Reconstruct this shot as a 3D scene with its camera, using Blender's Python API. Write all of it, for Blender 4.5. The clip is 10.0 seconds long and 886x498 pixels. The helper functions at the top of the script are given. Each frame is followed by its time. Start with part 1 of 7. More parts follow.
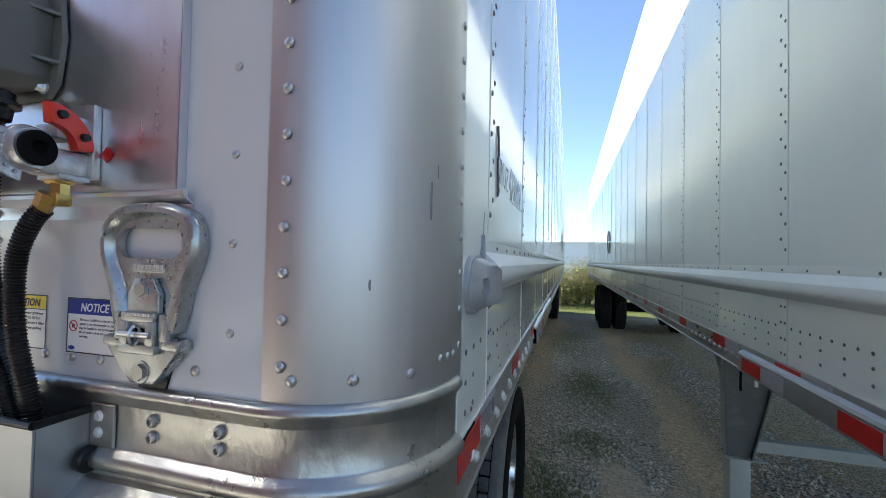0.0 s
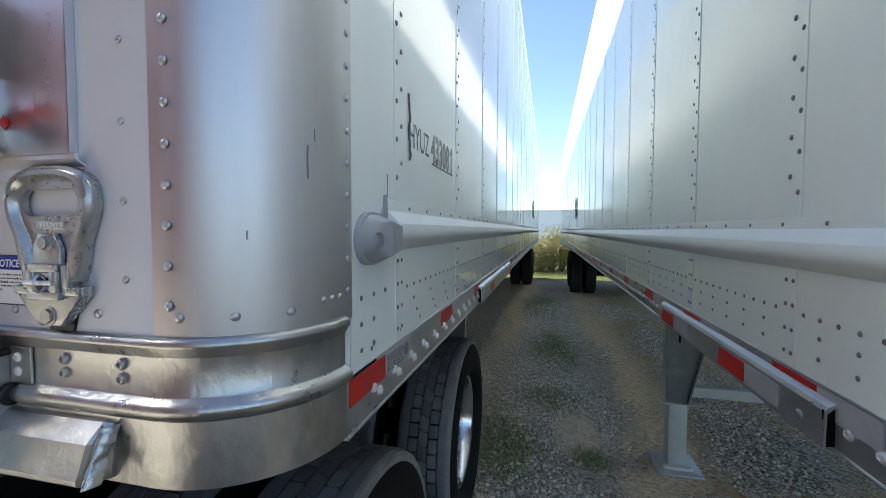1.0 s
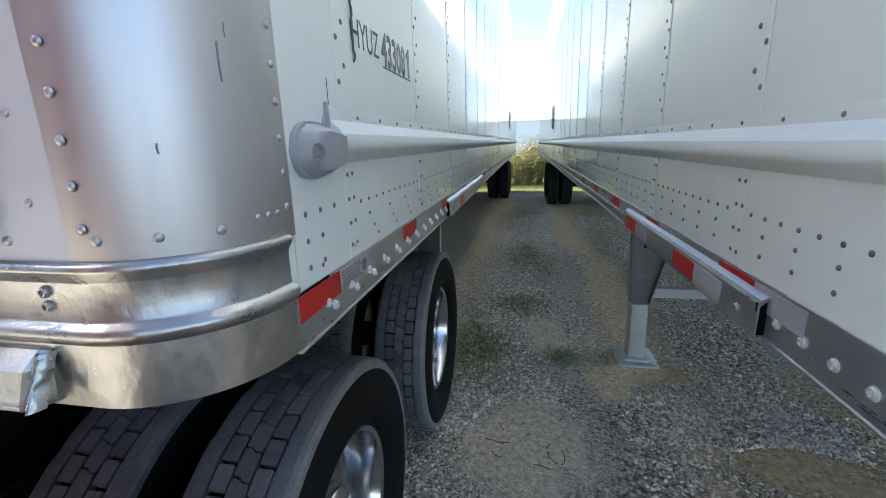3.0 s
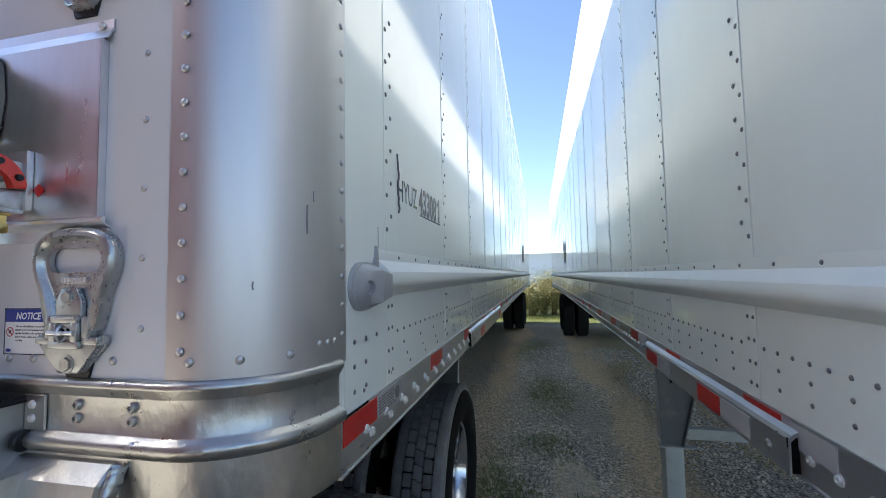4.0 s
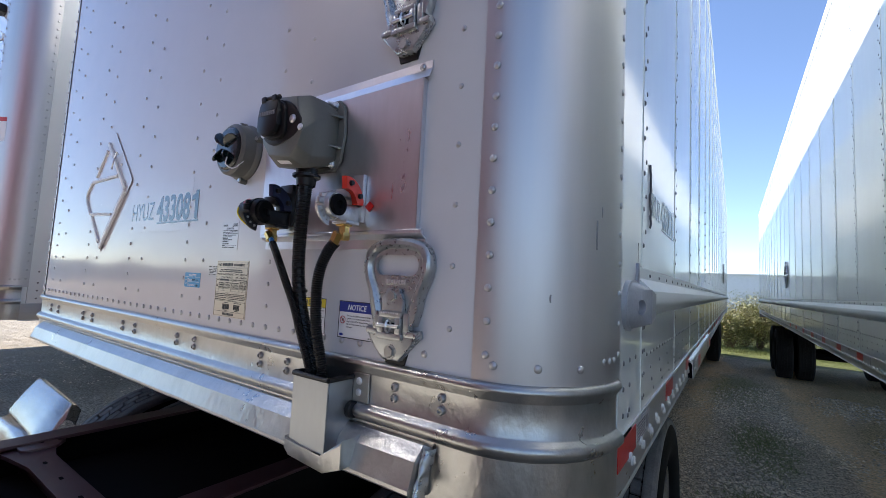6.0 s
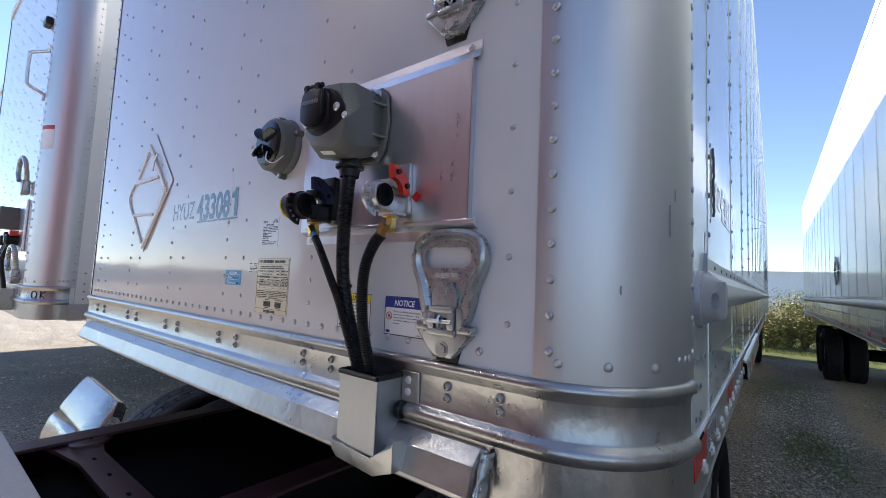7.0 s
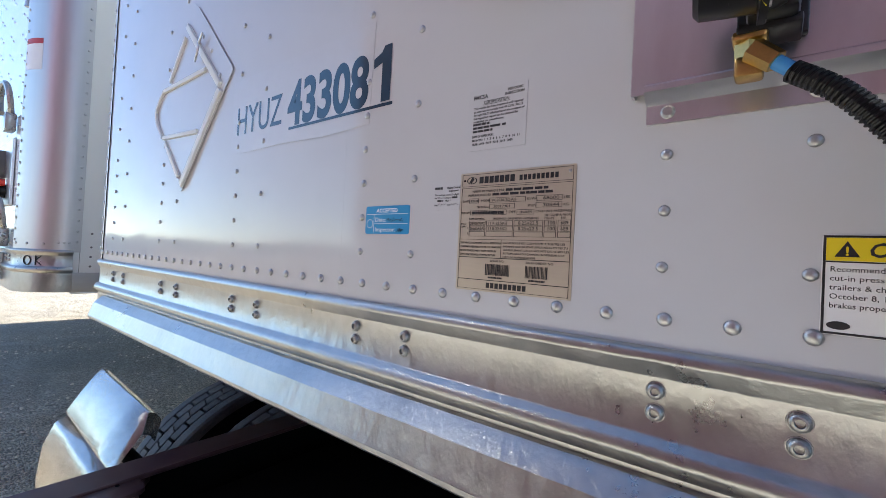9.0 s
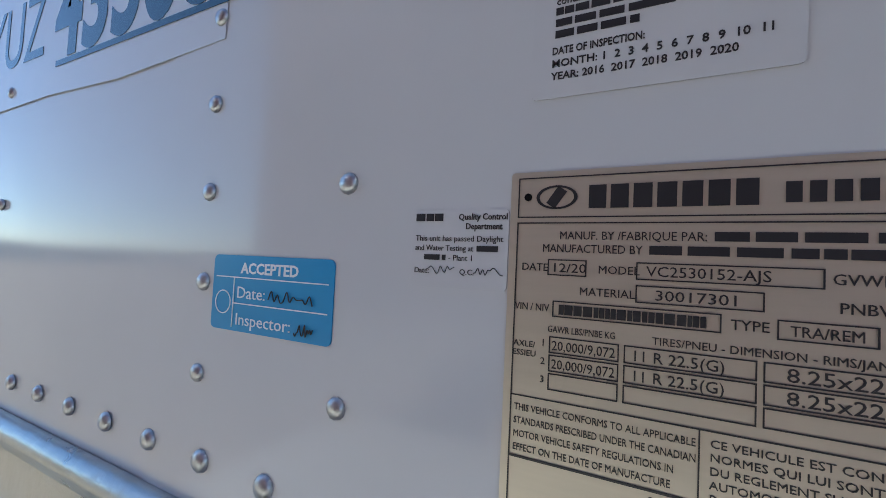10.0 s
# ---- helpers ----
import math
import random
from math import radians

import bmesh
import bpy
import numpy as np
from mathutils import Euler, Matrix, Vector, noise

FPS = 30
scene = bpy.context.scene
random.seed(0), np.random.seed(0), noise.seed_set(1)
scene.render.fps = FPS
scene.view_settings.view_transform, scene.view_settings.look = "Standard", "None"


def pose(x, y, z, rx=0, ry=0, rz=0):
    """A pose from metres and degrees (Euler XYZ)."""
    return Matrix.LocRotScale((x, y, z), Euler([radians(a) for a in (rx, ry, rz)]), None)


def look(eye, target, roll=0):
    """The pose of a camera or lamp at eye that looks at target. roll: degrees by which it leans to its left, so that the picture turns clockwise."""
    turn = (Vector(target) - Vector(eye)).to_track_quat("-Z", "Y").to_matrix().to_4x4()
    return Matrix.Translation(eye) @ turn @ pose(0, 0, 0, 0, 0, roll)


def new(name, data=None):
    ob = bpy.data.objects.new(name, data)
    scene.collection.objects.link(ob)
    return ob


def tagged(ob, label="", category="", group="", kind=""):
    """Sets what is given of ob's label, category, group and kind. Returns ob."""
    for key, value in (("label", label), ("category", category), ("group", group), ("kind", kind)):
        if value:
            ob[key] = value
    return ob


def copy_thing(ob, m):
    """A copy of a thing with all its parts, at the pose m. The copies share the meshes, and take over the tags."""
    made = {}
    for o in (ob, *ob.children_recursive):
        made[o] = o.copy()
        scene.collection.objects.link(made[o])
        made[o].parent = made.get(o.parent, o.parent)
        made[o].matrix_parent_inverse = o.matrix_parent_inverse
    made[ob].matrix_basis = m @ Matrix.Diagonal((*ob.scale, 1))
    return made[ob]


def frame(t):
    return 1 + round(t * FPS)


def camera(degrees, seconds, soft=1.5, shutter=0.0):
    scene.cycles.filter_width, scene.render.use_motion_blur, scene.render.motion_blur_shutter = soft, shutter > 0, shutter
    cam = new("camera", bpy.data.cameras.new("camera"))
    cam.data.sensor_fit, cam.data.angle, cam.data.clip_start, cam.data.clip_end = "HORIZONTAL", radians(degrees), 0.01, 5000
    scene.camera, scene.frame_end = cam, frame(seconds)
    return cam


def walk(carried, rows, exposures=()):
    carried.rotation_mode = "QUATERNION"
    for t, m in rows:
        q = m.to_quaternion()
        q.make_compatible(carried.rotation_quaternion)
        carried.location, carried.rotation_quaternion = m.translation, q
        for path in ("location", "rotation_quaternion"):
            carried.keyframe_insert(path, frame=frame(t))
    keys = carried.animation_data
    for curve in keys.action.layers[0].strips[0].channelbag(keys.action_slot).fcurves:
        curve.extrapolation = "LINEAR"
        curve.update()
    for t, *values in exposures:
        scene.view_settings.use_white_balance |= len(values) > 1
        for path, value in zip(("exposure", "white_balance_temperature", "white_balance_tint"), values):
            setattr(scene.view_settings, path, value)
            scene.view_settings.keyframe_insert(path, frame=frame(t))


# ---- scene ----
cam = camera(92.6, 10.0, soft=0.4)
PATH = [
    (0, (1.446, -0.392, 1.676), (0.875, 1.524, 1.727), 1.2),
    (0.5, (1.579, -0.42, 1.659), (1.064, 1.511, 1.596), 1.1),
    (1, (1.61, -0.431, 1.653), (1.13, 1.509, 1.564), 0.1),
    (1.5, (1.624, -0.417, 1.625), (1.165, 1.479, 1.183), -0.6),
    (2, (1.633, -0.392, 1.609), (1.195, 1.452, 0.97), -1.3),
    (2.5, (1.649, -0.389, 1.609), (1.234, 1.44, 0.913), -2.2),
    (3, (1.657, -0.397, 1.641), (1.277, 1.507, 1.162), -1.7),
    (3.2, (1.661, -0.402, 1.658), (1.3, 1.544, 1.371), -1.4),
    (4.3, (1.603, -0.532, 1.652), (1.065, 1.387, 1.813), -1.2),
    (4.5, (1.565, -0.544, 1.648), (0.919, 1.342, 1.811), -0.5),
    (5, (1.502, -0.575, 1.652), (0.613, 1.208, 1.827), 2.8),
    (5.5, (1.458, -0.579, 1.662), (0.432, 1.13, 1.825), 3.2),
    (6.8, (1.462, -0.573, 1.654), (0.239, 1.001, 1.816), 2.7),
    (7, (1.397, -0.569, 1.647), (0.17, 1.002, 1.803), 2.5),
    (7.5, (1.173, -0.536, 1.646), (-0.106, 0.995, 1.783), 0.4),
    (8, (0.968, -0.508, 1.617), (-0.371, 0.973, 1.724), 1.3),
    (8.5, (0.767, -0.475, 1.581), (-0.499, 1.074, 1.604), 2.9),
    (9, (0.657, -0.421, 1.588), (-0.575, 1.154, 1.62), 3.0),
    (9.5, (0.526, -0.308, 1.612), (-0.502, 1.407, 1.652), 2.4),
    (9.8, (0.441, -0.199, 1.659), (-0.523, 1.551, 1.752), 2.3),
    (10, (0.402, -0.15, 1.654), (-0.529, 1.618, 1.735), 2.8),
]
walk(cam, [(t, look(eye, target, roll)) for t, eye, target, roll in PATH],
     [(0.0, 1.53, 6720, 7), (1.0, 1.62, 6850, 8), (1.5, 1.82, 6900, 9), (2.0, 2.16, 7050, 10), (2.5, 2.24, 7150, 10), (3.0, 2.06, 6900, 10), (3.5, 1.78, 6800, 10), (4.5, 1.46, 6720, 11),
      (5.5, 1.28, 6580, 13), (7.5, 1.23, 6480, 14), (8.0, 1.32, 6380, 12), (8.5, 1.5, 6460, 10), (9.0, 1.64, 6450, 8), (9.5, 1.34, 6300, 6), (10.0, 1.17, 5850, 3)])

# ---- world and sun ----
SUN_TO = Vector((-0.99, 0.14, 1.11)).normalized()
world = bpy.data.worlds.new("sky")
scene.world = world
world.use_nodes = True
wn = world.node_tree.nodes
sky = wn.new("ShaderNodeTexSky")
sky.sky_type = "NISHITA"
sky.sun_disc = False
sky.sun_elevation = math.asin(SUN_TO.z)
sky.sun_rotation = math.atan2(SUN_TO.x, SUN_TO.y)
sky.air_density, sky.dust_density, sky.ozone_density = 0.7, 0.0, 2.2
wn["Background"].inputs["Strength"].default_value = 0.125
world.node_tree.links.new(sky.outputs["Color"], wn["Background"].inputs["Color"])
sun = new("sun", bpy.data.lights.new("sun", "SUN"))
sun.data.energy, sun.data.angle, sun.data.color = 4.2, radians(0.53), (1.0, 0.95, 0.87)
sun.matrix_world = look(SUN_TO * 60, (0, 0, 0))

# ---- materials ----


def make_mat(name, base, rough=0.5, metal=0.0, vary=0.06, scale=6.0, stretch=(1, 1, 1), bump=0.0, bump_scale=60.0,
             rough_vary=0.0, wave=0.0, wave_scale=1.2, stain=None, stain_amount=0.0, stain_scale=3.0, coat=0.0, spec=0.5, island=0.0):
    """Principled surface with tone variation at two scales, roughness variation, fine bump and slow waviness."""
    m = bpy.data.materials.new(name)
    m.use_nodes = True
    nt = m.node_tree
    n, li = nt.nodes, nt.links.new
    p = n["Principled BSDF"]
    p.inputs["Metallic"].default_value = metal
    p.inputs["Roughness"].default_value = rough
    p.inputs["Specular IOR Level"].default_value = spec
    if coat:
        p.inputs["Coat Weight"].default_value = coat
        p.inputs["Coat Roughness"].default_value = 0.06
    tc = n.new("ShaderNodeTexCoord")
    mp = n.new("ShaderNodeMapping")
    mp.inputs["Scale"].default_value = stretch
    li(tc.outputs["Object"], mp.inputs["Vector"])
    n1 = n.new("ShaderNodeTexNoise")
    n1.inputs["Scale"].default_value, n1.inputs["Detail"].default_value = scale, 6
    n2 = n.new("ShaderNodeTexNoise")
    n2.inputs["Scale"].default_value, n2.inputs["Detail"].default_value = scale * 9, 4
    li(mp.outputs["Vector"], n1.inputs["Vector"])
    li(mp.outputs["Vector"], n2.inputs["Vector"])
    add = n.new("ShaderNodeMath")
    add.operation = "ADD"
    li(n1.outputs["Fac"], add.inputs[0])
    li(n2.outputs["Fac"], add.inputs[1])
    mr = n.new("ShaderNodeMapRange")
    mr.inputs["From Min"].default_value, mr.inputs["From Max"].default_value = 0.6, 1.4
    mr.inputs["To Min"].default_value, mr.inputs["To Max"].default_value = 1 - vary, 1 + vary
    li(add.outputs[0], mr.inputs["Value"])
    mul = n.new("ShaderNodeVectorMath")
    mul.operation = "SCALE"
    mul.inputs[0].default_value = base
    li(mr.outputs["Result"], mul.inputs["Scale"])
    colour = mul.outputs["Vector"]
    if stain:
        n3 = n.new("ShaderNodeTexNoise")
        n3.inputs["Scale"].default_value, n3.inputs["Detail"].default_value = stain_scale, 8
        n3.inputs["Roughness"].default_value = 0.65
        li(mp.outputs["Vector"], n3.inputs["Vector"])
        r3 = n.new("ShaderNodeMapRange")
        r3.inputs["From Min"].default_value, r3.inputs["From Max"].default_value = 0.52, 0.72
        r3.inputs["To Max"].default_value = stain_amount
        li(n3.outputs["Fac"], r3.inputs["Value"])
        mx = n.new("ShaderNodeMix")
        mx.data_type = "RGBA"
        mx.inputs[7].default_value = (*stain, 1)
        li(r3.outputs["Result"], mx.inputs[0])
        li(colour, mx.inputs[6])
        colour = mx.outputs[2]
    if island:
        gi = n.new("ShaderNodeNewGeometry")
        ir = n.new("ShaderNodeMapRange")
        ir.inputs["To Min"].default_value, ir.inputs["To Max"].default_value = 1 - island, 1 + island
        li(gi.outputs["Random Per Island"], ir.inputs["Value"])
        sc = n.new("ShaderNodeVectorMath")
        sc.operation = "SCALE"
        li(colour, sc.inputs[0])
        li(ir.outputs["Result"], sc.inputs["Scale"])
        colour = sc.outputs["Vector"]
    li(colour, p.inputs["Base Color"])
    if rough_vary:
        rr = n.new("ShaderNodeMapRange")
        rr.inputs["From Min"].default_value, rr.inputs["From Max"].default_value = 0.6, 1.4
        rr.inputs["To Min"].default_value, rr.inputs["To Max"].default_value = max(0.02, rough - rough_vary), rough + rough_vary
        li(add.outputs[0], rr.inputs["Value"])
        li(rr.outputs["Result"], p.inputs["Roughness"])
    normal = None
    if wave:
        nw = n.new("ShaderNodeTexNoise")
        nw.inputs["Scale"].default_value, nw.inputs["Detail"].default_value = wave_scale, 1
        li(tc.outputs["Object"], nw.inputs["Vector"])
        bw = n.new("ShaderNodeBump")
        bw.inputs["Strength"].default_value, bw.inputs["Distance"].default_value = 1.0, wave
        li(nw.outputs["Fac"], bw.inputs["Height"])
        normal = bw.outputs["Normal"]
    if bump:
        nb = n.new("ShaderNodeTexNoise")
        nb.inputs["Scale"].default_value, nb.inputs["Detail"].default_value = bump_scale, 5
        li(mp.outputs["Vector"], nb.inputs["Vector"])
        bb = n.new("ShaderNodeBump")
        bb.inputs["Strength"].default_value, bb.inputs["Distance"].default_value = 1.0, bump
        li(nb.outputs["Fac"], bb.inputs["Height"])
        if normal:
            li(normal, bb.inputs["Normal"])
        normal = bb.outputs["Normal"]
    if normal:
        li(normal, p.inputs["Normal"])
    return m


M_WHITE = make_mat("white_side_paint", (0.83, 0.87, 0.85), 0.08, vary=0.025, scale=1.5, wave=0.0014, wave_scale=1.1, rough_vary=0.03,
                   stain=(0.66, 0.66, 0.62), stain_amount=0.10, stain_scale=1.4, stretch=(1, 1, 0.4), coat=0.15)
# same white made greyer than the sides, dimming the over-bright nose by colour
M_FRONT = make_mat("white_paint_dimmed", (0.58, 0.58, 0.595), 0.10, vary=0.02, scale=2, wave=0.0026, wave_scale=4.2, rough_vary=0.02, coat=0.05, spec=0.40)
M_PALE = make_mat("white_rail_paint", (0.78, 0.81, 0.79), 0.5, vary=0.04, scale=5, stain=(0.5, 0.49, 0.45), stain_amount=0.12, stain_scale=4,
                  stretch=(1, 0.3, 1), rough_vary=0.06)
M_POST = make_mat("brushed_aluminium", (0.57, 0.56, 0.56), 0.42, 1.0, vary=0.05, scale=7, stretch=(1, 1, 0.06), rough_vary=0.07, bump=0.00008,
                  bump_scale=70, wave=0.0008, wave_scale=2.2, stain=(0.52, 0.52, 0.53), stain_amount=0.3, stain_scale=6)
M_GALV = make_mat("galvanised_steel", (0.44, 0.44, 0.425), 0.34, 0.95, vary=0.14, scale=6, stretch=(1, 1, 0.7), rough_vary=0.10, bump=0.0013, bump_scale=60,
                  wave=0.0016, wave_scale=7, stain=(0.30, 0.30, 0.295), stain_amount=0.45, stain_scale=9)
M_MILL = make_mat("mill_aluminium", (0.50, 0.51, 0.52), 0.34, 0.8, vary=0.09, scale=9, stretch=(1, 0.2, 1), rough_vary=0.1, bump=0.0001, bump_scale=90,
                  stain=(0.45, 0.46, 0.47), stain_amount=0.4, stain_scale=5)
M_CAST = make_mat("zinc_cast_steel", (0.39, 0.405, 0.40), 0.30, 0.78, vary=0.16, scale=14, rough_vary=0.08, bump=0.0003, bump_scale=45, stain=(0.24, 0.24, 0.235), stain_amount=0.4, stain_scale=26)
M_RIVET = make_mat("rivet_metal", (0.50, 0.50, 0.50), 0.36, 0.85, vary=0.16, scale=60)
M_RIVET_PAINT = make_mat("rivet_grey", (0.20, 0.205, 0.21), 0.36, 0.55, vary=0.1, scale=60)
M_BOLT = make_mat("zinc_bolt", (0.36, 0.355, 0.34), 0.35, 0.8, vary=0.2, scale=80)
M_COLLAR = make_mat("pale_collar_bolt", (0.72, 0.73, 0.72), 0.36, 0.35, vary=0.08, scale=60)
# near-black colour stands in for shade in holes, recesses and under the trailers
M_DARK = make_mat("shade_black", (0.006, 0.006, 0.0065), 0.85, spec=0.08)
M_RUBBER = make_mat("black_rubber", (0.007, 0.007, 0.0075), 0.75, spec=0.08, vary=0.25, scale=14, bump=0.0006, bump_scale=60)
M_TREAD = make_mat("worn_tread_rubber", (0.105, 0.110, 0.120), 0.66, vary=0.35, scale=18, bump=0.0016, bump_scale=70, stain=(0.15, 0.145, 0.14),
                   stain_amount=0.45, stain_scale=14, island=0.22)
# darker tread for the trailers' far wheels
M_TREAD_FAR = make_mat("black_tread_rubber", (0.016, 0.016, 0.017), 0.75, spec=0.2, vary=0.3, scale=16)
M_CHROME = make_mat("polished_alloy", (0.48, 0.48, 0.49), 0.17, 1.0, vary=0.06, scale=10, rough_vary=0.05, stain=(0.36, 0.36, 0.36), stain_amount=0.4, stain_scale=7)
M_FENDER = make_mat("polished_fender_steel", (0.68, 0.67, 0.65), 0.16, 1.0, vary=0.05, scale=6, wave=0.006, wave_scale=7, rough_vary=0.03)
# darker reddish copy of the fender steel, the maroon reflection is in its colour
M_FENDER_TINTED = make_mat("maroon_tinted_fender_steel", (0.40, 0.32, 0.32), 0.27, 1.0, vary=0.12, scale=9, wave=0.003, wave_scale=9, rough_vary=0.08, stain=(0.22, 0.19, 0.17), stain_amount=0.5, stain_scale=6)
M_MAROON = make_mat("maroon_paint", (0.060, 0.028, 0.034), 0.36, vary=0.12, scale=6, coat=0.2, stain=(0.10, 0.06, 0.06), stain_amount=0.5)
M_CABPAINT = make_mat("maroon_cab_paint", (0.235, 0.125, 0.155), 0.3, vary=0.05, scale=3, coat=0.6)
M_DECK = make_mat("grey_deck_plate", (0.66, 0.64, 0.57), 0.5, 0.1, vary=0.1, scale=8, bump=0.0004, bump_scale=70)
M_BLACK = make_mat("black_plastic", (0.007, 0.007, 0.008), 0.38, spec=0.35, vary=0.15, scale=30)
M_LOOM = make_mat("black_conduit", (0.005, 0.005, 0.0055), 0.33, spec=0.4, vary=0.2, scale=40)
M_GREYBOX = make_mat("grey_plastic", (0.115, 0.118, 0.105), 0.42, vary=0.07, scale=20, bump=0.00015, bump_scale=200)
M_NAVY = make_mat("navy_anodised", (0.012, 0.018, 0.055), 0.35, 0.4, vary=0.1, scale=30)
M_RED = make_mat("red_anodised", (0.66, 0.05, 0.03), 0.34, 0.25, vary=0.06, scale=30)
M_BRASS = make_mat("brass", (0.56, 0.38, 0.13), 0.3, 1.0, vary=0.12, scale=50)
M_BLUEHOSE = make_mat("blue_hose", (0.05, 0.25, 0.55), 0.4, vary=0.1, scale=40)
M_STEEL = make_mat("bright_steel", (0.66, 0.67, 0.68), 0.3, 0.95, vary=0.1, scale=40)
M_TAPE_RED = make_mat("red_reflective_tape", (0.50, 0.018, 0.016), 0.3, vary=0.1, scale=40, bump=0.0002, bump_scale=260)
M_TAPE_WHITE = make_mat("white_reflective_tape", (0.40, 0.40, 0.43), 0.3, vary=0.08, scale=60, bump=0.0003, bump_scale=260)
M_STICK_WHITE = make_mat("white_sticker", (0.80, 0.80, 0.80), 0.34, vary=0.02, scale=10)
M_STICK_CLEAR = make_mat("pale_decal", (0.585, 0.585, 0.60), 0.12, vary=0.02, scale=10, coat=0.4)
M_STICK_BLUE = make_mat("blue_sticker", (0.02, 0.27, 0.55), 0.35, vary=0.04, scale=10)
M_INK = make_mat("black_ink", (0.02, 0.02, 0.022), 0.4)
M_INK_GREY = make_mat("grey_mark", (0.16, 0.16, 0.17), 0.4)
M_INK_BLUE = make_mat("dark_blue_ink", (0.012, 0.03, 0.26), 0.35)
M_INK_LIGHT = make_mat("white_ink", (0.78, 0.80, 0.82), 0.35)
M_INK_RED = make_mat("red_ink", (0.5, 0.03, 0.03), 0.35)
M_YELLOW = make_mat("yellow_ink", (0.80, 0.62, 0.02), 0.35)
M_VINYL = make_mat("slate_blue_vinyl", (0.012, 0.045, 0.080), 0.09, vary=0.05, scale=8, coat=0.1)
M_PLATE = make_mat("anodised_plate", (0.56, 0.50, 0.40), 0.36, 0.55, vary=0.05, scale=14, stretch=(0.2, 1, 3))
M_FLOOR = make_mat("worn_underfloor", (0.34, 0.31, 0.26), 0.7, vary=0.15, scale=4)
M_LEAF = make_mat("shrub_leaf", (0.19, 0.185, 0.05), 0.5, vary=0.35, scale=5, island=0.55, stain=(0.34, 0.24, 0.10), stain_amount=0.8, stain_scale=3)
M_TWIG = make_mat("shrub_twig", (0.16, 0.10, 0.06), 0.8, vary=0.2, scale=10)
M_GRASS = make_mat("grass_blade", (0.16, 0.19, 0.055), 0.6, vary=0.3, scale=3, island=0.5)
M_STONE = make_mat("gravel_stone", (0.62, 0.54, 0.43), 0.75, vary=0.2, scale=3, bump=0.002, bump_scale=90, island=0.6)
M_CONCRETE = make_mat("pale_wall", (0.82, 0.80, 0.84), 0.6, vary=0.05, scale=0.6)
M_GREENWALL = make_mat("pale_green_wall", (0.60, 0.68, 0.64), 0.6, vary=0.08, scale=0.3)
M_HILL = make_mat("hill_haze_glow", (0.30, 0.33, 0.38), 0.9, vary=0.1, scale=0.01)
# bluish emission stands in for haze and lightens the horizon
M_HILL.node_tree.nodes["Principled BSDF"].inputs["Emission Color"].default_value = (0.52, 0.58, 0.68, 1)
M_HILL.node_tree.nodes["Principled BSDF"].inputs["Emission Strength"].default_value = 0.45


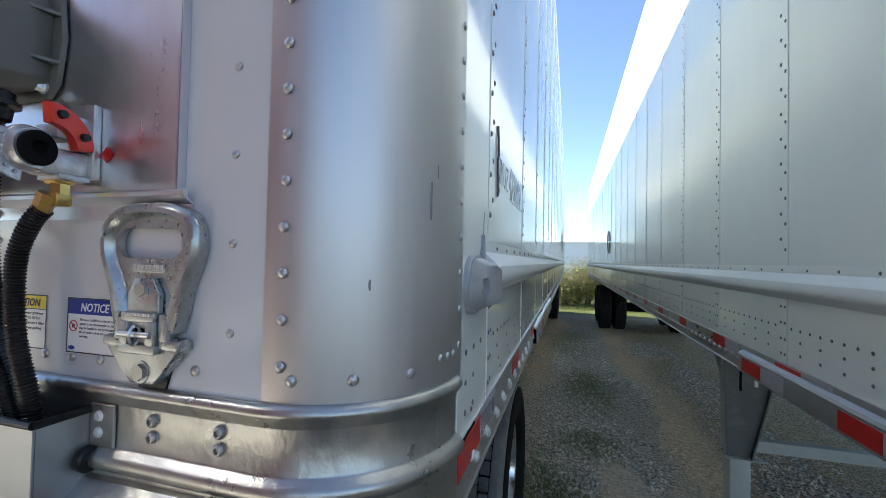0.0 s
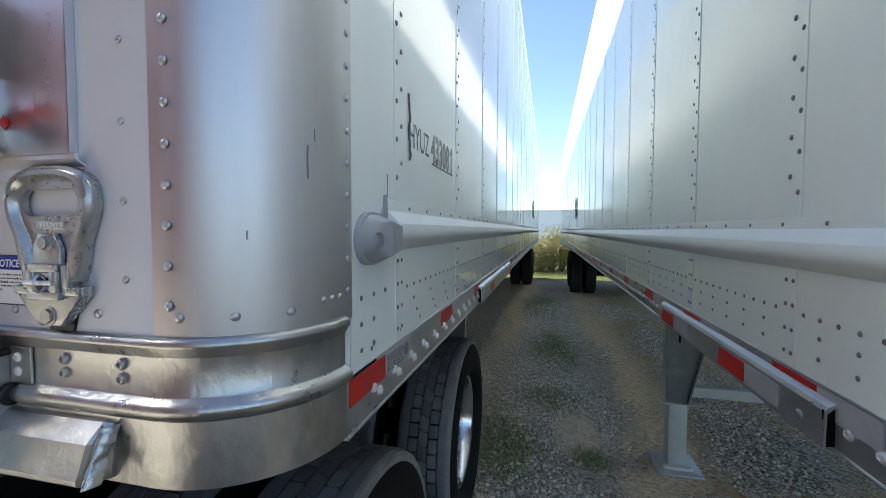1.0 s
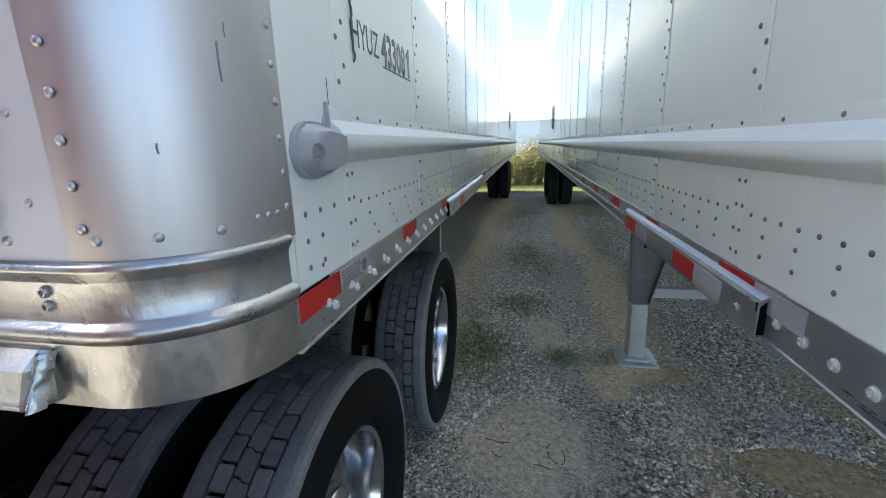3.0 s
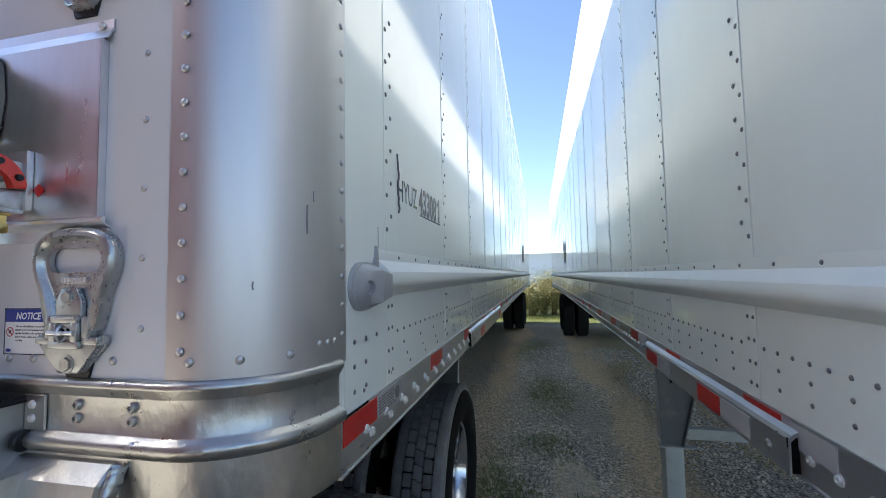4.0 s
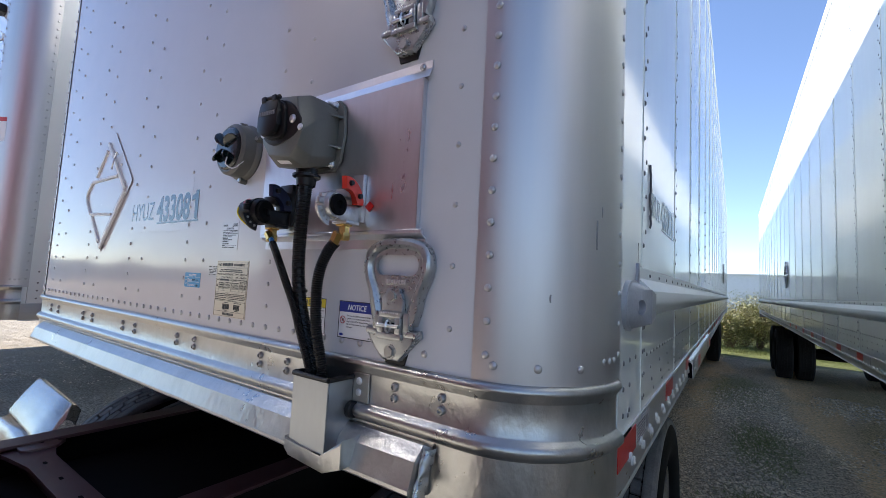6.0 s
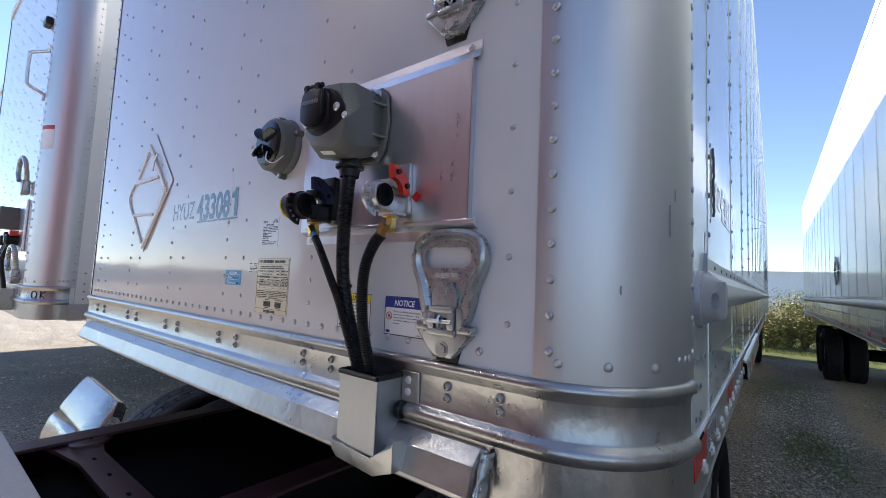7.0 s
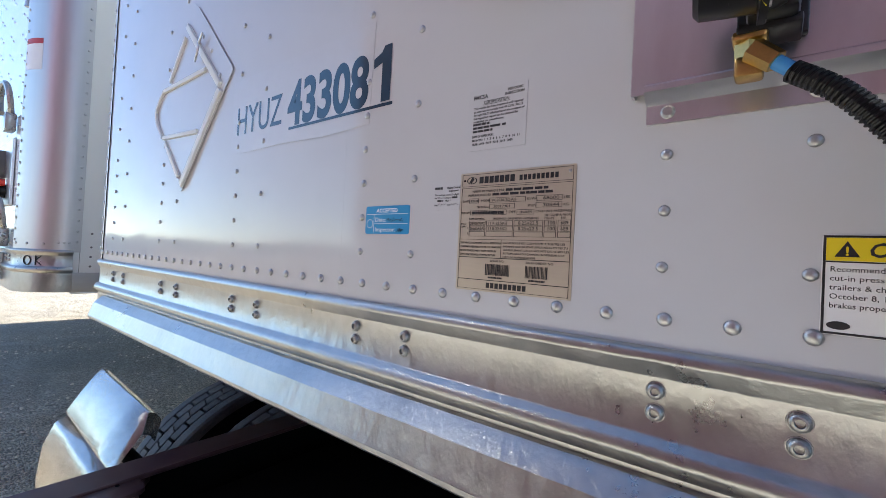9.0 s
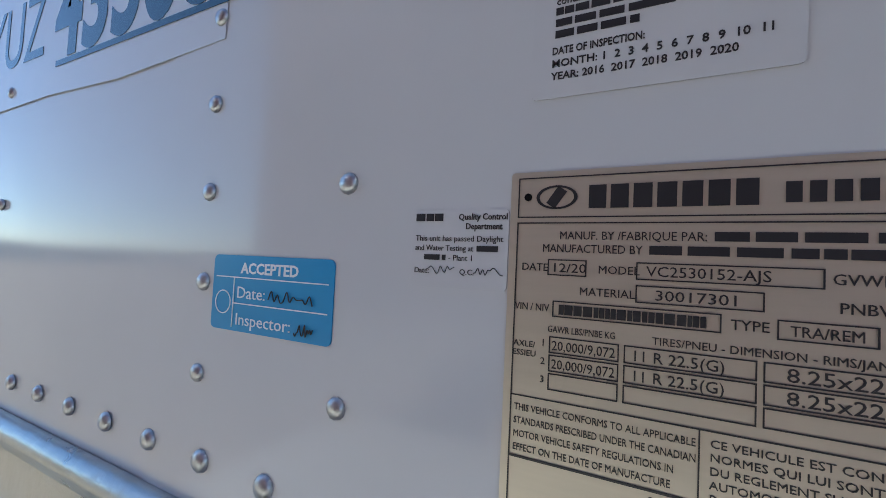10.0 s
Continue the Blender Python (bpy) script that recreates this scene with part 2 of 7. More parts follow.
def ground_material():
    """Compacted gravel lot: blue-grey chippings, tan dirt tracks and green weed patches."""
    m = bpy.data.materials.new("gravel_lot")
    m.use_nodes = True
    nt = m.node_tree
    n, li = nt.nodes, nt.links.new
    p = n["Principled BSDF"]
    p.inputs["Roughness"].default_value = 0.85
    p.inputs["Specular IOR Level"].default_value = 0.25
    tc = n.new("ShaderNodeTexCoord")

    def noise_at(scale, detail=6, stretch=(1, 1, 1), rough=0.55):
        mp = n.new("ShaderNodeMapping")
        mp.inputs["Scale"].default_value = stretch
        li(tc.outputs["Object"], mp.inputs["Vector"])
        t = n.new("ShaderNodeTexNoise")
        t.inputs["Scale"].default_value, t.inputs["Detail"].default_value, t.inputs["Roughness"].default_value = scale, detail, rough
        li(mp.outputs["Vector"], t.inputs["Vector"])
        return t.outputs["Fac"]

    def ranged(sock, a, b, lo=0.0, hi=1.0):
        r = n.new("ShaderNodeMapRange")
        r.inputs["From Min"].default_value, r.inputs["From Max"].default_value = a, b
        r.inputs["To Min"].default_value, r.inputs["To Max"].default_value = lo, hi
        li(sock, r.inputs["Value"])
        return r.outputs["Result"]

    def mixed(fac, a, b):
        x = n.new("ShaderNodeMix")
        x.data_type = "RGBA"
        li(fac, x.inputs[0])
        for sock, v in ((x.inputs[6], a), (x.inputs[7], b)):
            if isinstance(v, tuple):
                sock.default_value = (*v, 1)
            else:
                li(v, sock)
        return x.outputs[2]

    def times(a, b):
        x = n.new("ShaderNodeMath")
        x.operation = "MULTIPLY"
        li(a, x.inputs[0])
        li(b, x.inputs[1])
        return x.outputs[0]

    def chips(scale):
        """Random tone per chipping, shade painted into the gaps, and the height of the chippings."""
        v = n.new("ShaderNodeTexVoronoi")
        v.inputs["Scale"].default_value = scale
        li(tc.outputs["Object"], v.inputs["Vector"])
        s = n.new("ShaderNodeSeparateColor")
        li(v.outputs["Color"], s.inputs["Color"])
        gap = ranged(v.outputs["Distance"], 0.42, 0.80, 1.0, 0.22)
        return times(ranged(s.outputs["Red"], 0.0, 1.0, 0.58, 1.0), gap), ranged(v.outputs["Distance"], 0.0, 0.7, 1.0, 0.0)

    def blend(fac, p, q):
        x = n.new("ShaderNodeMix")
        x.data_type = "FLOAT"
        li(fac, x.inputs[0])
        li(p, x.inputs[2])
        li(q, x.inputs[3])
        return x.outputs[0]

    sep = n.new("ShaderNodeSeparateXYZ")
    li(tc.outputs["Object"], sep.inputs[0])

    def plus(a, b, k):
        x = n.new("ShaderNodeMath")
        x.operation = "MULTIPLY_ADD"
        li(b, x.inputs[0])
        x.inputs[1].default_value = k
        li(a, x.inputs[2])
        return x.outputs[0]

    def most(*socks):
        out = socks[0]
        for sock in socks[1:]:
            x = n.new("ShaderNodeMath")
            x.operation = "MAXIMUM"
            li(out, x.inputs[0])
            li(sock, x.inputs[1])
            out = x.outputs[0]
        return out

    def patch(cx, cy, rx, ry, soft=0.35, rag=0.9):
        """A ragged oval mask on the lot."""
        mp = n.new("ShaderNodeMapping")
        mp.vector_type = "POINT"
        mp.inputs["Scale"].default_value = (1 / rx, 1 / ry, 0.0)
        mp.inputs["Location"].default_value = (-cx / rx, -cy / ry, 0.0)
        li(tc.outputs["Object"], mp.inputs["Vector"])
        ln = n.new("ShaderNodeVectorMath")
        ln.operation = "LENGTH"
        li(mp.outputs["Vector"], ln.inputs[0])
        return ranged(plus(ln.outputs["Value"], noise_at(5.0, 6), rag), 1.0 + rag * 0.5 + soft * 0.5, 1.0 + rag * 0.5 - soft * 0.5)

    # drifts of coarse dark chippings
    drifts = most(patch(2.33, 1.42, 0.24, 0.40), patch(2.90, 2.22, 0.30, 0.15), patch(3.22, 2.02, 0.24, 0.14), patch(2.30, 2.02, 0.22, 0.16), patch(3.20, 3.20, 0.45, 0.60), patch(2.62, 0.95, 0.12, 0.30))
    coarse = most(drifts, ranged(noise_at(3.2, 5), 0.50, 0.60))
    big_tone, big_h = chips(44)
    small_tone, small_h = chips(82)
    tone, chip_h = blend(coarse, small_tone, big_tone), blend(coarse, small_h, big_h)
    # lane tones lifted and warmed to make up for its dim, blue light
    stone = mixed(tone, (0.06, 0.048, 0.036), (1.0, 0.84, 0.62))
    dirt = mixed(noise_at(14, 9), (0.66, 0.47, 0.27), (1.0, 0.74, 0.45))
    olive = mixed(tone, (0.18, 0.12, 0.055), (1.0, 0.76, 0.42))
    dark = mixed(tone, (0.06, 0.05, 0.04), (0.80, 0.66, 0.48))
    # ragged lanes along the row: a tan tyre track, olive grit beyond it, grey chippings between
    across = plus(sep.outputs["X"], noise_at(1.1, 7, (1, 0.6, 1)), 1.5)
    right_track = times(times(ranged(across, 2.88, 3.12), ranged(across, 3.75, 3.4)), ranged(sep.outputs["Y"], 2.4, 3.4))
    left_track = times(ranged(across, 1.55, 1.75), ranged(across, 2.05, 1.9))
    under = ranged(across, 3.3, 3.75)
    gritty = ranged(noise_at(30, 6), 0.36, 0.56, 0.15, 1.0)
    base = mixed(under, stone, olive)
    base = mixed(drifts, base, dark)
    base = mixed(times(right_track, gritty), base, dirt)
    base = mixed(times(times(left_track, ranged(sep.outputs["Y"], 4.5, 7.0)), gritty), base, dirt)

    # bare brown and sandy spots
    brown = mixed(noise_at(22, 8), (0.40, 0.27, 0.13), (0.78, 0.55, 0.31))
    sand_1 = times(most(patch(2.61, 1.18, 0.15, 0.42), patch(2.58, 1.82, 0.14, 0.15)), gritty)
    sand_2 = times(most(patch(2.25, 2.42, 0.16, 0.24), patch(2.45, 2.60, 0.20, 0.16)), gritty)
    earth = times(most(patch(3.06, 1.70, 0.32, 0.15), patch(3.28, 1.50, 0.20, 0.20), patch(2.92, 2.55, 0.32, 0.12)), ranged(noise_at(30, 6), 0.30, 0.48, 0.2, 1.0))
    base = mixed(earth, base, brown)
    base = mixed(sand_1, base, dirt)
    base = mixed(sand_2, base, dirt)
    # flat pale patches of dried mud
    silt = mixed(noise_at(26, 8), (0.64, 0.49, 0.32), (0.92, 0.73, 0.50))
    fine = ranged(noise_at(34, 6), 0.34, 0.54, 0.30, 1.0)
    mud_1, mud_2 = times(patch(1.68, 1.66, 0.36, 0.42, 0.45, 1.7), fine), times(patch(1.86, 3.10, 0.17, 0.44, 0.25), fine)
    base = mixed(mud_1, base, silt)
    base = mixed(mud_2, base, silt)
    # open lot coloured darker than the lane to hold down its sunlit glare
    open_lot = ranged(sep.outputs["X"], -3.2, -5.5)
    pale = mixed(times(open_lot, ranged(noise_at(1.6, 7), 0.35, 0.65, 0.6, 0.95)), base, mixed(tone, (0.15, 0.135, 0.11), (0.56, 0.50, 0.41)))
    # unseen ground in front of the row, darkened to cut bounce onto the nose
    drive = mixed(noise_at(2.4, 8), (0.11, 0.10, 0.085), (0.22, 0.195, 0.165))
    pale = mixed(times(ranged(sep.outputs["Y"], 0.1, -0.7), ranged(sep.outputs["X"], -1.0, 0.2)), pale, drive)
    # thin weeds creeping through the chippings
    tuft = ranged(noise_at(48, 5), 0.42, 0.60, 0.05, 0.85)
    colour = pale
    for cx, cy, rx, ry in ((1.72, 5.6, 0.30, 1.05), (1.66, 3.80, 0.32, 0.34), (1.36, 2.75, 0.26, 0.50), (1.93, 2.72, 0.14, 0.16), (1.50, 9.0, 0.4, 1.6)):
        colour = mixed(times(patch(cx, cy, rx, ry, 0.5), tuft), colour, (0.19, 0.24, 0.075))
    # uneven damp and dusty mottling
    mottle = ranged(noise_at(24, 9, (1, 1, 1), 0.75), 0.36, 0.64, 0.62, 1.22)
    worn = n.new("ShaderNodeVectorMath")
    worn.operation = "SCALE"
    li(colour, worn.inputs[0])
    li(mottle, worn.inputs["Scale"])
    colour = worn.outputs["Vector"]
    verge = ranged(plus(sep.outputs["Y"], noise_at(1.5, 5), 1.2), 14.3, 14.9)
    colour = mixed(verge, colour, (0.13, 0.15, 0.05))
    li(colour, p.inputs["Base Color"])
    flat = most(times(right_track, gritty), sand_1, sand_2, mud_1, mud_2, earth)
    h = n.new("ShaderNodeMath")
    h.operation = "ADD"
    li(times(chip_h, ranged(flat, 0.0, 1.0, 1.0, 0.12)), h.inputs[0])
    li(noise_at(5, 6), h.inputs[1])
    b = n.new("ShaderNodeBump")
    b.inputs["Strength"].default_value, b.inputs["Distance"].default_value = 1.0, 0.024
    li(h.outputs[0], b.inputs["Height"])
    li(b.outputs["Normal"], p.inputs["Normal"])
    return m


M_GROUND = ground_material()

# ---- mesh helpers ----


def empty(name, x=0.0, y=0.0, z=0.0):
    e = new(name)
    e.location = (x, y, z)
    e.empty_display_size = 0.1
    return e


def link_mesh(name, me, mat, parent=None, label="", smooth=None):
    me.materials.append(mat)
    if smooth is not None:
        me.shade_smooth() if smooth >= 180 else me.set_sharp_from_angle(angle=radians(smooth))
        if smooth < 180:
            for poly in me.polygons:
                poly.use_smooth = True
    ob = new(name, me)
    if parent is not None:
        ob.parent = parent
        if parent.data is None:
            ob.matrix_parent_inverse = Matrix.Translation(-parent.location)
    if label:
        ob["label"] = label
    return ob


def part(name, bm, mat, parent=None, label="", smooth=35):
    bmesh.ops.recalc_face_normals(bm, faces=bm.faces)
    me = bpy.data.meshes.new(name)
    bm.to_mesh(me)
    bm.free()
    return link_mesh(name, me, mat, parent, label, smooth)


def box(x0, x1, y0, y1, z0, z1, bevel=0.0, seg=1, bm=None, m=None):
    bm = bm or bmesh.new()
    r = bmesh.ops.create_cube(bm, size=1)
    vs = r["verts"]
    t = Matrix.Translation(((x0 + x1) / 2, (y0 + y1) / 2, (z0 + z1) / 2)) @ Matrix.Diagonal((x1 - x0, y1 - y0, z1 - z0, 1))
    bmesh.ops.transform(bm, matrix=t, verts=vs)
    if bevel > 0:
        es = list({e for v in vs for e in v.link_edges})
        o = bmesh.ops.bevel(bm, geom=es, offset=bevel, segments=seg, affect="EDGES", profile=0.5)
        vs = list({v for f in o["faces"] for v in f.verts} | {v for v in vs if v.is_valid})
    if m is not None:
        bmesh.ops.transform(bm, matrix=m, verts=[v for v in vs if v.is_valid])
    return bm


def tube(a, b, r0, r1=None, seg=20, bm=None, caps=True):
    """A straight cylinder or cone between two points."""
    bm = bm or bmesh.new()
    a, b = Vector(a), Vector(b)
    d = b - a
    m = Matrix.Translation((a + b) / 2) @ d.to_track_quat("Z", "Y").to_matrix().to_4x4()
    bmesh.ops.create_cone(bm, cap_ends=caps, segments=seg, radius1=r0, radius2=r0 if r1 is None else r1, depth=d.length, matrix=m)
    return bm


def lathe(profile, centre, axis="X", seg=48, bm=None, closed=False):
    """Turns (radius, along) pairs about an axis through centre."""
    bm = bm or bmesh.new()
    rings = []
    for r, h in profile:
        ring = []
        for i in range(seg):
            a = 2 * math.pi * i / seg
            c, s = r * math.cos(a), r * math.sin(a)
            co = {"X": (h, c, s), "Y": (c, h, s), "Z": (c, s, h)}[axis]
            ring.append(bm.verts.new(Vector(centre) + Vector(co)))
        rings.append(ring)
    pairs = list(zip(rings, rings[1:])) + ([(rings[-1], rings[0])] if closed else [])
    for p, q in pairs:
        for i in range(seg):
            j = (i + 1) % seg
            bm.faces.new((p[i], p[j], q[j], q[i]))
    return bm


def sweep(profile, path, bm=None, closed=False):
    """Extrudes a (d, z) profile along a level path of (point, outward) pairs; d is measured outward."""
    bm = bm or bmesh.new()
    rings = [[bm.verts.new((p[0] + o[0] * d, p[1] + o[1] * d, z)) for d, z in profile] for p, o in path]
    k = len(profile)
    for a, b in zip(rings, rings[1:]):
        for i in range(k if closed else k - 1):
            j = (i + 1) % k
            bm.faces.new((a[i], b[i], b[j], a[j]))
    if closed:
        bm.faces.new(rings[0])
        bm.faces.new(rings[-1][::-1])
    return bm


def prism(points, depth, m, bm=None, bevel=0.0):
    """A flat outline (u, v) extruded by depth, then placed by the matrix m (u to x, v to y, depth along z)."""
    bm = bm or bmesh.new()
    lo = [bm.verts.new((u, v, 0)) for u, v in points]
    hi = [bm.verts.new((u, v, depth)) for u, v in points]
    fs = [bm.faces.new(lo[::-1]), bm.faces.new(hi)]
    k = len(points)
    for i in range(k):
        j = (i + 1) % k
        fs.append(bm.faces.new((lo[i], lo[j], hi[j], hi[i])))
    vs = lo + hi
    if bevel:
        es = list({e for e in fs[1].edges})
        o = bmesh.ops.bevel(bm, geom=es, offset=bevel, segments=2, affect="EDGES", profile=0.5)
        vs = list({v for f in o["faces"] for v in f.verts} | {v for v in vs if v.is_valid})
        vs = [v for v in bm.verts if v.is_valid] if len(bm.verts) < 4 * k + 40 else vs
    bmesh.ops.transform(bm, matrix=m, verts=[v for v in vs if v.is_valid])
    return bm


def smooth_line(pts, n=5):
    """Catmull-Rom line through plan points."""
    p = [Vector(q) for q in pts]
    out = []
    for i in range(len(p) - 1):
        p0, p1, p2, p3 = p[max(i - 1, 0)], p[i], p[i + 1], p[min(i + 2, len(p) - 1)]
        for k in range(n):
            t = k / n
            out.append(0.5 * ((2 * p1) + (p2 - p0) * t + (2 * p0 - 5 * p1 + 4 * p2 - p3) * t * t + (3 * p1 - p0 - 3 * p2 + p3) * t ** 3))
    return out + [p[-1]]


def facing_front(x, y, z):
    """Places a flat outline on the nose: u to +x, v to +z, depth towards -y."""
    return Matrix(((1, 0, 0, x), (0, 0, -1, y), (0, 1, 0, z), (0, 0, 0, 1)))


def facing_side(x, y, z):
    """Places a flat outline on the driver's side: u to +y, v to +z, depth towards +x."""
    return Matrix(((0, 0, 1, x), (1, 0, 0, y), (0, 1, 0, z), (0, 0, 0, 1)))


def rounded(w, h, r, seg=4, cx=0.0, cy=0.0):
    pts = []
    for qx, qy, a0 in ((1, 1, 0), (-1, 1, 90), (-1, -1, 180), (1, -1, 270)):
        for i in range(seg + 1):
            a = radians(a0 + 90 * i / seg)
            pts.append((cx + qx * (w / 2 - r) + r * math.cos(a), cy + qy * (h / 2 - r) + r * math.sin(a)))
    return pts


def curve_pipe(points, r, res=10, sides=10, ridge=0.0, pitch=0.006):
    """A pipe along a smooth line through the points; ridge > 0 makes a corrugated conduit. Returns a bmesh."""
    pts = [Vector(p) for p in points]
    line = []
    for i in range(len(pts) - 1):
        p0, p1, p2, p3 = pts[max(i - 1, 0)], pts[i], pts[i + 1], pts[min(i + 2, len(pts) - 1)]
        steps = res if not ridge else max(4, int((p2 - p1).length / (pitch / 4)))
        for s in range(steps):
            t = s / steps
            line.append(0.5 * ((2 * p1) + (p2 - p0) * t + (2 * p0 - 5 * p1 + 4 * p2 - p3) * t * t + (3 * p1 - p0 - 3 * p2 + p3) * t ** 3))
    line.append(pts[-1])
    bm = bmesh.new()
    rings, up, dist = [], Vector((0.3, 1, 0.2)).normalized(), 0.0
    for i, c in enumerate(line):
        d = (line[min(i + 1, len(line) - 1)] - line[max(i - 1, 0)]).normalized()
        u = (up - d * up.dot(d)).normalized()
        v = d.cross(u)
        up = u
        if i:
            dist += (c - line[i - 1]).length
        rr = r - (ridge if ridge and (dist / pitch) % 1.0 > 0.5 else 0.0)
        rings.append([bm.verts.new(c + rr * (math.cos(2 * math.pi * k / sides) * u + math.sin(2 * math.pi * k / sides) * v)) for k in range(sides)])
    for a, b in zip(rings, rings[1:]):
        for k in range(sides):
            bm.faces.new((a[k], a[(k + 1) % sides], b[(k + 1) % sides], b[k]))
    bm.faces.new(rings[0][::-1])
    bm.faces.new(rings[-1])
    return bm


# a rivet head: shallow dome on a short drum, axis along +z, unit radius
DOME_V, DOME_F = [], []
for ring_r, ring_h in ((1.0, 0.0), (0.96, 0.22), (0.66, 0.50)):
    DOME_V += [(ring_r * math.cos(k * math.pi / 6), ring_r * math.sin(k * math.pi / 6), ring_h) for k in range(12)]
DOME_V.append((0, 0, 0.58))
for level in range(2):
    DOME_F += [(level * 12 + k, level * 12 + (k + 1) % 12, level * 12 + 12 + (k + 1) % 12, level * 12 + 12 + k) for k in range(12)]
DOME_F += [(24 + k, 24 + (k + 1) % 12, 36) for k in range(12)]
DOME_V = np.array(DOME_V)


# a collar bolt: washer, swaged collar and a hollow end, unit washer radius
COLLAR_V, COLLAR_F = [], []
for ring_r, ring_h in ((1.0, 0.0), (1.0, 0.22), (0.80, 0.30), (0.76, 0.86), (0.60, 0.98), (0.40, 0.98), (0.36, 0.55)):
    COLLAR_V += [(ring_r * math.cos(k * math.pi / 5), ring_r * math.sin(k * math.pi / 5), ring_h) for k in range(10)]
for level in range(6):
    COLLAR_F += [(level * 10 + k, level * 10 + (k + 1) % 10, level * 10 + 10 + (k + 1) % 10, level * 10 + 10 + k) for k in range(10)]
COLLAR_F.append(tuple(60 + k for k in range(10)))
COLLAR_V = np.array(COLLAR_V) * (1, 1, 0.62)


def heads_mesh(name, spots, shape=(DOME_V, DOME_F)):
    """One mesh of many rivet heads; spots are (place, normal, radius)."""
    vs, fs = [], []
    for i, (p, nrm, r) in enumerate(spots):
        rot = np.array(Vector(nrm).to_track_quat("Z", "Y").to_matrix())
        vs.append((shape[0] * r) @ rot.T + np.array(p))
        fs += [tuple(k + i * len(shape[0]) for k in f) for f in shape[1]]
    me = bpy.data.meshes.new(name)
    me.from_pydata(np.concatenate(vs).tolist(), [], fs)
    me.update()
    return me


def rivet_stuff(name, spots, mat, parent, label, shape=(DOME_V, DOME_F)):
    ob = link_mesh(name, heads_mesh(name, spots, shape), mat, parent, label, 40)
    return tagged(ob, kind="stuff")


def rivet_parts(spots, mat, parent):
    """Single rivets as objects of their own on shared meshes."""
    shared = {}
    off = parent.location
    for p, nrm, r in spots:
        key = round(r, 4)
        if key not in shared:
            me = heads_mesh("rivet", [((0, 0, 0), (0, 0, 1), r)])
            me.materials.append(mat)
            me.shade_smooth()
            shared[key] = me
        ob = new("rivet", shared[key])
        ob.parent = parent
        ob.matrix_parent_inverse = Matrix.Translation(-off)
        ob.matrix_basis = Matrix.Translation(p) @ Vector(nrm).to_track_quat("Z", "Y").to_matrix().to_4x4()


def lettering(text, size, mat, parent, m, name="lettering", align="LEFT", depth=0.0004, width=None, shear=0.0, bold=0.0):
    """Words in the built-in font as a thin mesh, placed by m (u right, v up, out along z). width stretches the line to that length."""
    cu = bpy.data.curves.new(name, "FONT")
    cu.body, cu.size, cu.align_x, cu.align_y, cu.extrude, cu.shear, cu.offset = text, size, align, "BOTTOM_BASELINE", depth / 2, shear, bold
    cu.resolution_u = 2 if size < 0.05 else 7
    tmp = bpy.data.objects.new(name, cu)
    me = bpy.data.meshes.new_from_object(tmp)
    bpy.data.objects.remove(tmp)
    if width and len(me.vertices):
        xs = [v.co.x for v in me.vertices]
        k = width / max(max(xs) - min(xs), 1e-6)
        me.transform(Matrix.Diagonal((k, 1, 1, 1)))
    me.transform(m)
    return link_mesh(name, me, mat, parent)

# ---- ground ----


def build_ground():
    bm = bmesh.new()
    xs = [-420, -60, -20, -8, -3, 0, 1.3, 2.1, 4, 8, 20, 60, 420]
    ys = [-420, -40, -8, -2, 0, 2, 4, 8, 12, 18, 30, 60, 420]
    grid = [[bm.verts.new((x, y, 0.0)) for y in ys] for x in xs]
    for i in range(len(xs) - 1):
        for j in range(len(ys) - 1):
            bm.faces.new((grid[i][j], grid[i + 1][j], grid[i + 1][j + 1], grid[i][j + 1]))
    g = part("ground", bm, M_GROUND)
    tagged(g, "grey gravel and tan dirt lot with weeds", "ground", kind="structure")


build_ground()

# ---- trailers ----
# one trailer is built in its own frame: nose at y 0, side walls at x +-HALF, z from the lot
HALF, LONG = 1.295, 14.63
RAIL_LO, RAIL_HI, RUB_LO, RUB_HI, TOP = 1.312, 1.412, 1.612, 1.715, 4.08
SEAM0, PITCH = 0.44, 0.61
BEND = 0.178


def side_path(s, ox, oy, y0, y1):
    return [((ox + s * HALF, oy + y0), (s, 0)), ((ox + s * HALF, oy + y1), (s, 0))]


def corner_path(s, ox, oy, x_from, y_to, steps=10, a0=0.0):
    """Runs along the nose from x_from, round the bend and back along the side to y_to."""
    out = [((ox + s * x_from, oy), (0, -1))] if a0 == 0.0 else []
    for i in range(steps + 1):
        a = a0 + (math.pi / 2 - a0) * i / steps
        c = (ox + s * (HALF - BEND), oy + BEND)
        o = (s * math.sin(a), -math.cos(a))
        out.append(((c[0] + BEND * o[0], c[1] + BEND * o[1]), o))
    out.append(((ox + s * HALF, oy + y_to), (s, 0)))
    return out


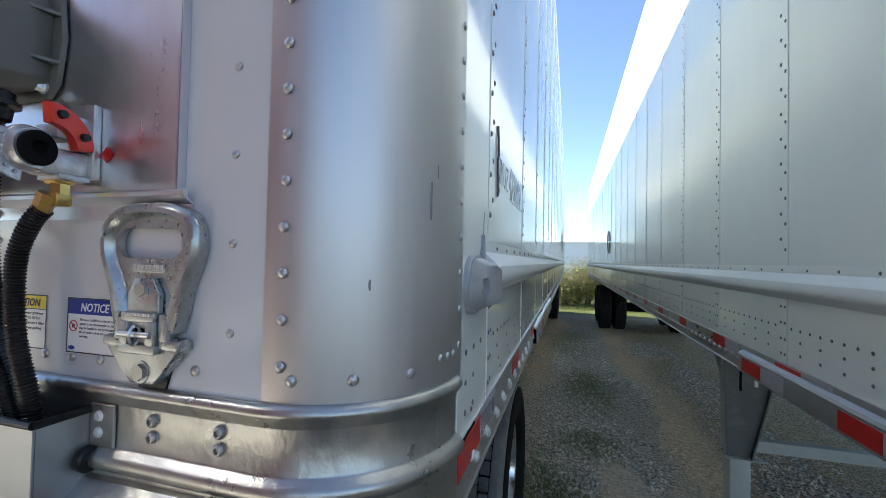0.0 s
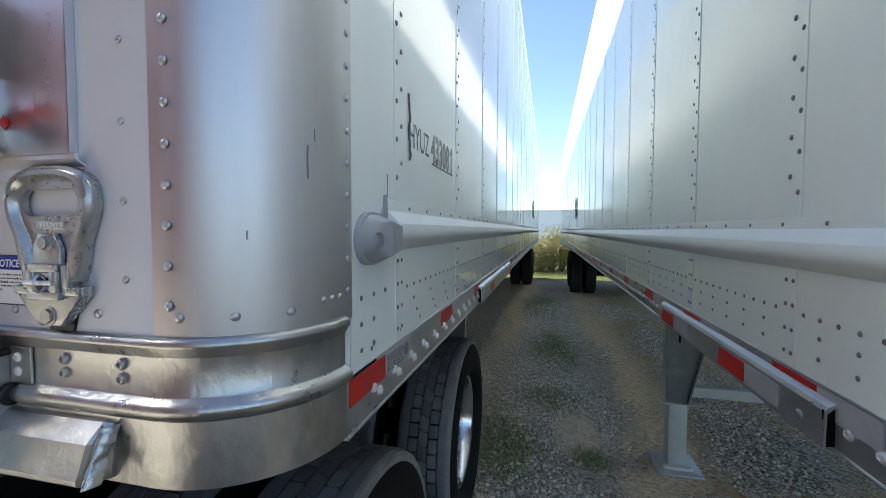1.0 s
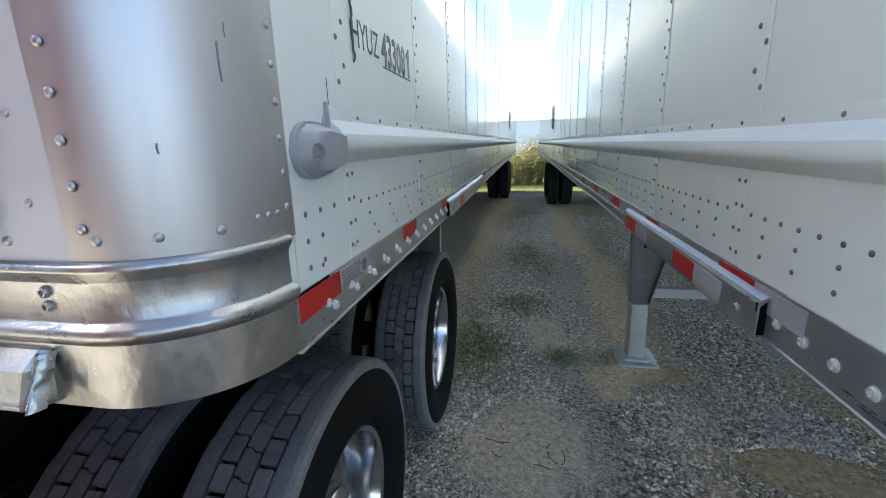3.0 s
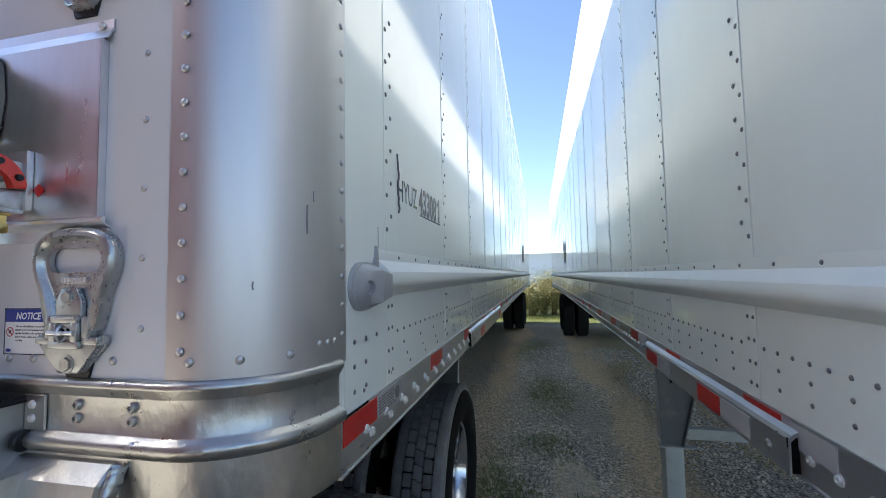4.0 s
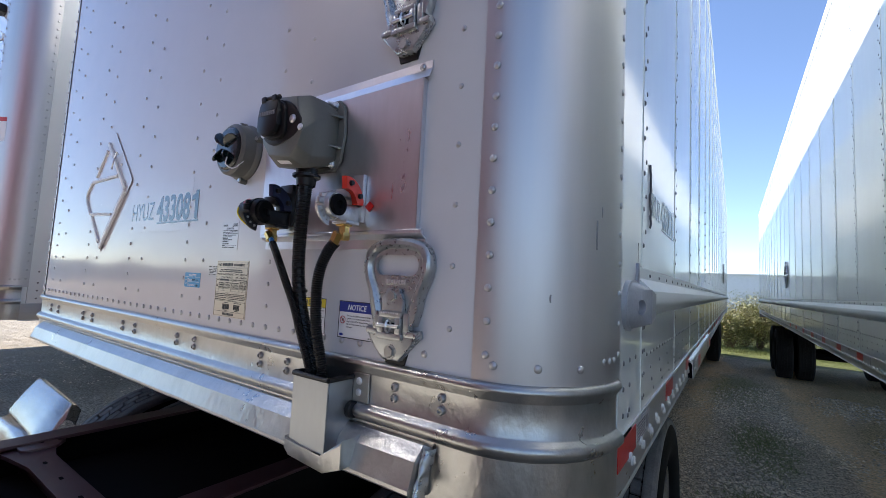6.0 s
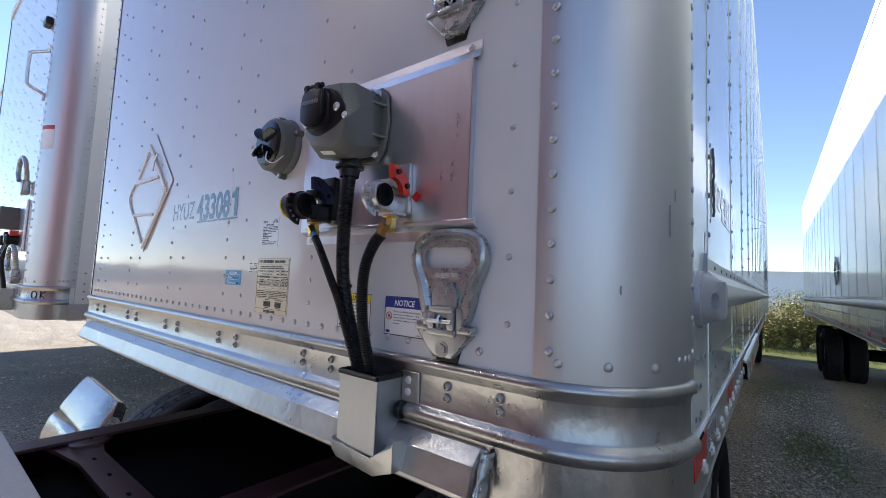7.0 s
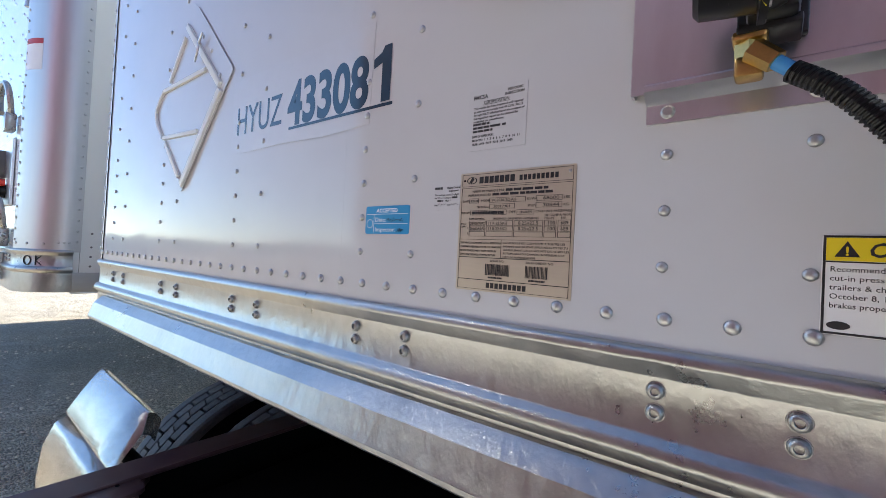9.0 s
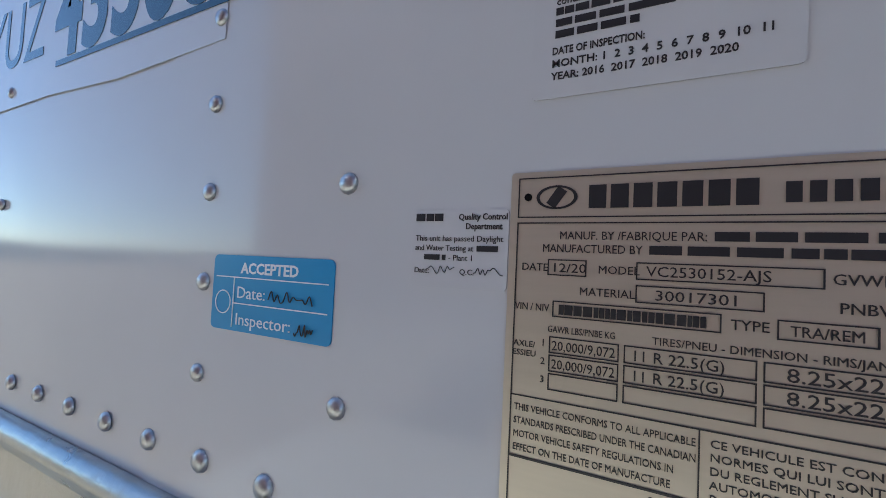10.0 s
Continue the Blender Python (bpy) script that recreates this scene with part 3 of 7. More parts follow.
def trailer_side(root, s, ox, oy, oz, far=False, tape0=0.19):
    """One side wall: panels, splice strips, rub rail, bottom rail, top rail and their rivets. s is the outward x sign."""
    X = ox + s * HALF
    seams = [SEAM0 + PITCH * k for k in range(int((LONG - SEAM0) / PITCH) + 1)]
    edges = [0.205] + seams + [LONG]
    for a, b in zip(edges, edges[1:]):
        g = 0.0012
        x0, x1 = sorted((X - s * 0.025, X + s * random.uniform(-0.0008, 0.0008)))
        first = a == edges[0]
        part("side_panel", box(x0, x1, oy + a + g, oy + b - g, oz + (RAIL_HI - 0.03 if first else RUB_HI - 0.03), oz + TOP - 0.09), M_WHITE, root)
        if not far and not first:
            part("lower_panel", box(x0, x1, oy + a + g, oy + b - g, oz + RAIL_HI - 0.03, oz + RUB_HI - 0.031), M_WHITE, root)
    if far:
        x0, x1 = sorted((X - s * 0.025, X))
        part("lower_panel", box(x0, x1, oy + edges[1], oy + LONG, oz + RAIL_HI - 0.03, oz + RUB_HI - 0.031), M_WHITE, root)
    x0, x1 = sorted((X - s * 0.025, X - s * 0.0005))
    part("corner_filler", box(x0, x1, oy + 0.150, oy + 0.2045, oz + RAIL_LO + 0.01, oz + RUB_HI + 0.05), M_WHITE, root)
    # splice strips behind the rivet rows
    if not far:
        for y in seams:
            x0, x1 = sorted((X - s * 0.001, X + s * 0.0022))
            part("splice_strip", box(x0, x1, oy + y - 0.030, oy + y + 0.002, oz + RUB_HI - 0.002, oz + TOP - 0.09, 0.0008), M_WHITE, root)
            part("splice_strip", box(x0, x1, oy + y - 0.024, oy + y + 0.002, oz + RAIL_HI, oz + RUB_LO, 0.0008), M_WHITE, root)
    rub = [(0, oz + RUB_HI), (0.0035, oz + RUB_HI), (0.0045, oz + 1.692), (0.008, oz + 1.688), (0.026, oz + 1.672), (0.031, oz + 1.666), (0.0335, oz + 1.655), (0.034, oz + 1.645),
           (0.032, oz + 1.638), (0.027, oz + 1.632), (0.010, oz + 1.618), (0.004, oz + RUB_LO), (0, oz + RUB_LO)]
    part("rub_rail", sweep(rub, side_path(s, ox, oy, 0.36, LONG), closed=True), M_PALE, root, "white painted rub rail with a dark underside edge", 25)
    low = [(0, oz + RAIL_HI), (0.004, oz + RAIL_HI), (0.005, oz + RAIL_HI - 0.006), (0.004, oz + RAIL_LO + 0.006), (0.0065, oz + RAIL_LO + 0.003), (0.0065, oz + RAIL_LO),
           (-0.03, oz + RAIL_LO), (-0.03, oz + RAIL_HI)]
    part("bottom_rail", sweep(low, side_path(s, ox, oy, 0.182, LONG), closed=True), M_MILL, root, "mill-finish aluminium bottom rail", 25)
    top = [(-0.03, oz + TOP - 0.10), (0.004, oz + TOP - 0.10), (0.006, oz + TOP - 0.012), (0.0, oz + TOP), (-0.03, oz + TOP)]
    part("top_rail", sweep(top, side_path(s, ox, oy, 0.205, LONG), closed=True), M_PALE, root, "", 25)
    spots, n = [], (s, 0, 0)
    zs = np.arange(RUB_HI + 0.05, TOP - 0.1, 0.080)
    for k, y in enumerate(seams):
        for i, z in enumerate(zs):
            spots.append(((X + s * 0.002, oy + y - 0.017, oz + z), n, 0.0058))
            spots.append(((X, oy + y + 0.017, oz + z + 0.034), n, 0.0058))
        for z in (RUB_LO - 0.025, RUB_LO - 0.075, RUB_LO - 0.125, RUB_LO - 0.172):
            spots.append(((X + s * 0.002, oy + y - 0.013, oz + z), n, 0.0048))
            spots.append(((X, oy + y + 0.017, oz + z), n, 0.0048))
    for y in np.arange(0.50, LONG, 0.145):
        spots.append(((X + s * 0.004, oy + y, oz + RUB_HI - 0.014), n, 0.0046))
    near = [y for y in np.arange(0.24, LONG, 0.0508)]
    for i, y in enumerate(near):
        ph = (y - SEAM0) % PITCH
        if y > SEAM0 and 0.04 < ph < PITCH - 0.04:
            spots.append(((X, oy + y, oz + 1.524), n, 0.0048))
            if i % 2 == 0 and s < 0:
                spots.append(((X, oy + y, oz + 1.490), n, 0.0048))
                spots.append(((X, oy + y, oz + 1.452), n, 0.0048))
            if i % 3 == 0 and s > 0:
                spots.append(((X, oy + y, oz + 1.490), n, 0.0048))
                spots.append(((X, oy + y + 0.0254, oz + 1.458), n, 0.0048))
        if i % 3 == 1 and s > 0:
            spots.append(((X, oy + y, oz + RAIL_HI + 0.022), n, 0.0048))
    for y, z in ((0.247, 1.60), (0.247, 1.534), (0.301, 1.534), (0.358, 1.534), (0.247, 1.488), (0.301, 1.488), (0.247, 1.442), (0.301, 1.442)):
        spots.append(((X, oy + y, oz + z), n, 0.0052))
    rivet_stuff("rivets", spots, M_RIVET_PAINT, root, "rows of small grey rivet heads")
    bolts = []
    for i, y in enumerate(np.arange(0.288, LONG - 0.1, 0.108) if s > 0 else np.arange(0.641, LONG - 0.1, 0.0715)):
        bolts.append(((X + s * 0.004, oy + y, oz + (1.362 if s > 0 else 1.357)), n, 0.0105))
        if s > 0:
            bolts.append(((X + s * 0.004, oy + y + 0.030, oz + 1.346), n, 0.0105))
    rivet_stuff("rail_bolts", bolts, M_COLLAR, root, "pale collar bolts along the bottom rail", (COLLAR_V, COLLAR_F))
    # conspicuity tape
    for k in range(12 if not far else 3):
        y = tape0 + k * 0.605
        if y > LONG - 0.4:
            break
        x0, x1 = sorted((X + s * 0.0045, X + s * 0.0062))
        part("red_tape", box(x0, x1, oy + y, oy + y + 0.155, oz + 1.362, oz + 1.407), M_TAPE_RED, root, "red reflective tape")
        if k == 0 and not far:
            ya = oy + (y + 0.156 if s > 0 else y - 0.157)
            tape_print(root, s, X + s * 0.0062, ya, ya + 0.156, oz + 1.362, oz + 1.407)
            part("torn_sealant", box(x0, x1, oy + y - 0.01, oy + y + 0.11, oz + 1.4085, oz + 1.4125), M_RUBBER, root, "dark torn line of sealant")
        part("white_tape", box(x0, x1, oy + (y + 0.156 if s > 0 else y - 0.157), oy + (y + 0.312 if s > 0 else y - 0.001), oz + 1.362, oz + 1.407), M_TAPE_WHITE, root, "silver-white reflective tape")


def tape_print(root, s, X, y0, y1, z0, z1):
    """Small print on a strip of tape: lines of unreadable text as bars and a round seal."""
    rnd = random.Random(8)
    xa, xb = sorted((X, X + s * 0.0006))
    for k in range(6):
        z = z1 - 0.006 - k * (z1 - z0 - 0.008) / 6
        y = y0 + 0.008
        while y < y1 - 0.055:
            w = rnd.uniform(0.010, 0.024)
            part("print_bar", box(xa, xb, y, y + w, z - 0.0032, z), M_INK_GREY, root)
            y += w + 0.004
    zc = (z0 + z1) / 2
    part("round_seal", prism(rounded(0.030, 0.030, 0.0149, 6), 0.0006, facing_side(X, y1 - 0.030, zc) if s > 0 else Matrix(((0, 0, -1, X), (1, 0, 0, y1 - 0.030), (0, 1, 0, zc), (0, 0, 0, 1)))), M_INK_GREY, root)


def outrigger(root, s, ox, oy, oz, y0, y1):
    """Folded aluminium channel that stands off the bottom rail over the landing gear."""
    p = [(0.0035, oz + 1.396), (0.008, oz + 1.394), (0.018, oz + 1.388), (0.0225, oz + 1.380), (0.0245, oz + 1.318), (0.0205, oz + 1.317), (0.0195, oz + 1.376), (0.009, oz + 1.387), (0.0035, oz + 1.390)]
    ob = part("stiffener_channel", sweep(p, side_path(s, ox, oy, y0, y1), closed=True), M_MILL, root, "folded aluminium channel with red and white tape", 25)
    X = ox + s * (HALF + 0.024)
    for a, b, mat, nm in ((y0 + 0.145, y0 + 0.298, M_TAPE_WHITE, "white_tape"), (y0 + 0.30, y0 + 0.452, M_TAPE_RED, "red_tape"),
                          (y1 - 0.36, y1 - 0.20, M_TAPE_WHITE, "white_tape"), (y1 - 0.199, y1 - 0.04, M_TAPE_RED, "red_tape")):
        x0, x1 = sorted((X - s * 0.002, X + s * 0.001))
        part(nm, box(x0, x1, oy + a, oy + b, oz + 1.326, oz + 1.373), mat, ob)
    xa, xb = sorted((ox + s * (HALF + 0.005), X - s * 0.001))
    # black sheet paints the shade inside the open channel end
    part("channel_end_shade", box(xa, xb, oy + y0 + 0.004, oy + y0 + 0.008, oz + 1.319, oz + 1.382), M_DARK, ob)
    part("bolt_head", heads_to_bm([((X, oy + y0 + 0.07, oz + 1.346), (s, 0, 0), 0.0105)]), M_BOLT, ob)
    return ob


def heads_to_bm(spots):
    me = heads_mesh("heads", spots)
    bm = bmesh.new()
    bm.from_mesh(me)
    bpy.data.meshes.remove(me)
    return bm


def trailer_nose(root, ox, oy, oz, detail):
    """Front sheet, rounded corner posts and the beaded nose rail."""
    seamx = [-1.1272, 0.126, 1.1272] if detail else [-1.1272, 1.1272]
    for i, (a, b) in enumerate(zip(seamx, seamx[1:])):
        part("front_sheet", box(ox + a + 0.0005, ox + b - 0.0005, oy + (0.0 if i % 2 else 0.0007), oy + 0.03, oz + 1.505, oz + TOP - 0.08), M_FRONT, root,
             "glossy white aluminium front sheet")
    for s in (-1, 1):
        bm = sweep([(0.0025, oz + 1.508 + (TOP - 0.08 - 1.508) * k / 12) for k in range(13)], corner_path(s, ox, oy, 1.117, 0.208, 28, 0.053))
        part("corner_post", bm, M_POST, root, "brushed aluminium rounded corner post", 180)
        bead = [(0.0, oz + 1.5165), (0.005, oz + 1.517), (0.010, oz + 1.513), (0.0125, oz + 1.508), (0.0118, oz + 1.504), (0.0035, oz + 1.491), (0.003, oz + 1.489),
                (0.003, oz + 1.440), (0.005, oz + 1.437), (0.013, oz + 1.433), (0.017, oz + 1.426), (0.016, oz + 1.418), (0.010, oz + 1.412), (0.005, oz + 1.408),
                (0.006, oz + 1.345), (0.005, oz + 1.320), (-0.004, oz + 1.320)]
        bm = sweep(bead, corner_path(s, ox, oy, 0.0, 0.181, 24))
        part("nose_rail", bm, M_GALV, root, "galvanised steel nose rail with two rolled beads", 45)
    top = [(-0.03, oz + TOP - 0.09), (0.008, oz + TOP - 0.09), (0.010, oz + TOP - 0.02), (0.002, oz + TOP), (-0.03, oz + TOP)]
    for s in (-1, 1):
        part("top_rail", sweep(top, corner_path(s, ox, oy, 0.0, 0.206, 10)), M_PALE, root)
    spots_near, spots_far = [], []
    n = (0, -1, 0)

    def spot(x, z, r):
        q = ((ox + x, oy - 0.0002, oz + z), n, r)
        (spots_near if detail and x > -0.75 and z < 2.02 else spots_far).append(q)

    for x in np.arange(-1.10, 1.101, 0.0502):
        spot(x - 0.025, 1.5415, 0.0064)
    for x0 in (-1.03, -0.63, -0.225, 0.172, 0.578, 0.980):
        for z in np.arange(1.588, 1.80, 0.0508):
            if x0 != 0.980 or z > 1.76:
                spot(x0, z, 0.0052)
        for z in np.arange(1.842, TOP - 0.12, 0.1016):
            spot(x0, z, 0.0052)
        for z in np.arange(1.588, TOP - 0.12, 0.1016):
            spot(x0 + 0.101, z, 0.0052)
    for s in (-1, 1):
        for z in np.arange(1.556, TOP - 0.1, 0.0508):
            spot(s * 1.148, z, 0.0064)
            p = ((ox + s * (HALF + 0.0025), oy + 0.192, oz + z), (s, 0, 0), 0.0058)
            (spots_near if detail and s > 0 and z < 2.1 else spots_far).append(p)
        for deg in (14, 35, 57, 74, 80, 86):
            a = radians(deg)
            o = (s * math.sin(a), -math.cos(a), 0)
            p = ((ox + s * (HALF - BEND) + (BEND + 0.0025) * o[0], oy + BEND + (BEND + 0.0025) * o[1], oz + (1.5415 if deg < 70 else 1.550)), o, 0.0066 if deg < 70 else 0.0052)
            (spots_near if detail and s > 0 else spots_far).append(p)
    if spots_near:
        rivet_parts(spots_near, M_RIVET, root)
    rivet_stuff("rivets", spots_far, M_RIVET, root, "rows of bright rivet heads")
    pairs = []
    for x0 in (-0.985, -0.586, -0.206, 0.176, 0.578, 0.977):
        for dx in (0.0, 0.098):
            for z in (1.4780, 1.4590):
                pairs.append((x0 + dx, z))
    for x, z in pairs:
        if 0.72 < x < 0.9:
            continue
        bolt_part((ox + x, oy - 0.003, oz + z), (0, -1, 0), root)


BOLT_MESH = []


def bolt_part(p, nrm, root):
    """A button-head bolt as an object of its own on one shared mesh."""
    if not BOLT_MESH:
        bm = bmesh.new()
        # button head with a star socket
        lathe([(0.0086, 0.0), (0.0084, 0.0006), (0.0076, 0.0008), (0.0074, 0.0028), (0.0066, 0.0046), (0.0052, 0.0058), (0.0036, 0.0062), (0.0033, 0.0060), (0.0030, 0.0036), (0.0, 0.0034)], (0, 0, 0), "Z", 18, bm)
        me = bpy.data.meshes.new("bolt")
        bm.to_mesh(me)
        bm.free()
        me.materials.append(M_BOLT)
        BOLT_MESH.append(me)
    ob = new("bolt", BOLT_MESH[0])
    ob.parent = root
    ob.matrix_parent_inverse = Matrix.Translation(-root.location)
    ob.matrix_basis = Matrix.Translation(p) @ Vector(nrm).to_track_quat("Z", "Y").to_matrix().to_4x4()


def trailer_shell(root, ox, oy, oz):
    """Roof, rear frame, floor and underside."""
    lay = Matrix.Translation((ox, oy, 0))
    plan = [(-1.10, 0.03), (1.10, 0.03), (1.22, 0.10), (HALF - 0.03, 0.24), (HALF - 0.03, LONG - 0.06), (-HALF + 0.03, LONG - 0.06), (-HALF + 0.03, 0.24), (-1.22, 0.10)]
    part("roof", prism(plan, 0.024, lay @ Matrix.Translation((0, 0, oz + TOP - 0.03))), M_PALE, root)
    part("rear_wall", box(ox - HALF, ox + HALF, oy + LONG - 0.06, oy + LONG, oz + RAIL_LO - 0.1, oz + TOP - 0.001), M_PALE, root)
    part("floor", prism(plan, 0.03, lay @ Matrix.Translation((0, 0, oz + 1.348))), M_FLOOR, root)
    # underside parts near black: the shade below the floor is in their colour
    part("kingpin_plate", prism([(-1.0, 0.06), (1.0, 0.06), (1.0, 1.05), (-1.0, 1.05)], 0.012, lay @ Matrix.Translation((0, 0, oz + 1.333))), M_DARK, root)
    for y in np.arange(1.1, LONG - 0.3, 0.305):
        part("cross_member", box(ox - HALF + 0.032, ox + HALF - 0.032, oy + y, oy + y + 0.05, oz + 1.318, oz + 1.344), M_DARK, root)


WHEEL_CACHE = {}


def tire_meshes(r, w, blocks, seed):
    """Carcass and tread of one worn drive tyre, axle along x, centred on the origin."""
    rnd = random.Random(seed)
    h = w / 2
    prof = [(r * 0.575, -h * 0.62), (r * 0.60, -h * 0.80), (r * 0.70, -h * 0.97), (r * 0.80, -h * 1.0), (r * 0.90, -h * 0.95), (r * 0.945, -h * 0.875), (r - 0.024, -h * 0.78),
            (r - 0.024, h * 0.78), (r * 0.945, h * 0.875), (r * 0.90, h * 0.95), (r * 0.80, h * 1.0), (r * 0.70, h * 0.97), (r * 0.60, h * 0.80), (r * 0.575, h * 0.62)]
    body = lathe(prof, (0, 0, 0), "X", 72)
    tread = bmesh.new()

    def block(xa, xb, a0, a1, skew):
        """A block with nicked corners; the skew steps its ends like a Z."""
        c, d = (xb - xa) * 0.10, (a1 - a0) * 0.05
        low, top = [], []
        xm = (xa + xb) / 2
        for rr, ins, ring in ((r - 0.030, 0.0, low), (r - 0.002, 0.0, low), (r + rnd.uniform(-0.0008, 0.0008), 0.0016, top)):
            ai, k = ins / r, (xb - xa) * 0.16
            q = [(xa + ins, a0 + d - skew), (xa + c, a0 + ai - skew), (xm - k, a0 + ai - skew), (xm + k, a0 + ai + skew), (xb - c, a0 + ai + skew), (xb - ins, a0 + d + skew),
                 (xb - ins, a1 - d + skew), (xb - c, a1 - ai + skew), (xm + k, a1 - ai + skew), (xm - k, a1 - ai - skew), (xa + c, a1 - ai - skew), (xa + ins, a1 - d - skew)]
            ring.append([tread.verts.new((x, rr * math.cos(a), rr * math.sin(a))) for x, a in q])
        rings = low + top
        for p, q in zip(rings, rings[1:]):
            for i in range(12):
                tread.faces.new((p[i], p[(i + 1) % 12], q[(i + 1) % 12], q[i]))
        tread.faces.new(top[0])

    for a, b in ((-0.475, -0.195), (-0.155, 0.155), (0.195, 0.475)):
        mid = abs(a + b) < 0.01
        for k in range(blocks):
            st = 2 * math.pi * (k + (0.5 if mid else 0.0)) / blocks
            gap = 0.0030 if mid else 0.0075
            block(a * h, b * h, st + gap, st + 2 * math.pi / blocks - gap, 0.008 * rnd.uniform(0.8, 1.2) if mid else 0.0)
    # smooth worn shoulder ribs
    for s in (-1, 1):
        rings = []
        for k in range(96):
            a = 2 * math.pi * k / 96
            w0 = rnd.uniform(-0.002, 0.002)
            nick = rnd.uniform(0.0, 0.004) if rnd.random() > 0.12 else 0.010
            q = [(0.515 * h + w0, r - 0.030), (0.522 * h + w0, r - 0.001), (0.58 * h, r), (0.78 * h, r - 0.002), (0.87 * h - nick * 0.5, r - 0.007 - nick * 0.3), (0.905 * h, r - 0.018), (0.90 * h, r - 0.036)]
            rings.append([tread.verts.new((s * x, rr * math.cos(a), rr * math.sin(a))) for x, rr in q])
        for k in range(96):
            p, q = rings[k], rings[(k + 1) % 96]
            for i in range(6):
                tread.faces.new((p[i], p[i + 1], q[i + 1], q[i]))
    out = []
    for bm in (body, tread):
        bmesh.ops.recalc_face_normals(bm, faces=bm.faces)
        me = bpy.data.meshes.new("tire")
        bm.to_mesh(me)
        bm.free()
        out.append(me)
    return out


def dual_wheel(root, x_out, s, y, r, lead):
    """An axle end: outer and inner tyre with bright rims, parts of root. x_out is the outer sidewall, s the outward sign."""
    w, gap = 0.285, 0.385 if lead == 3 else 0.345
    key = (round(r, 3), lead)
    if key not in WHEEL_CACHE:
        WHEEL_CACHE[key] = tire_meshes(r, w, 50, lead)
        WHEEL_CACHE[key][0].materials.append(M_RUBBER)
        WHEEL_CACHE[key][1].materials.append(M_TREAD if lead == 3 else M_TREAD_FAR)
        WHEEL_CACHE[key][0].shade_smooth()
    for i in range(2):
        cx = x_out - s * (w / 2 + gap * i)
        turn = Matrix.Translation((cx, y, r)) @ Matrix.Rotation(0.4 + 1.3 * i + y, 4, "X")
        tyre = new("tyre", WHEEL_CACHE[key][0])
        tyre.parent = root
        tyre.matrix_parent_inverse = Matrix.Translation(-root.location)
        tyre.matrix_basis = turn
        tagged(tyre, "black worn dual tyre on a polished rim")
        tread = new("tread", WHEEL_CACHE[key][1])
        tread.parent = tyre
        # rim: flange, drop well and disc
        f = r * 0.575
        prof = [(f + 0.012, s * 0.090), (f + 0.014, s * 0.098), (f + 0.004, s * 0.102), (f - 0.012, s * 0.096), (f - 0.022, s * 0.070), (f - 0.030, s * 0.02),
                (f - 0.034, -s * 0.03), (f - 0.06, -s * 0.05), (f - 0.09, -s * 0.052), (0.17, -s * 0.046), (0.145, -s * 0.03), (0.12, -s * 0.03), (0.118, s * 0.05),
                (0.10, s * 0.062), (0.0, s * 0.066)]
        if i == 1:
            prof = [(a, -b * 0.4) for a, b in prof[:10]] + [(0.01, s * 0.02)]
        rim = part("rim", lathe(prof, (cx, y, r), "X", 56), M_CHROME, tyre, "polished alloy rim", 40)
        rim.matrix_parent_inverse = turn.inverted()
        if i == 0:
            for k in range(10):
                a = 2 * math.pi * k / 10
                c = Vector((cx - s * 0.05, y + 0.143 * math.cos(a), r + 0.143 * math.sin(a)))
                nut = part("lug_nut", tube(c, c + Vector((s * 0.045, 0, 0)), 0.016, 0.014, 6), M_CHROME, tyre, "chrome lug nut")
                nut.matrix_parent_inverse = turn.inverted()

# ---- the coupled trailer ----
main = tagged(empty("semi_trailer", 0, 0, 0), "white aluminium dry-van semi-trailer with galvanised nose rail", "trailer", "trailers in the row")
trailer_nose(main, 0, 0, 0, True)
trailer_side(main, 1, 0, 0, 0)
trailer_side(main, -1, 0, 0, 0, True)
trailer_shell(main, 0, 0, 0)
outrigger(main, 1, 0, 0, 0, 1.50, 3.05)

# ---- the trailer across the lane ----
RX, RY, RZ = 2.097 + HALF, -0.47, -0.035
lane = tagged(empty("semi_trailer", RX, RY, 0), "white dry-van semi-trailer standing on its landing gear", "trailer", "trailers in the row")
trailer_nose(lane, RX, RY, RZ, False)
trailer_side(lane, -1, RX, RY, RZ, tape0=0.337)
trailer_side(lane, 1, RX, RY, RZ, True)
trailer_shell(lane, RX, RY, RZ)
outrigger(lane, -1, RX, RY, RZ, 0.885, 1.96)

# ---- the neighbour on the open side ----
NX, NY, NZ = -1.95 - HALF, -0.10, 0.005
neigh = tagged(empty("semi_trailer", NX, NY, 0), "white dry-van semi-trailer with a marked corner post", "trailer", "trailers in the row")
trailer_nose(neigh, NX, NY, NZ, False)
trailer_side(neigh, 1, NX, NY, NZ, tape0=0.52)
trailer_side(neigh, -1, NX, NY, NZ, True)
trailer_shell(neigh, NX, NY, NZ)

# ---- trailer wheels ----
for root, rx, ry, a1 in ((main, 0.0, 0.0, 12.75), (lane, RX, RY, 11.85), (neigh, NX, NY, 12.3)):
    for y in (a1, a1 + 1.24):
        for s in (1, -1):
            dual_wheel(root, rx + s * 1.15, s, ry + y, 0.52, 5)
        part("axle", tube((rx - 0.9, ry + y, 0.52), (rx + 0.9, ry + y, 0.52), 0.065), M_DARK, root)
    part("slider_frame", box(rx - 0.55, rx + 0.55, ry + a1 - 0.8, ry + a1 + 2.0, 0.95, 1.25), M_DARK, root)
XC, TR = -0.05, 0.515

# ---- nose fittings of the coupled trailer ----


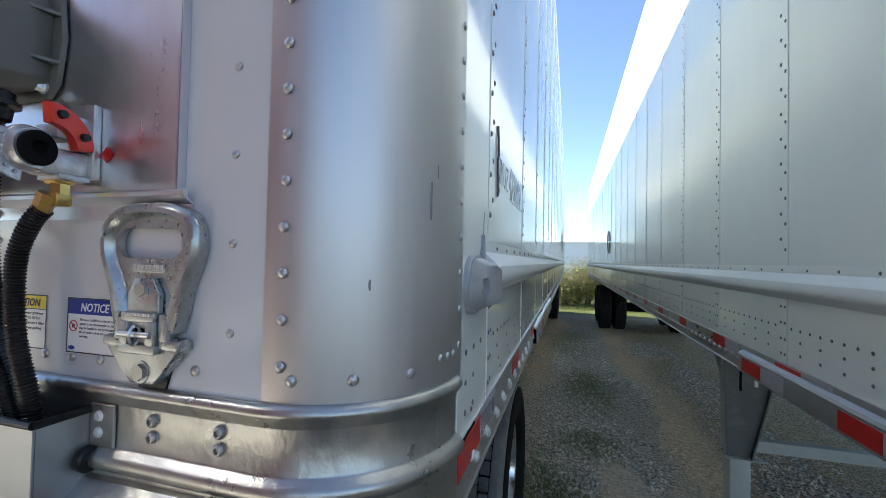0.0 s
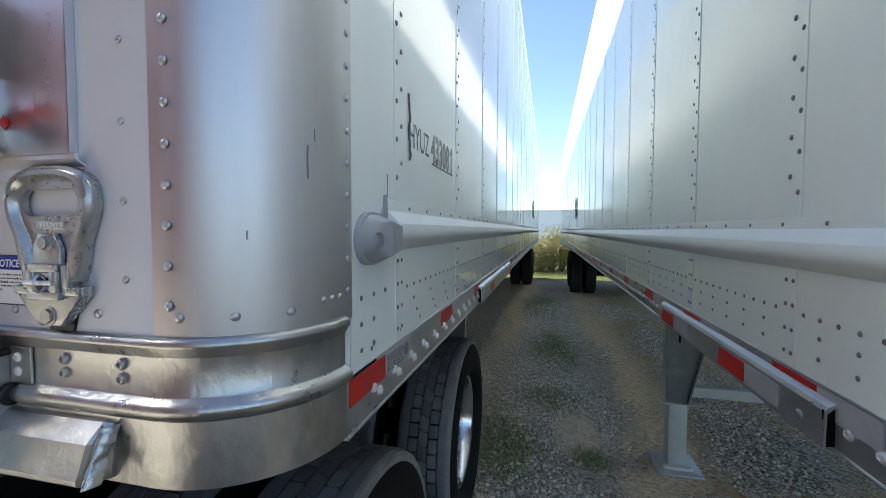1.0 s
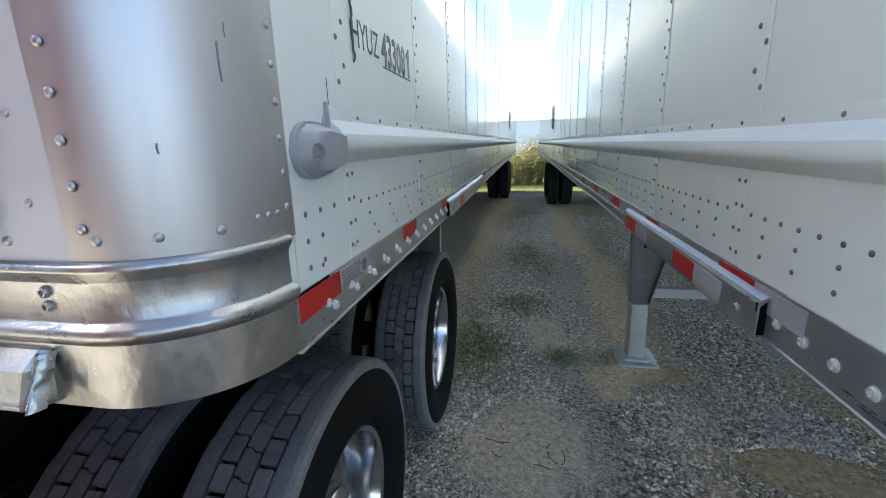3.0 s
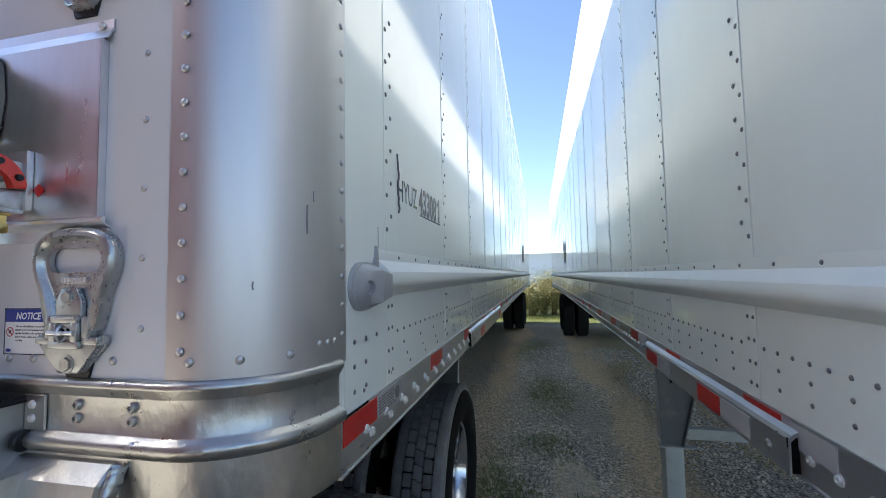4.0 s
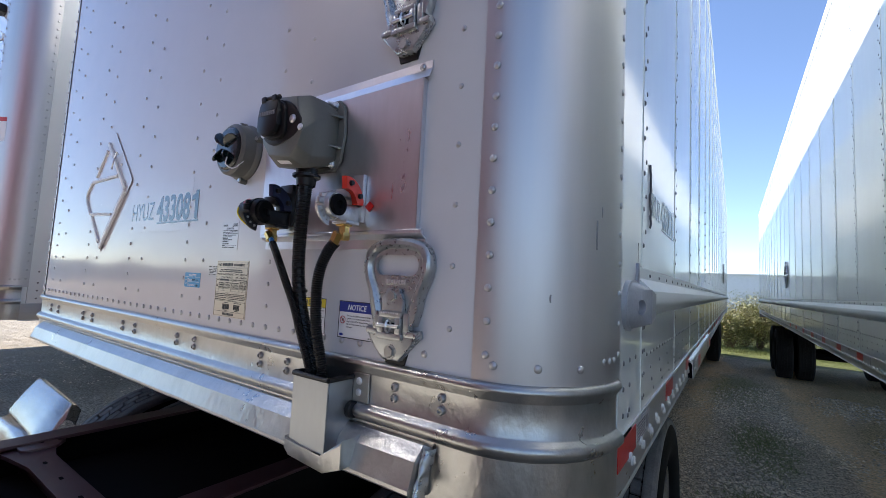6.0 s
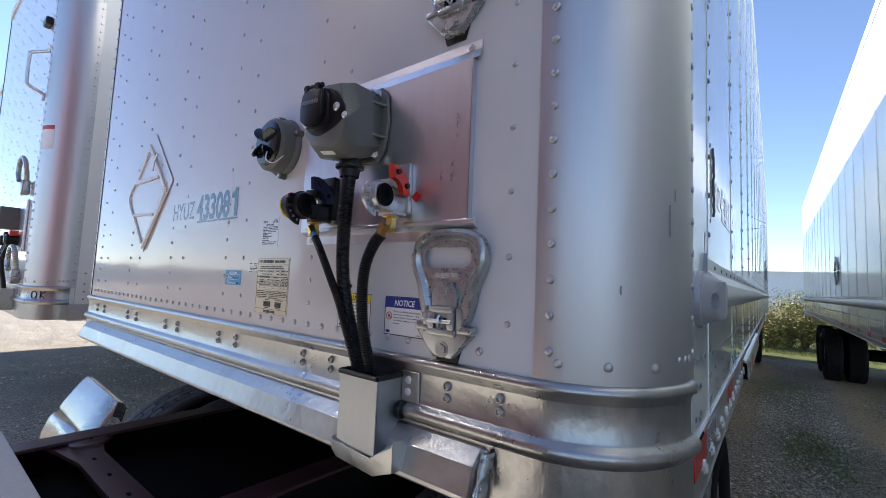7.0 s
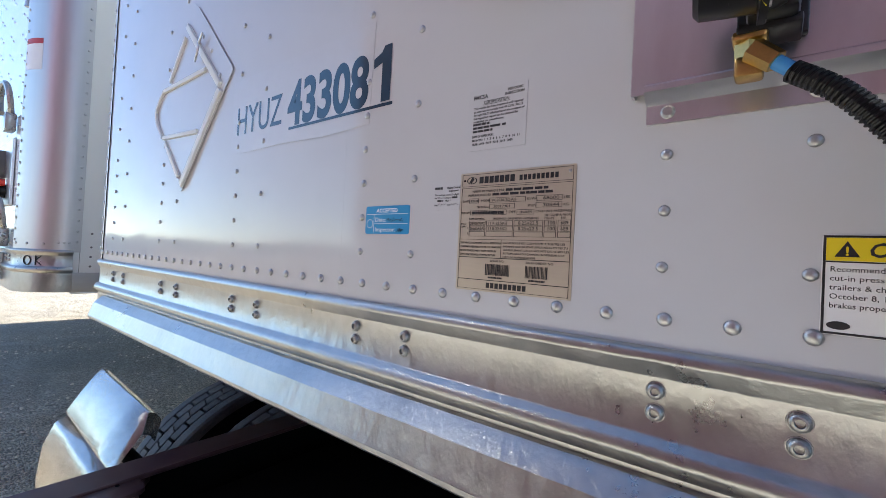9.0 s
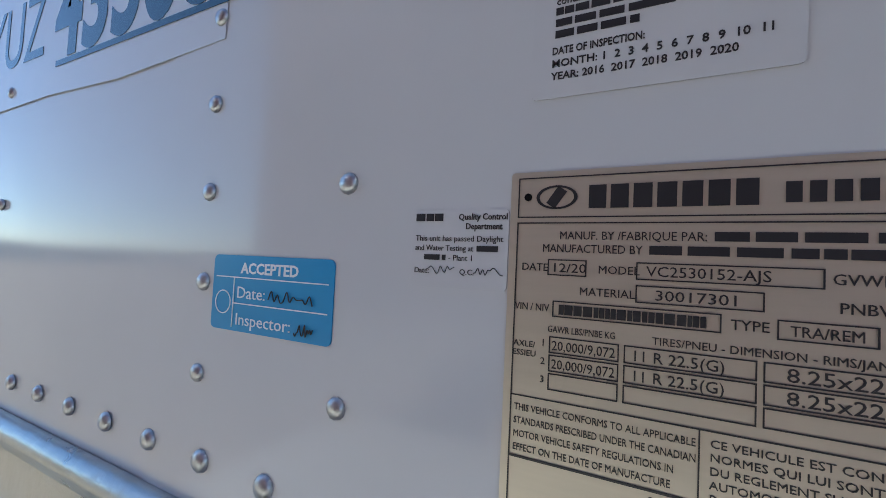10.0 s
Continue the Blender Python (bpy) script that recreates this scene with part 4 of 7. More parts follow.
def flange_plate():
    """Sloped lip under the nose rail with a torn weld at its end."""
    bm = bmesh.new()
    sec = [(-0.004, 1.404), (-0.012, 1.402), (-0.030, 1.386), (-0.034, 1.382), (-0.045, 1.348), (-0.0475, 1.343), (-0.0475, 1.337), (-0.044, 1.333), (-0.004, 1.333)]
    xs = [-1.09, -1.05] + [(-1.05 + 2.10 * k / 40) for k in range(1, 41)] + [1.062]
    rings = []
    for i, x in enumerate(xs):
        k = 0.25 if i in (0, len(xs) - 1) else 1.0
        j = random.uniform(-0.0009, 0.0009) if 1 < i < len(xs) - 2 else 0.0
        rings.append([bm.verts.new((x, (y * k) + j, z - (0.004 if k < 1 else 0))) for y, z in sec])
    for a, b in zip(rings, rings[1:]):
        for i in range(len(sec)):
            jn = (i + 1) % len(sec)
            bm.faces.new((a[i], b[i], b[jn], a[jn]))
    bm.faces.new(rings[0])
    bm.faces.new(rings[-1][::-1])
    lip = part("nose_flange", bm, M_GALV, main, "sloped galvanised lip under the nose rail", 9)
    # rough smear of weld over the end of the lip
    rnd = random.Random(5)
    bm = bmesh.new()
    rings = []
    for k in range(22):
        z = 1.400 - 0.066 * k / 21
        y = -0.022 - (1.39 - z) * 0.42
        wide = 0.0075 + 0.004 * noise.noise(Vector((0, 0, z * 90)))
        row = []
        for i in range(9):
            u = i / 4 - 1
            h = 0.0045 * max(0.0, 1 - u * u) + (0.0032 * noise.noise(Vector((u * 4, z * 260, 1.0))) + rnd.uniform(-0.0006, 0.0006) if abs(u) < 1 else -0.003)
            row.append(bm.verts.new((1.063 + u * wide + 0.003 * noise.noise(Vector((5, u, z * 70))), y - h + 0.010 * max(0.0, u), z)))
        rings.append(row)
    for a, b in zip(rings, rings[1:]):
        for i in range(8):
            bm.faces.new((a[i], a[i + 1], b[i + 1], b[i]))
    part("weld_bead", bm, M_CAST, lip, "rough silver weld smear", 180)


def hose_box():
    """Galvanised pocket that holds the three lines, open at the top with a rubber edge."""
    x0, x1, y0, y1, z0, z1, t = 0.783, 0.879, -0.066, -0.004, 1.356, 1.482, 0.003
    b = part("hose_box", box(x0, x1, y0, y0 + t, z0, z1, 0.0008), M_POCKET, main, "galvanised steel hose pocket with a black rubber edge")
    part("pocket_side", box(x0, x0 + t, y0 + t, y1, z0, z1), M_POCKET, b)
    part("pocket_side", box(x1 - t, x1, y0 + t, y1, z0, z1), M_POCKET, b)
    part("pocket_bottom", box(x0 + t, x1 - t, y0 + t, y1, z0 + 0.004, z0 + 0.007), M_GALV, b)
    r = 0.0048
    for p, q in (((x0, y0, z1), (x1, y0, z1)), ((x1, y0, z1), (x1, y1, z1)), ((x0, y0, z1), (x0, y1, z1))):
        part("rubber_edge", tube(p, q, r, r, 10), M_BLACK, b, "black rubber edging")
    for xa, xb in ((x1 + 0.001, x1 + 0.040), (x0 - 0.034, x0 - 0.001)):
        part("mounting_tab", box(xa, xb, -0.0078, -0.0038, 1.438, 1.490, 0.001), M_GALV, b)
        for z in (1.4755, 1.4555):
            part("tab_bolt", heads_to_bm([(((xa + xb) / 2 - 0.004, -0.0078, z), (0, -1, 0), 0.0068)]), M_COLLAR, b)
    foot = [(x0 - 0.010, 1.366), (x1 - 0.004, 1.352), (x1 + 0.045, 1.392), (x1 + 0.045, 1.345), (x1 + 0.002, 1.328), (x0 + 0.004, 1.334), (x0 - 0.010, 1.345)]
    part("foot_bracket", prism(foot, 0.066, facing_front(0, -0.004, 0), bevel=0.004), M_GALV, b)
    bm = lathe([(0.0145, 0.0), (0.0155, 0.002), (0.0155, 0.010), (0.013, 0.012), (0.0, 0.012)], (0.880, -0.012, 1.424), "X", 20)
    part("rubber_plug", bm, M_BLACK, b, "black rubber end of the rolled bead")


def mounting_plate():
    """Bright sheet with folded edges that carries the sockets and couplings."""
    x0, x1, z0, z1, y = 0.550, 1.008, 1.744, 2.036, -0.0115
    p = part("connector_plate", box(x0, x1, y, y + 0.0018, z0, z1 - 0.014), M_PLATEALU, main, "bright aluminium mounting sheet with folded edges", 30)
    bm = bmesh.new()
    rows = [[bm.verts.new((x, py, z)) for py, z in ((y, z1 - 0.0138), (-0.0035, z1 + 0.004), (-0.0025, z1 + 0.020), (-0.0010, z1 + 0.020), (-0.0015, z1 + 0.004), (y + 0.0018, z1 - 0.0138))] for x in (x0, x1 + 0.012)]
    for i in range(6):
        j = (i + 1) % 6
        bm.faces.new((rows[0][i], rows[1][i], rows[1][j], rows[0][j]))
    bm.faces.new(rows[0])
    bm.faces.new(rows[1][::-1])
    part("top_fold", bm, M_PLATEALU, p, "", 20)
    part("side_fold", box(x1 - 0.001, x1 + 0.0012, y, -0.0005, z0, z1 - 0.014), M_PLATEALU, p)
    part("side_fold", box(x0 - 0.0022, x0, y, -0.0005, z0, z1 - 0.014), M_PLATEALU, p)
    bm = bmesh.new()
    sec = [(-0.0012, 1.718), (-0.0028, 1.718), (-0.0028, 1.735), (-0.012, 1.740), (-0.0165, 1.744), (-0.0165, 1.749), (-0.012, 1.752), (-0.0105, 1.750), (-0.0105, 1.742), (-0.0012, 1.737)]
    rows = [[bm.verts.new((x, py, z)) for py, z in sec] for x in (0.560, 0.8, 1.024)]
    for a, b in zip(rows, rows[1:]):
        for i in range(len(sec)):
            j = (i + 1) % len(sec)
            bm.faces.new((a[i], b[i], b[j], a[j]))
    bm.faces.new(rows[0])
    bm.faces.new(rows[-1][::-1])
    part("lower_rail", bm, M_PLATEALU, p, "", 30)
    for x, z, py in ((0.578, 1.7275, -0.0028), (0.680, 1.7275, -0.0028), (0.780, 1.7275, -0.0028), (0.999, 2.046, -0.004)):
        part("plate_rivet", heads_to_bm([((x, py, z), (0, -1, 0), 0.0062)]), M_RIVET, p)
    # small red diamond on the sheet
    part("red_diamond", prism([(-0.0115, 0.0), (0.0, 0.010), (0.0115, 0.0), (0.0, -0.0105)], 0.0006, facing_front(0.897, y - 0.0009, 1.797)), M_TAPE_RED, p, "small red diamond mark")


def socket_box():
    """Grey seven-way receptacle housing with a black sprung lid."""
    base = [(0.684, 1.890), (0.700, 1.874), (0.797, 1.874), (0.813, 1.892), (0.822, 1.950), (0.815, 2.004), (0.801, 2.020), (0.700, 2.020), (0.684, 2.006)]
    b = part("socket_box", prism([(x - 0.76, z - 1.93) for x, z in base], 0.007, facing_front(0.76, -0.0135, 1.93), bevel=0.002), M_GREYBOX, main,
             "grey plastic socket housing with a black flip lid")
    bm = bmesh.new()
    back = [(0.704, 1.884), (0.792, 1.884), (0.803, 1.900), (0.805, 1.985), (0.790, 2.010), (0.706, 2.012), (0.694, 1.985), (0.694, 1.900)]
    mid = [(0.709, 1.874), (0.794, 1.864), (0.812, 1.884), (0.818, 1.952), (0.800, 2.004), (0.720, 2.012), (0.688, 1.968), (0.693, 1.905)]
    front = [(0.722, 1.889), (0.786, 1.878), (0.808, 1.896), (0.820, 1.922), (0.797, 1.991), (0.722, 2.002), (0.690, 1.948), (0.701, 1.914)]
    rings = [[bm.verts.new((x, y, z)) for x, z in pts] for pts, y in ((back, -0.020), (mid, -0.086), (front, -0.117))]
    for a, c in zip(rings, rings[1:]):
        for i in range(8):
            bm.faces.new((a[i], a[(i + 1) % 8], c[(i + 1) % 8], c[i]))
    bm.faces.new(rings[0][::-1])
    f = bm.faces.new(rings[-1])
    bmesh.ops.bevel(bm, geom=[e for e in bm.edges if not e.is_boundary], offset=0.0025, segments=2, affect="EDGES", profile=0.5)
    part("housing", bm, M_GREYBOX, b, "", 40)
    at = Matrix.Translation((0.748, -0.117, 1.951)) @ Euler((radians(4), 0, radians(4))).to_matrix().to_4x4()
    face = at @ Matrix(((0.9, 0, 0, 0), (0, 0, -0.9, 0), (0, 0.9, 0, 0), (0, 0, 0, 1)))
    rim = smooth_line([(-0.038, 0.034), (-0.010, 0.040), (0.030, 0.038), (0.058, 0.018), (0.074, -0.012), (0.064, -0.034), (0.030, -0.046), (-0.010, -0.052), (-0.040, -0.034), (-0.044, 0.000), (-0.038, 0.034)], 3)[:-1]
    part("socket_flange", prism([(p.x, p.y) for p in rim], 0.007, face, bevel=0.002), M_BLACK, b, "", 30)
    part("lid_collar", prism(rounded(0.068, 0.076, 0.018, 4, 0.000, -0.002), 0.014, face, bevel=0.003), M_BLACK, b, "", 30)
    tilt = face @ Matrix.Rotation(radians(-5), 4, "X") @ Matrix.Translation((-0.004, 0.0, 0.015))
    cover = [(-0.022, 0.037), (0.022, 0.037), (0.029, 0.026), (0.029, -0.018), (0.020, -0.032), (0.004, -0.038), (-0.016, -0.037), (-0.031, -0.026), (-0.033, 0.000), (-0.029, 0.026)]
    lid = part("flip_lid", prism(cover, 0.011, tilt, bevel=0.003), M_BLACK, b, "black flip lid with a raised mark", 30)
    for k in range(8):
        part("raised_mark", box(-0.024 + k * 0.006, -0.0202 + k * 0.006, 0.004, 0.0125, 0.0108, 0.0120, m=tilt), M_INK_GREY, lid)
    for u in (-0.016, 0.016):
        part("hinge_ear", box(u - 0.006, u + 0.006, 0.032, 0.046, 0.000, 0.013, 0.002, 1, m=tilt), M_BLACK, lid)
    part("lid_hinge", tube(tilt @ Vector((-0.026, 0.042, 0.005)), tilt @ Vector((0.026, 0.042, 0.005)), 0.0045, 0.0045, 12), M_BLACK, b)
    for u, v, r in ((0.052, -0.004, 0.0085), (0.074, -0.024, 0.0065), (-0.040, -0.026, 0.0065)):
        part("cap_screw", heads_to_bm([(face @ Vector((u, v, 0.007)), (0.0, -1.0, 0.05), r)]), M_STEEL, b)
    for x, z in ((0.793, 2.008), (0.792, 1.888), (0.697, 1.888)):
        part("flange_washer", tube((x, -0.0205, z), (x, -0.023, z), 0.0088, 0.0086, 16), M_STEEL, b)
        part("flange_nut", tube((x, -0.023, z), (x, -0.031, z), 0.0068, 0.0066, 6), M_STEEL, b)
        part("stud", tube((x, -0.031, z), (x, -0.042, z), 0.0040, 0.0036, 10), M_STEEL, b)
    for z in (1.978, 1.916):
        web = [(0.0, 0.0), (0.018, 0.0), (0.014, 0.004), (0.0, 0.044)]
        part("gusset_web", prism(web, 0.004, Matrix(((1, 0, 0, 0.802), (0, -1, 0, -0.0205), (0, 0, 1, z), (0, 0, 0, 1)))), M_GREYBOX, b)
    part("part_label", prism(rounded(0.038, 0.010, 0.002), 0.0004, Matrix(((1, 0, 0, 0.754), (0, -0.9, -0.44, -0.1019), (-0.14, 0.44, -0.9, 1.8752), (0, 0, 0, 1)))), M_STICK_WHITE, b, "small white label with dark bars")
    part("cable_gland", lathe([(0.0, 0.0), (0.021, 0.0), (0.021, -0.010), (0.027, -0.012), (0.027, -0.017), (0.020, -0.020), (0.018, -0.034)], (0.762, -0.056, 1.872), "Z", 18), M_BLACK, b)


def round_socket():
    """Round grey receptacle with a black winged cover."""
    c = (0.440, 0.0, 1.962)
    b = part("round_socket", lathe([(0.070, 0.0), (0.072, -0.004), (0.070, -0.010), (0.066, -0.014), (0.064, -0.040), (0.058, -0.046), (0.054, -0.046), (0.052, -0.036), (0.0, -0.036)],
                                   c, "Y", 40), M_GREYBOX, main, "round grey socket with a black winged cover")
    lid = part("winged_cover", lathe([(0.053, -0.037), (0.053, -0.047), (0.048, -0.052), (0.020, -0.054), (0.0, -0.054)], c, "Y", 32), M_LID, b, "dark glossy cover with four vanes")
    for k, a in enumerate((35, 128, 215, 300)):
        r = radians(a)
        pts = [(0.006, -0.002)] + [(0.030 + 0.020 * math.cos(t), 0.014 * math.sin(t)) for t in np.linspace(-2.6, 2.6, 10)] + [(0.006, 0.002)]
        m = Matrix.Translation((c[0] - 0.004, -0.056, c[2])) @ Matrix.Rotation(-r, 4, "Y") @ Matrix.Rotation(radians(58), 4, "X") @ Matrix(((1, 0, 0, 0), (0, 0, -1, 0), (0, 1, 0, 0), (0, 0, 0, 1)))
        part("cover_vane", prism(pts, 0.0035, m, bevel=0.001), M_LID, lid)
    for a in (20, 100, 190, 275):
        r = radians(a)
        x, z = c[0] + 0.072 * math.cos(r), c[2] + 0.072 * math.sin(r)
        part("socket_lug", tube((x, 0.0, z), (x, -0.016, z), 0.0088, 0.0078, 12), M_GREYBOX, b)
        part("lug_screw", tube((x, -0.016, z), (x, -0.019, z), 0.005, 0.0045, 8), M_STEEL, b)
    part("pull_wire", curve_pipe([(0.462, -0.060, 1.935), (0.470, -0.066, 1.915), (0.490, -0.058, 1.905), (0.500, -0.040, 1.925)], 0.0013, 8, 6), M_STICK_WHITE, b)


def gladhand(x, z, body, shield, label, turn, ex, bx, size, note=False):
    """An air coupling: bracket, cast body with sealing disc, wing plate, coloured shield and a brass elbow below."""
    m = Matrix.Translation((x, -0.077, z)) @ Matrix.Rotation(radians(turn), 4, "Z") @ Matrix.Scale(size, 4)

    def at(bm):
        bmesh.ops.transform(bm, matrix=m, verts=bm.verts)
        return bm

    b = part("air_coupling", box(x + bx - 0.044, x + bx, -0.022, -0.0115, z - 0.024, z + 0.068, 0.002, 2), body, main, label)
    part("mounting_post", box(min(x, x + bx - 0.03) - 0.006, x + bx - 0.006, -0.070, -0.020, z - 0.026, z + 0.006, 0.004, 2), body, b)
    part("mounting_post", box(x + bx - 0.036, x + bx - 0.008, -0.036, -0.020, z + 0.006, z + 0.050, 0.004, 2), body, b)
    part("post_lip", box(x + bx - 0.042, x + bx - 0.004, -0.054, -0.020, z - 0.030, z - 0.023, 0.002, 2), body, b)
    part("coupling_body", at(lathe([(0.0, 0.026), (0.024, 0.026), (0.030, 0.022), (0.031, 0.0), (0.030, -0.010), (0.0275, -0.0155), (0.0, -0.0155)], (0, 0, 0), "Y", 32)), body, b, "", 30)
    if note:
        part("back_cap", at(lathe([(0.0, 0.046), (0.024, 0.046), (0.0285, 0.042), (0.030, 0.022)], (0, 0, 0), "Y", 28)), body, b, "", 30)
    part("body_rib", at(lathe([(0.030, 0.003), (0.0325, 0.002), (0.0325, -0.003), (0.030, -0.004)], (0, 0, 0), "Y", 32)), body, b, "", 30)
    part("seal_ring", at(lathe([(0.0235, -0.0145), (0.0245, -0.021), (0.022, -0.024), (0.011, -0.024), (0.009, -0.020), (0.009, -0.015)], (0, 0, 0), "Y", 28)), M_RUBBER, b, "black rubber sealing ring", 30)
    part("seal_bore", at(lathe([(0.0092, -0.0175), (0.0, -0.0165)], (0, 0, 0), "Y", 16)), M_DARK, b)
    lay = Matrix(((1, 0, 0, 0), (0, 0, -1, 0.004), (0, 1, 0, 0), (0, 0, 0, 1)))
    wing = [(0.047 * math.cos(t), 0.047 * math.sin(t)) for t in np.linspace(radians(192), radians(262), 12)] + [(0.029 * math.cos(t), 0.029 * math.sin(t)) for t in np.linspace(radians(262), radians(192), 12)]
    w = part("wing_plate", at(prism(wing, 0.0055, lay, bevel=0.0012)), body, b, "", 30)
    for a in (208, 228, 248):
        c = (0.038 * math.cos(radians(a)), -0.002, 0.038 * math.sin(radians(a)))
        part("wing_stud", at(tube(c, (c[0], -0.0038, c[2]), 0.003, 0.0026, 8)), M_BOLT, w)
    part("detent_tooth", at(box(-0.044, -0.028, -0.004, 0.006, -0.002, 0.012, 0.002, 2)), body, b)
    part("detent_tooth", at(box(-0.038, -0.024, -0.004, 0.006, 0.012, 0.022, 0.002, 2)), body, b)
    arc = [(0.058 * math.cos(t), 0.062 * math.sin(t)) for t in np.linspace(radians(97), radians(6), 14)]
    inn = [(0.033 * math.cos(t), 0.034 * math.sin(t)) for t in np.linspace(radians(6), radians(97), 14)]
    sh = part("shield", at(prism(arc + inn, 0.014, Matrix(((1, 0, 0, 0.004), (0, 0, -1, -0.026), (0, 1, 0, 0.002), (0, 0, 0, 1))), bevel=0.003)), shield, b, "coloured dust shield", 30)
    part("shield_arm", at(box(0.016, 0.050, -0.028, 0.012, 0.020, 0.040, 0.004, 2)), body, b)
    for a in (80, 30):
        px, pz = 0.004 + 0.047 * math.cos(radians(a)), 0.002 + 0.049 * math.sin(radians(a))
        part("shield_screw", at(tube((px, -0.039, pz), (px, -0.046, pz), 0.0066, 0.0056, 12)), M_BLACK, sh)
    if note:
        part("yellow_loop", at(curve_pipe([(-0.036, 0.030, 0.004), (-0.040, 0.024, -0.012), (-0.034, 0.010, -0.030), (-0.022, 0.000, -0.040)], 0.0016, 6, 6)), M_YELLOW, b, "thin yellow loop")
        part("warning_label", at(prism(rounded(0.020, 0.018, 0.008), 0.0008, Matrix.Translation((-0.0250, 0.0165, 0.0195)) @ Euler((0, radians(-52), 0)).to_matrix().to_4x4())), M_INK_RED, b, "round red warning label")
    bm = tube((x + ex, -0.040, z - 0.026), (x + ex, -0.040, z - 0.046), 0.0105, 0.0105, 6)
    box(x + ex - 0.009, x + ex + 0.009, -0.049, -0.031, z - 0.060, z - 0.044, 0.003, 2, bm)
    box(x + ex - 0.011, x + ex + 0.011, -0.052, -0.029, z - 0.034, z - 0.026, 0.003, 2, bm)
    part("brass_elbow", bm, M_BRASS, b, "yellow brass elbow")
    return b


def hoses():
    root = tagged(empty("air_line_set", 0.80, -0.05, 1.40), "black corrugated brake and power lines tied together", "hose")
    thick = [(0.762, -0.056, 1.842), (0.758, -0.056, 1.782), (0.751, -0.052, 1.720), (0.750, -0.048, 1.660), (0.757, -0.043, 1.605), (0.771, -0.038, 1.555), (0.794, -0.032, 1.490), (0.806, -0.030, 1.42)]
    left = [(0.663, -0.053, 1.726), (0.692, -0.060, 1.700), (0.728, -0.062, 1.652), (0.757, -0.060, 1.605), (0.779, -0.055, 1.550), (0.803, -0.048, 1.484), (0.816, -0.044, 1.42)]
    right = [(0.852, -0.050, 1.726), (0.838, -0.054, 1.708), (0.822, -0.056, 1.672), (0.815, -0.054, 1.628), (0.817, -0.050, 1.565), (0.830, -0.040, 1.486), (0.836, -0.036, 1.42)]
    part("power_conduit", curve_pipe(thick, 0.0135, sides=12, ridge=0.0017, pitch=0.0046), M_LOOM, root, "thick black corrugated conduit", 20)
    part("service_line", curve_pipe(left, 0.0078, sides=10, ridge=0.0012, pitch=0.0036), M_LOOM, root, "thin black corrugated air line", 20)
    part("supply_line", curve_pipe(right, 0.0108, sides=12, ridge=0.0015, pitch=0.0043), M_LOOM, root, "black corrugated air line", 20)
    part("blue_sleeve", tube((0.651, -0.051, 1.738), (0.667, -0.054, 1.723), 0.0052, 0.0052, 12), M_BLUEHOSE, root, "blue hose end")
    part("brass_nut", tube((0.640, -0.050, 1.748), (0.654, -0.052, 1.735), 0.0088, 0.0080, 6), M_BRASS, root)
    part("brass_nut", tube((0.860, -0.050, 1.744), (0.850, -0.051, 1.724), 0.0105, 0.0098, 6), M_BRASS, root)
    part("cable_tie", lathe([(0.0145, 0.0), (0.0158, 0.001), (0.0158, 0.005), (0.0145, 0.006)], (0.7535, -0.0455, 1.629), "Z", 18), M_BLACK, root)
    part("tie_tail", box(0.766, 0.776, -0.048, -0.045, 1.630, 1.634), M_BLACK, root)


